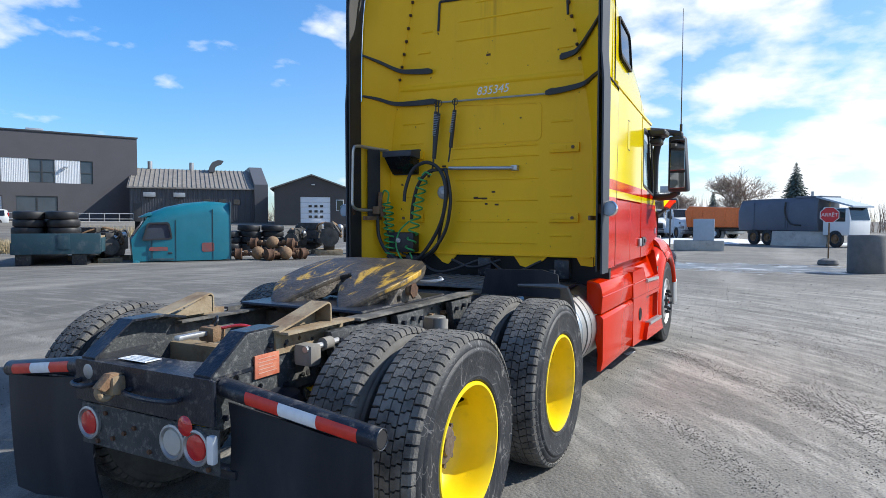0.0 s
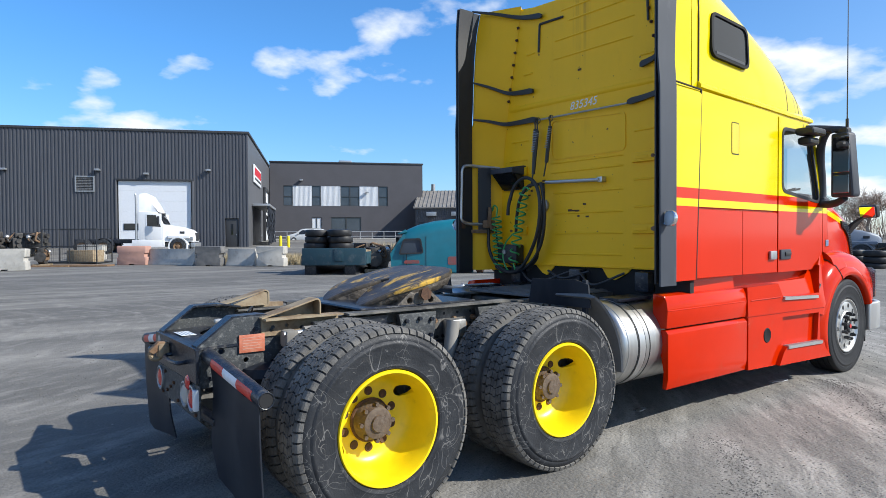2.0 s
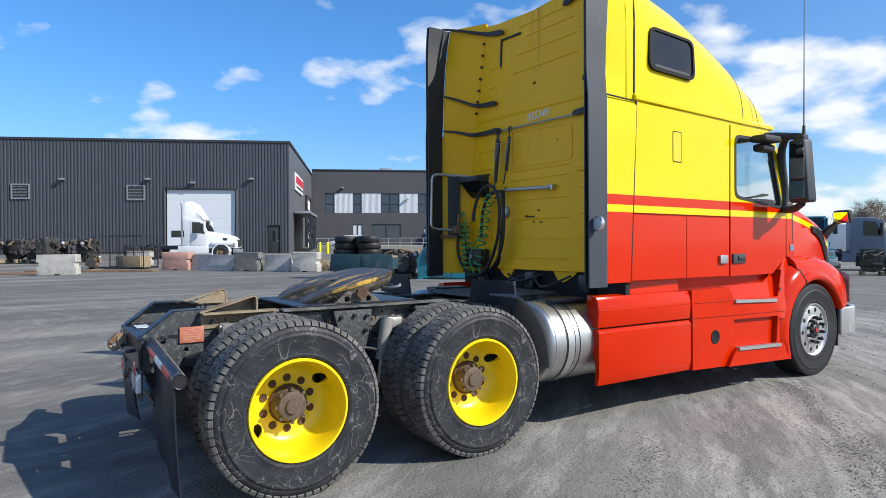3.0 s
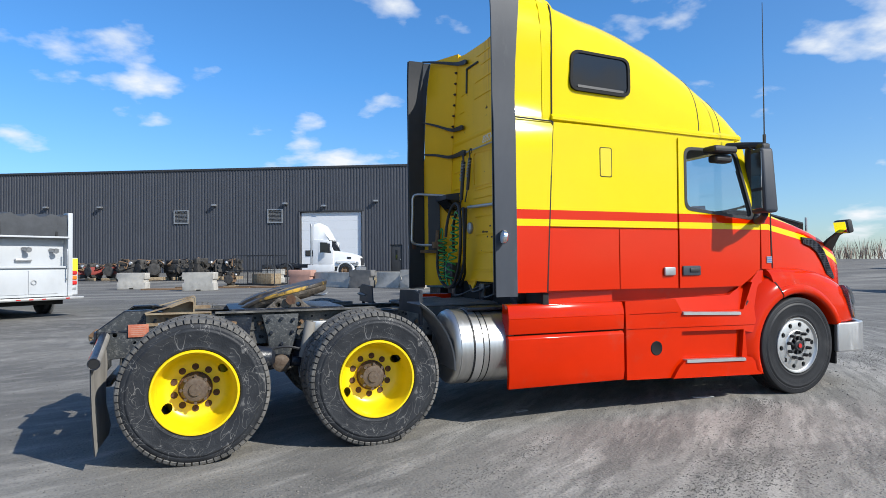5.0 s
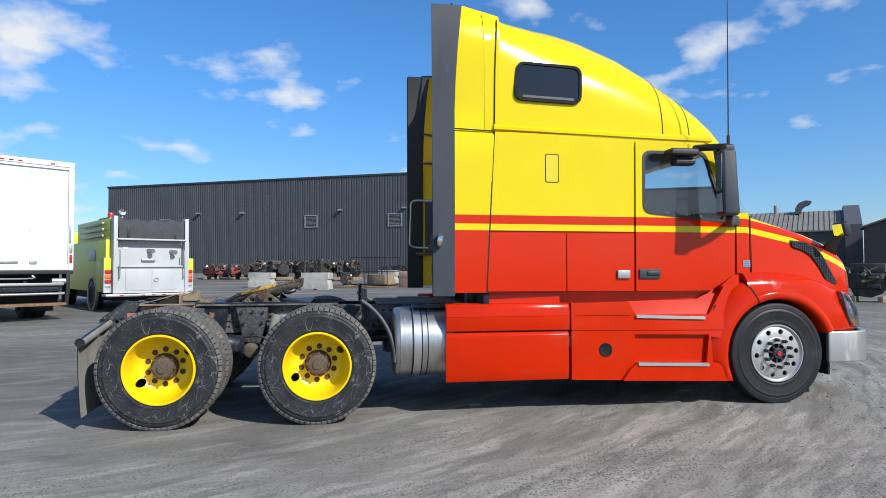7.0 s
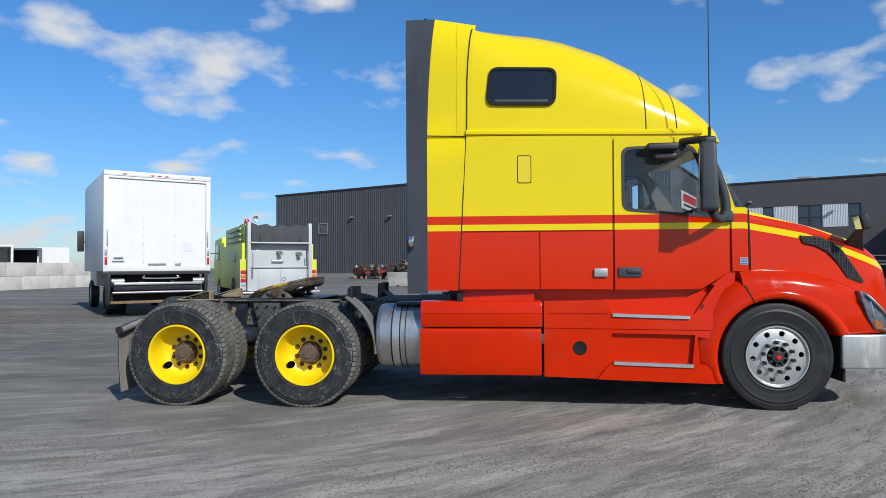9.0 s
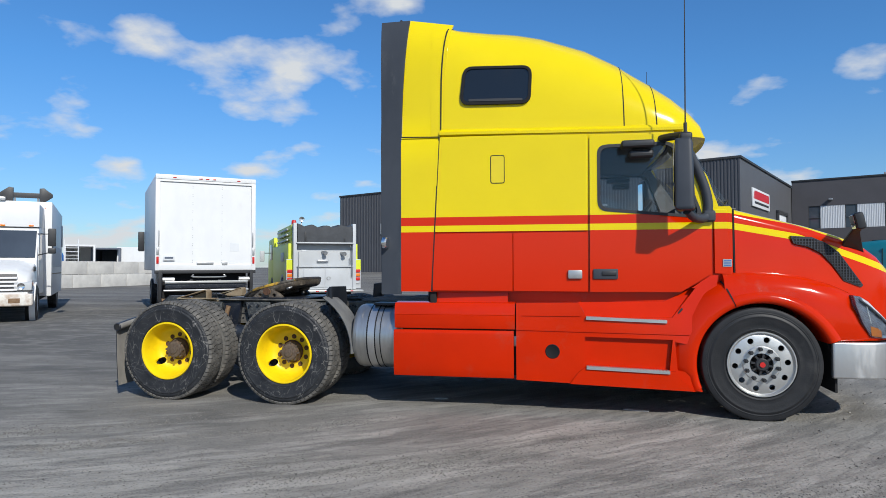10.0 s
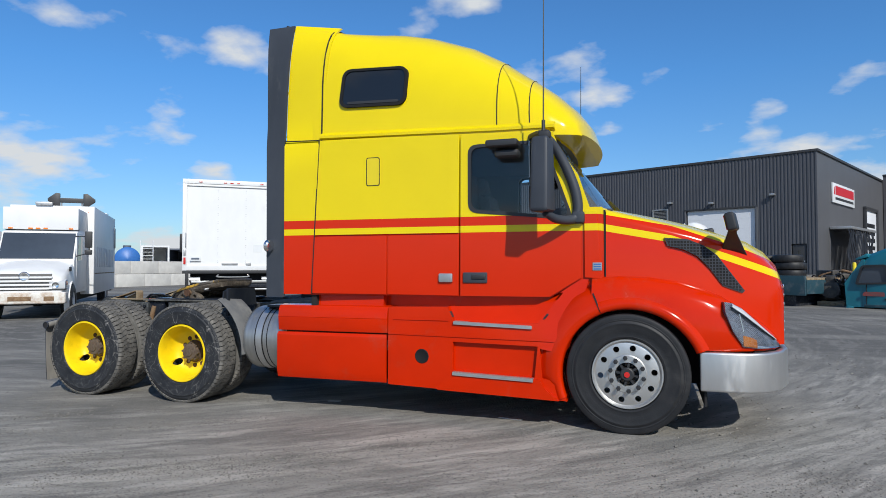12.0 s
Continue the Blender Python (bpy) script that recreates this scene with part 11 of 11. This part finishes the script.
container(-46.5, 30.0, 100, 7, 3.3, M["navy_steel"], "grey container beyond the block wall", False)

ld = thing("access_ladder", "white tubular access ladder with hooped rails", "ladder", m=pose(-36.6, 37.2, 0, 0, 0, 134))
for y in (-0.5, 0.5):
    part("rail", tube(B(), smooth_path([(0, y, 0), (0, y, 3.4), (0.1, y, 3.75), (0.45, y, 3.8), (0.6, y, 3.5), (0.6, y, 2.2)], 5), 0.035, 6), M["white_paint"], ld)
for k in range(11):
    part("rung", cyl(B(), (0, -0.5, 0.4 + 0.3 * k), (0, 0.5, 0.4 + 0.3 * k), 0.025, 6), M["white_paint"], ld)


# ---- vegetation ----
def sticks(name, segments, material, parent):
    """Many thin tapered three-sided sticks in one mesh."""
    verts, faces = [], []
    for p, q, r0, r1 in segments:
        d = (q - p).normalized()
        u = d.cross(Vector((0.3, 0.5, 0.81))).normalized()
        v = d.cross(u)
        k = len(verts)
        for c, r in ((p, r0), (q, r1)):
            for a in range(3):
                verts.append(c + r * (math.cos(2.094 * a) * u + math.sin(2.094 * a) * v))
        faces += [(k, k + 1, k + 4, k + 3), (k + 1, k + 2, k + 5, k + 4), (k + 2, k, k + 3, k + 5)]
    me = bpy.data.meshes.new(name)
    me.from_pydata([tuple(c) for c in verts], [], faces)
    me.materials.append(material)
    ob = new(name, me)
    ob.parent = parent
    return ob


def bare_tree(name, x, y, h, seed, spread=0.95, label="leafless spreading tree with fine reddish twigs"):
    rng = random.Random(seed)
    wood, twig = [], []

    def grow(p, d, ln, r, depth):
        pts, q, dd = [p], p, d
        for k in range(3):
            dd = (dd + Vector((rng.uniform(-1, 1), rng.uniform(-1, 1), rng.uniform(-0.3, 0.6))) * 0.16).normalized()
            e = q + dd * ln / 3
            (wood if r > 0.05 else twig).append((q, e, max(0.012, r * (1 - 0.15 * k)), max(0.010, r * (1 - 0.15 * (k + 1)))))
            q = e
            pts.append(q)
        if depth == 0:
            return
        for _ in range(5):
            a = Vector((rng.uniform(-1, 1), rng.uniform(-1, 1), rng.uniform(-0.25, 0.8))).normalized()
            nd = (dd * 0.7 + a * spread).normalized()
            grow(pts[rng.choice((1, 2, 3, 3))], nd, ln * rng.uniform(0.62, 0.8), r * 0.5, depth - 1)

    grow(Vector((0, 0, 0)), Vector((0, 0, 1)), h * 0.26, h * 0.03, 5)
    t = thing(name, label, "tree", m=pose(x, y, rise(x, y)))
    sticks("trunk", wood, M["bark"], t)
    sticks("crown", twig, M["twig"], t)


bare_tree("bare_tree", 81.5, 1.5, 11.5, 3)
bare_tree("bare_tree", 92, 13, 8, 4, label="leafless tree behind the parked trucks")
bare_tree("bare_tree", 96, 9, 7.5, 5, label="leafless tree behind the parked trucks")
bare_tree("bare_tree", 100, 20, 9, 6, label="leafless tree behind the parked trucks")
bare_tree("bare_tree", 88, 33, 9, 7, label="leafless tree beyond the trailers")
bare_tree("bare_tree", 92, 28, 10, 8, label="leafless tree beyond the trailers")
bare_tree("bare_tree", 75, 66, 6, 9, label="leafless tree between two sheds")


def spruce(x, y, h, seed):
    rng = random.Random(seed)
    t = thing("spruce_tree", "dark green spruce with drooping uneven branches", "tree", m=pose(x, y, rise(x, y)))
    part("trunk", cyl(B(), (0, 0, 0), (0, 0, h * 0.97), h * 0.022, 8, 0.02), M["bark"], t)
    bm = B()
    z = h * 0.06
    while z < h * 0.98:
        r = (1 - z / h) ** 0.9 * h * 0.38 + 0.08
        n = max(5, int(r * 9))
        for k in range(n):
            a = 2 * math.pi * (k + rng.random()) / n
            rr = r * rng.uniform(0.6, 1.1)
            d = Vector((math.cos(a), math.sin(a), 0))
            side = Vector((-d.y, d.x, 0))
            droop = rng.uniform(0.12, 0.42) * rr
            for j in range(3):
                t0 = 0.1 + 0.3 * j
                c = d * rr * t0 + Vector((0, 0, z - droop * t0 * t0))
                e = d * rr * min(1, t0 + 0.45) + Vector((0, 0, z - droop * min(1, t0 + 0.45) ** 2 - 0.05 * rr))
                w = 0.14 * rr * (1.1 - t0) + 0.05
                v = [bm.verts.new(c + side * w), bm.verts.new(c - side * w), bm.verts.new(e), bm.verts.new((c + e) / 2 + Vector((0, 0, -w * 0.9)))]
                bm.faces.new((v[0], v[1], v[2])), bm.faces.new((v[0], v[2], v[3])), bm.faces.new((v[1], v[3], v[2]))
        z += 0.035 * h * (1.15 - z / h) + 0.05
    part("crown", bm, M["spruce"], t, angle=10)


spruce(106.7, -5, 10.6, 1)
spruce(95, 47, 7.5, 2)
spruce(112, 7, 6, 3)


def brush(name, pts, h, seed, label):
    """A thicket of bare stems, for the far edge of the yard."""
    rng = random.Random(seed)
    bm = B()
    for (xa, ya), (xb, yb) in zip(pts, pts[1:]):
        n = int(math.hypot(xb - xa, yb - ya) * 9)
        for k in range(n):
            t = rng.random()
            x, y = xa + (xb - xa) * t + rng.uniform(-2.5, 2.5), ya + (yb - ya) * t + rng.uniform(-2.5, 2.5)
            hh = h * rng.uniform(0.45, 1.0)
            z0 = rise(x, y)
            for j in range(4):
                lx, ly = rng.uniform(-0.9, 0.9), rng.uniform(-0.9, 0.9)
                w = 0.02 + 0.012 * rng.random()
                a = rng.uniform(0, math.pi)
                sx, sy = w * math.cos(a), w * math.sin(a)
                zt = z0 + hh * rng.uniform(0.6, 1)
                v = [bm.verts.new(c) for c in ((x - sx, y - sy, z0), (x + sx, y + sy, z0), (x + lx * 0.5 + sx, y + ly * 0.5 + sy, z0 + (zt - z0) * 0.6), (x + lx, y + ly, zt), (x + lx * 0.5 - sx, y + ly * 0.5 - sy, z0 + (zt - z0) * 0.6))]
                bm.faces.new(v)
    solid(name, bm, M["twig"], label, "brush", kind="stuff", angle=10)


brush("far_brush", [(96, 40), (100, 22), (104, 6), (106, -12), (104, -30)], 6.0, 4, "leafless brush along the far edge of the yard")
brush("far_brush", [(70, 70), (84, 58), (94, 44)], 3.5, 5, "leafless brush behind the sheds")
brush("far_brush", [(-60, 60), (-75, 40), (-80, 10)], 2.0, 6, "low leafless brush beyond the block wall")


def dry_grass(name, area, n, h, seed):
    rng = random.Random(seed)
    (xa, ya), (xb, yb), w = area
    d = Vector((xb - xa, yb - ya, 0))
    nrm = Vector((-d.y, d.x, 0)).normalized()
    bm = B()
    for _ in range(n):
        p = Vector((xa, ya, 0)) + d * rng.random() + nrm * rng.uniform(0, w)
        z = rise(p.x, p.y)
        hh = h * rng.uniform(0.4, 1)
        a = rng.uniform(0, math.pi)
        s = Vector((math.cos(a), math.sin(a), 0)) * 0.02
        tip = p + Vector((rng.uniform(-0.15, 0.15), rng.uniform(-0.15, 0.15), z + hh))
        bm.faces.new([bm.verts.new(c) for c in (p - s + Vector((0, 0, z)), p + s + Vector((0, 0, z)), tip)])
    solid(name, bm, M["grass"], "tufts of dry straw-coloured grass", "grass", kind="stuff", angle=10)


dry_grass("dry_grass", ((8.6, 33.2), (13.5, 29.0), 3.5), 5000, 0.75, 2)
dry_grass("dry_grass", ((21, 40), (31, 36), 2.0), 2500, 0.9, 3)


def snow_patch(x, y, rx, ry, seed, h=0.2):
    rng = random.Random(seed)
    bm = B()
    n = 26
    c = bm.verts.new((0, 0, h))
    rs = [1 + rng.uniform(-0.3, 0.3) for _ in range(n)]
    mid = [bm.verts.new((0.6 * rx * rs[k] * math.cos(2 * math.pi * k / n), 0.6 * ry * rs[k] * math.sin(2 * math.pi * k / n), h * rng.uniform(0.6, 1.0))) for k in range(n)]
    out = [bm.verts.new((rx * rs[k] * math.cos(2 * math.pi * k / n), ry * rs[k] * math.sin(2 * math.pi * k / n), -0.02)) for k in range(n)]
    for k in range(n):
        j = (k + 1) % n
        bm.faces.new((c, mid[k], mid[j])), bm.faces.new((mid[k], out[k], out[j], mid[j]))
    solid("snow_patch", bm, M["snow"], "thin patch of dirty melting snow", "snow", "snow patches", m=pose(x, y, 0, 0, 0, rng.uniform(-10, 10)), angle=60)


for x, y, rx, ry, sd in ((50, 3.0, 6, 5.0, 1), (44, 8.5, 5, 4.5, 3), (17.6, 18.6, 0.5, 1.2, 5), (12.9, 21.6, 0.4, 0.8, 6), (47, -8.5, 2, 3, 7)):
    snow_patch(x, y, rx, ry, sd)


# ---- loose stones on the yard ----
def loose_gravel():
    """Stones thrown into windrows beside the wheel tracks, thinly strewn between them."""
    rng = random.Random(77)
    rows = [((4.75, -1.25), (1.6, -3.75), 0.10), ((2.05, -1.58), (-0.6, -3.3), 0.09), ((3.7, -2.75), (1.2, -3.35), 0.16), ((6.9, -1.9), (3.6, -4.3), 0.14), ((7.4, -0.6), (9.5, 1.0), 0.2), ((0.2, -1.9), (-1.6, -3.2), 0.12)]
    verts, faces = [], []

    def stone(x, y, r):
        n = len(verts)
        a = rng.uniform(0, 6.28)
        for k in range(4):
            q = r * rng.uniform(0.7, 1.25)
            verts.append((x + q * math.cos(a + k * 1.571), y + q * math.sin(a + k * 1.571), rise(x, y) + r * rng.uniform(0.1, 0.4)))
        verts.append((x + rng.uniform(-0.3, 0.3) * r, y + rng.uniform(-0.3, 0.3) * r, rise(x, y) + r * rng.uniform(0.6, 1.1)))
        verts.append((x, y, rise(x, y) - r * 0.5))
        for k in range(4):
            j = (k + 1) % 4
            faces.append((n + k, n + j, n + 4)), faces.append((n + j, n + k, n + 5))

    for (x0, y0), (x1, y1), wid in rows:
        ln = math.hypot(x1 - x0, y1 - y0)
        for _ in range(int(ln * 900)):
            t = rng.random()
            clump = 0.65 + 0.35 * math.sin(t * 9 + x0 * 3)
            if rng.random() > 0.25 + 0.75 * clump:
                continue
            d = rng.gauss(0, wid) + 0.06 * math.sin(t * 5)
            stone(x0 + (x1 - x0) * t - (y1 - y0) / ln * d, y0 + (y1 - y0) * t + (x1 - x0) / ln * d, rng.choice((0.003, 0.0035, 0.004, 0.005, 0.007)))
    for _ in range(11000):
        stone(rng.uniform(-3.5, 10.0), -0.6 - 5.0 * rng.random() ** 0.8, rng.choice((0.003, 0.0035, 0.004, 0.005, 0.007)))
    for _ in range(2500):
        stone(rng.uniform(5.5, 15.0), rng.uniform(-5.0, 5.0), rng.choice((0.005, 0.007, 0.010, 0.014)))
    for _ in range(1500):
        stone(rng.uniform(-4.5, 0.0), rng.uniform(-1.0, 6.0), rng.choice((0.004, 0.006, 0.009)))
    me = bpy.data.meshes.new("loose_gravel")
    me.from_pydata(verts, [], faces)
    me.materials.append(M["gravel"])
    tagged(new("loose_gravel", me), "loose grey stones strewn beside the wheel tracks", "gravel", kind="stuff")


loose_gravel()
for x, y, rz, ln in ((4.25, -0.98, -14, 0.24), (2.25, -0.72, 10, 0.14)):
    solid("steel_scrap", bevel(box(B(), -ln / 2, ln / 2, -0.025, 0.025, 0.0, 0.012), 0.003, 1), M["steel"], "flat bent strip of scrap metal on the ground", "scrap", m=pose(x, y, rise(x, y), 0, 0, rz))
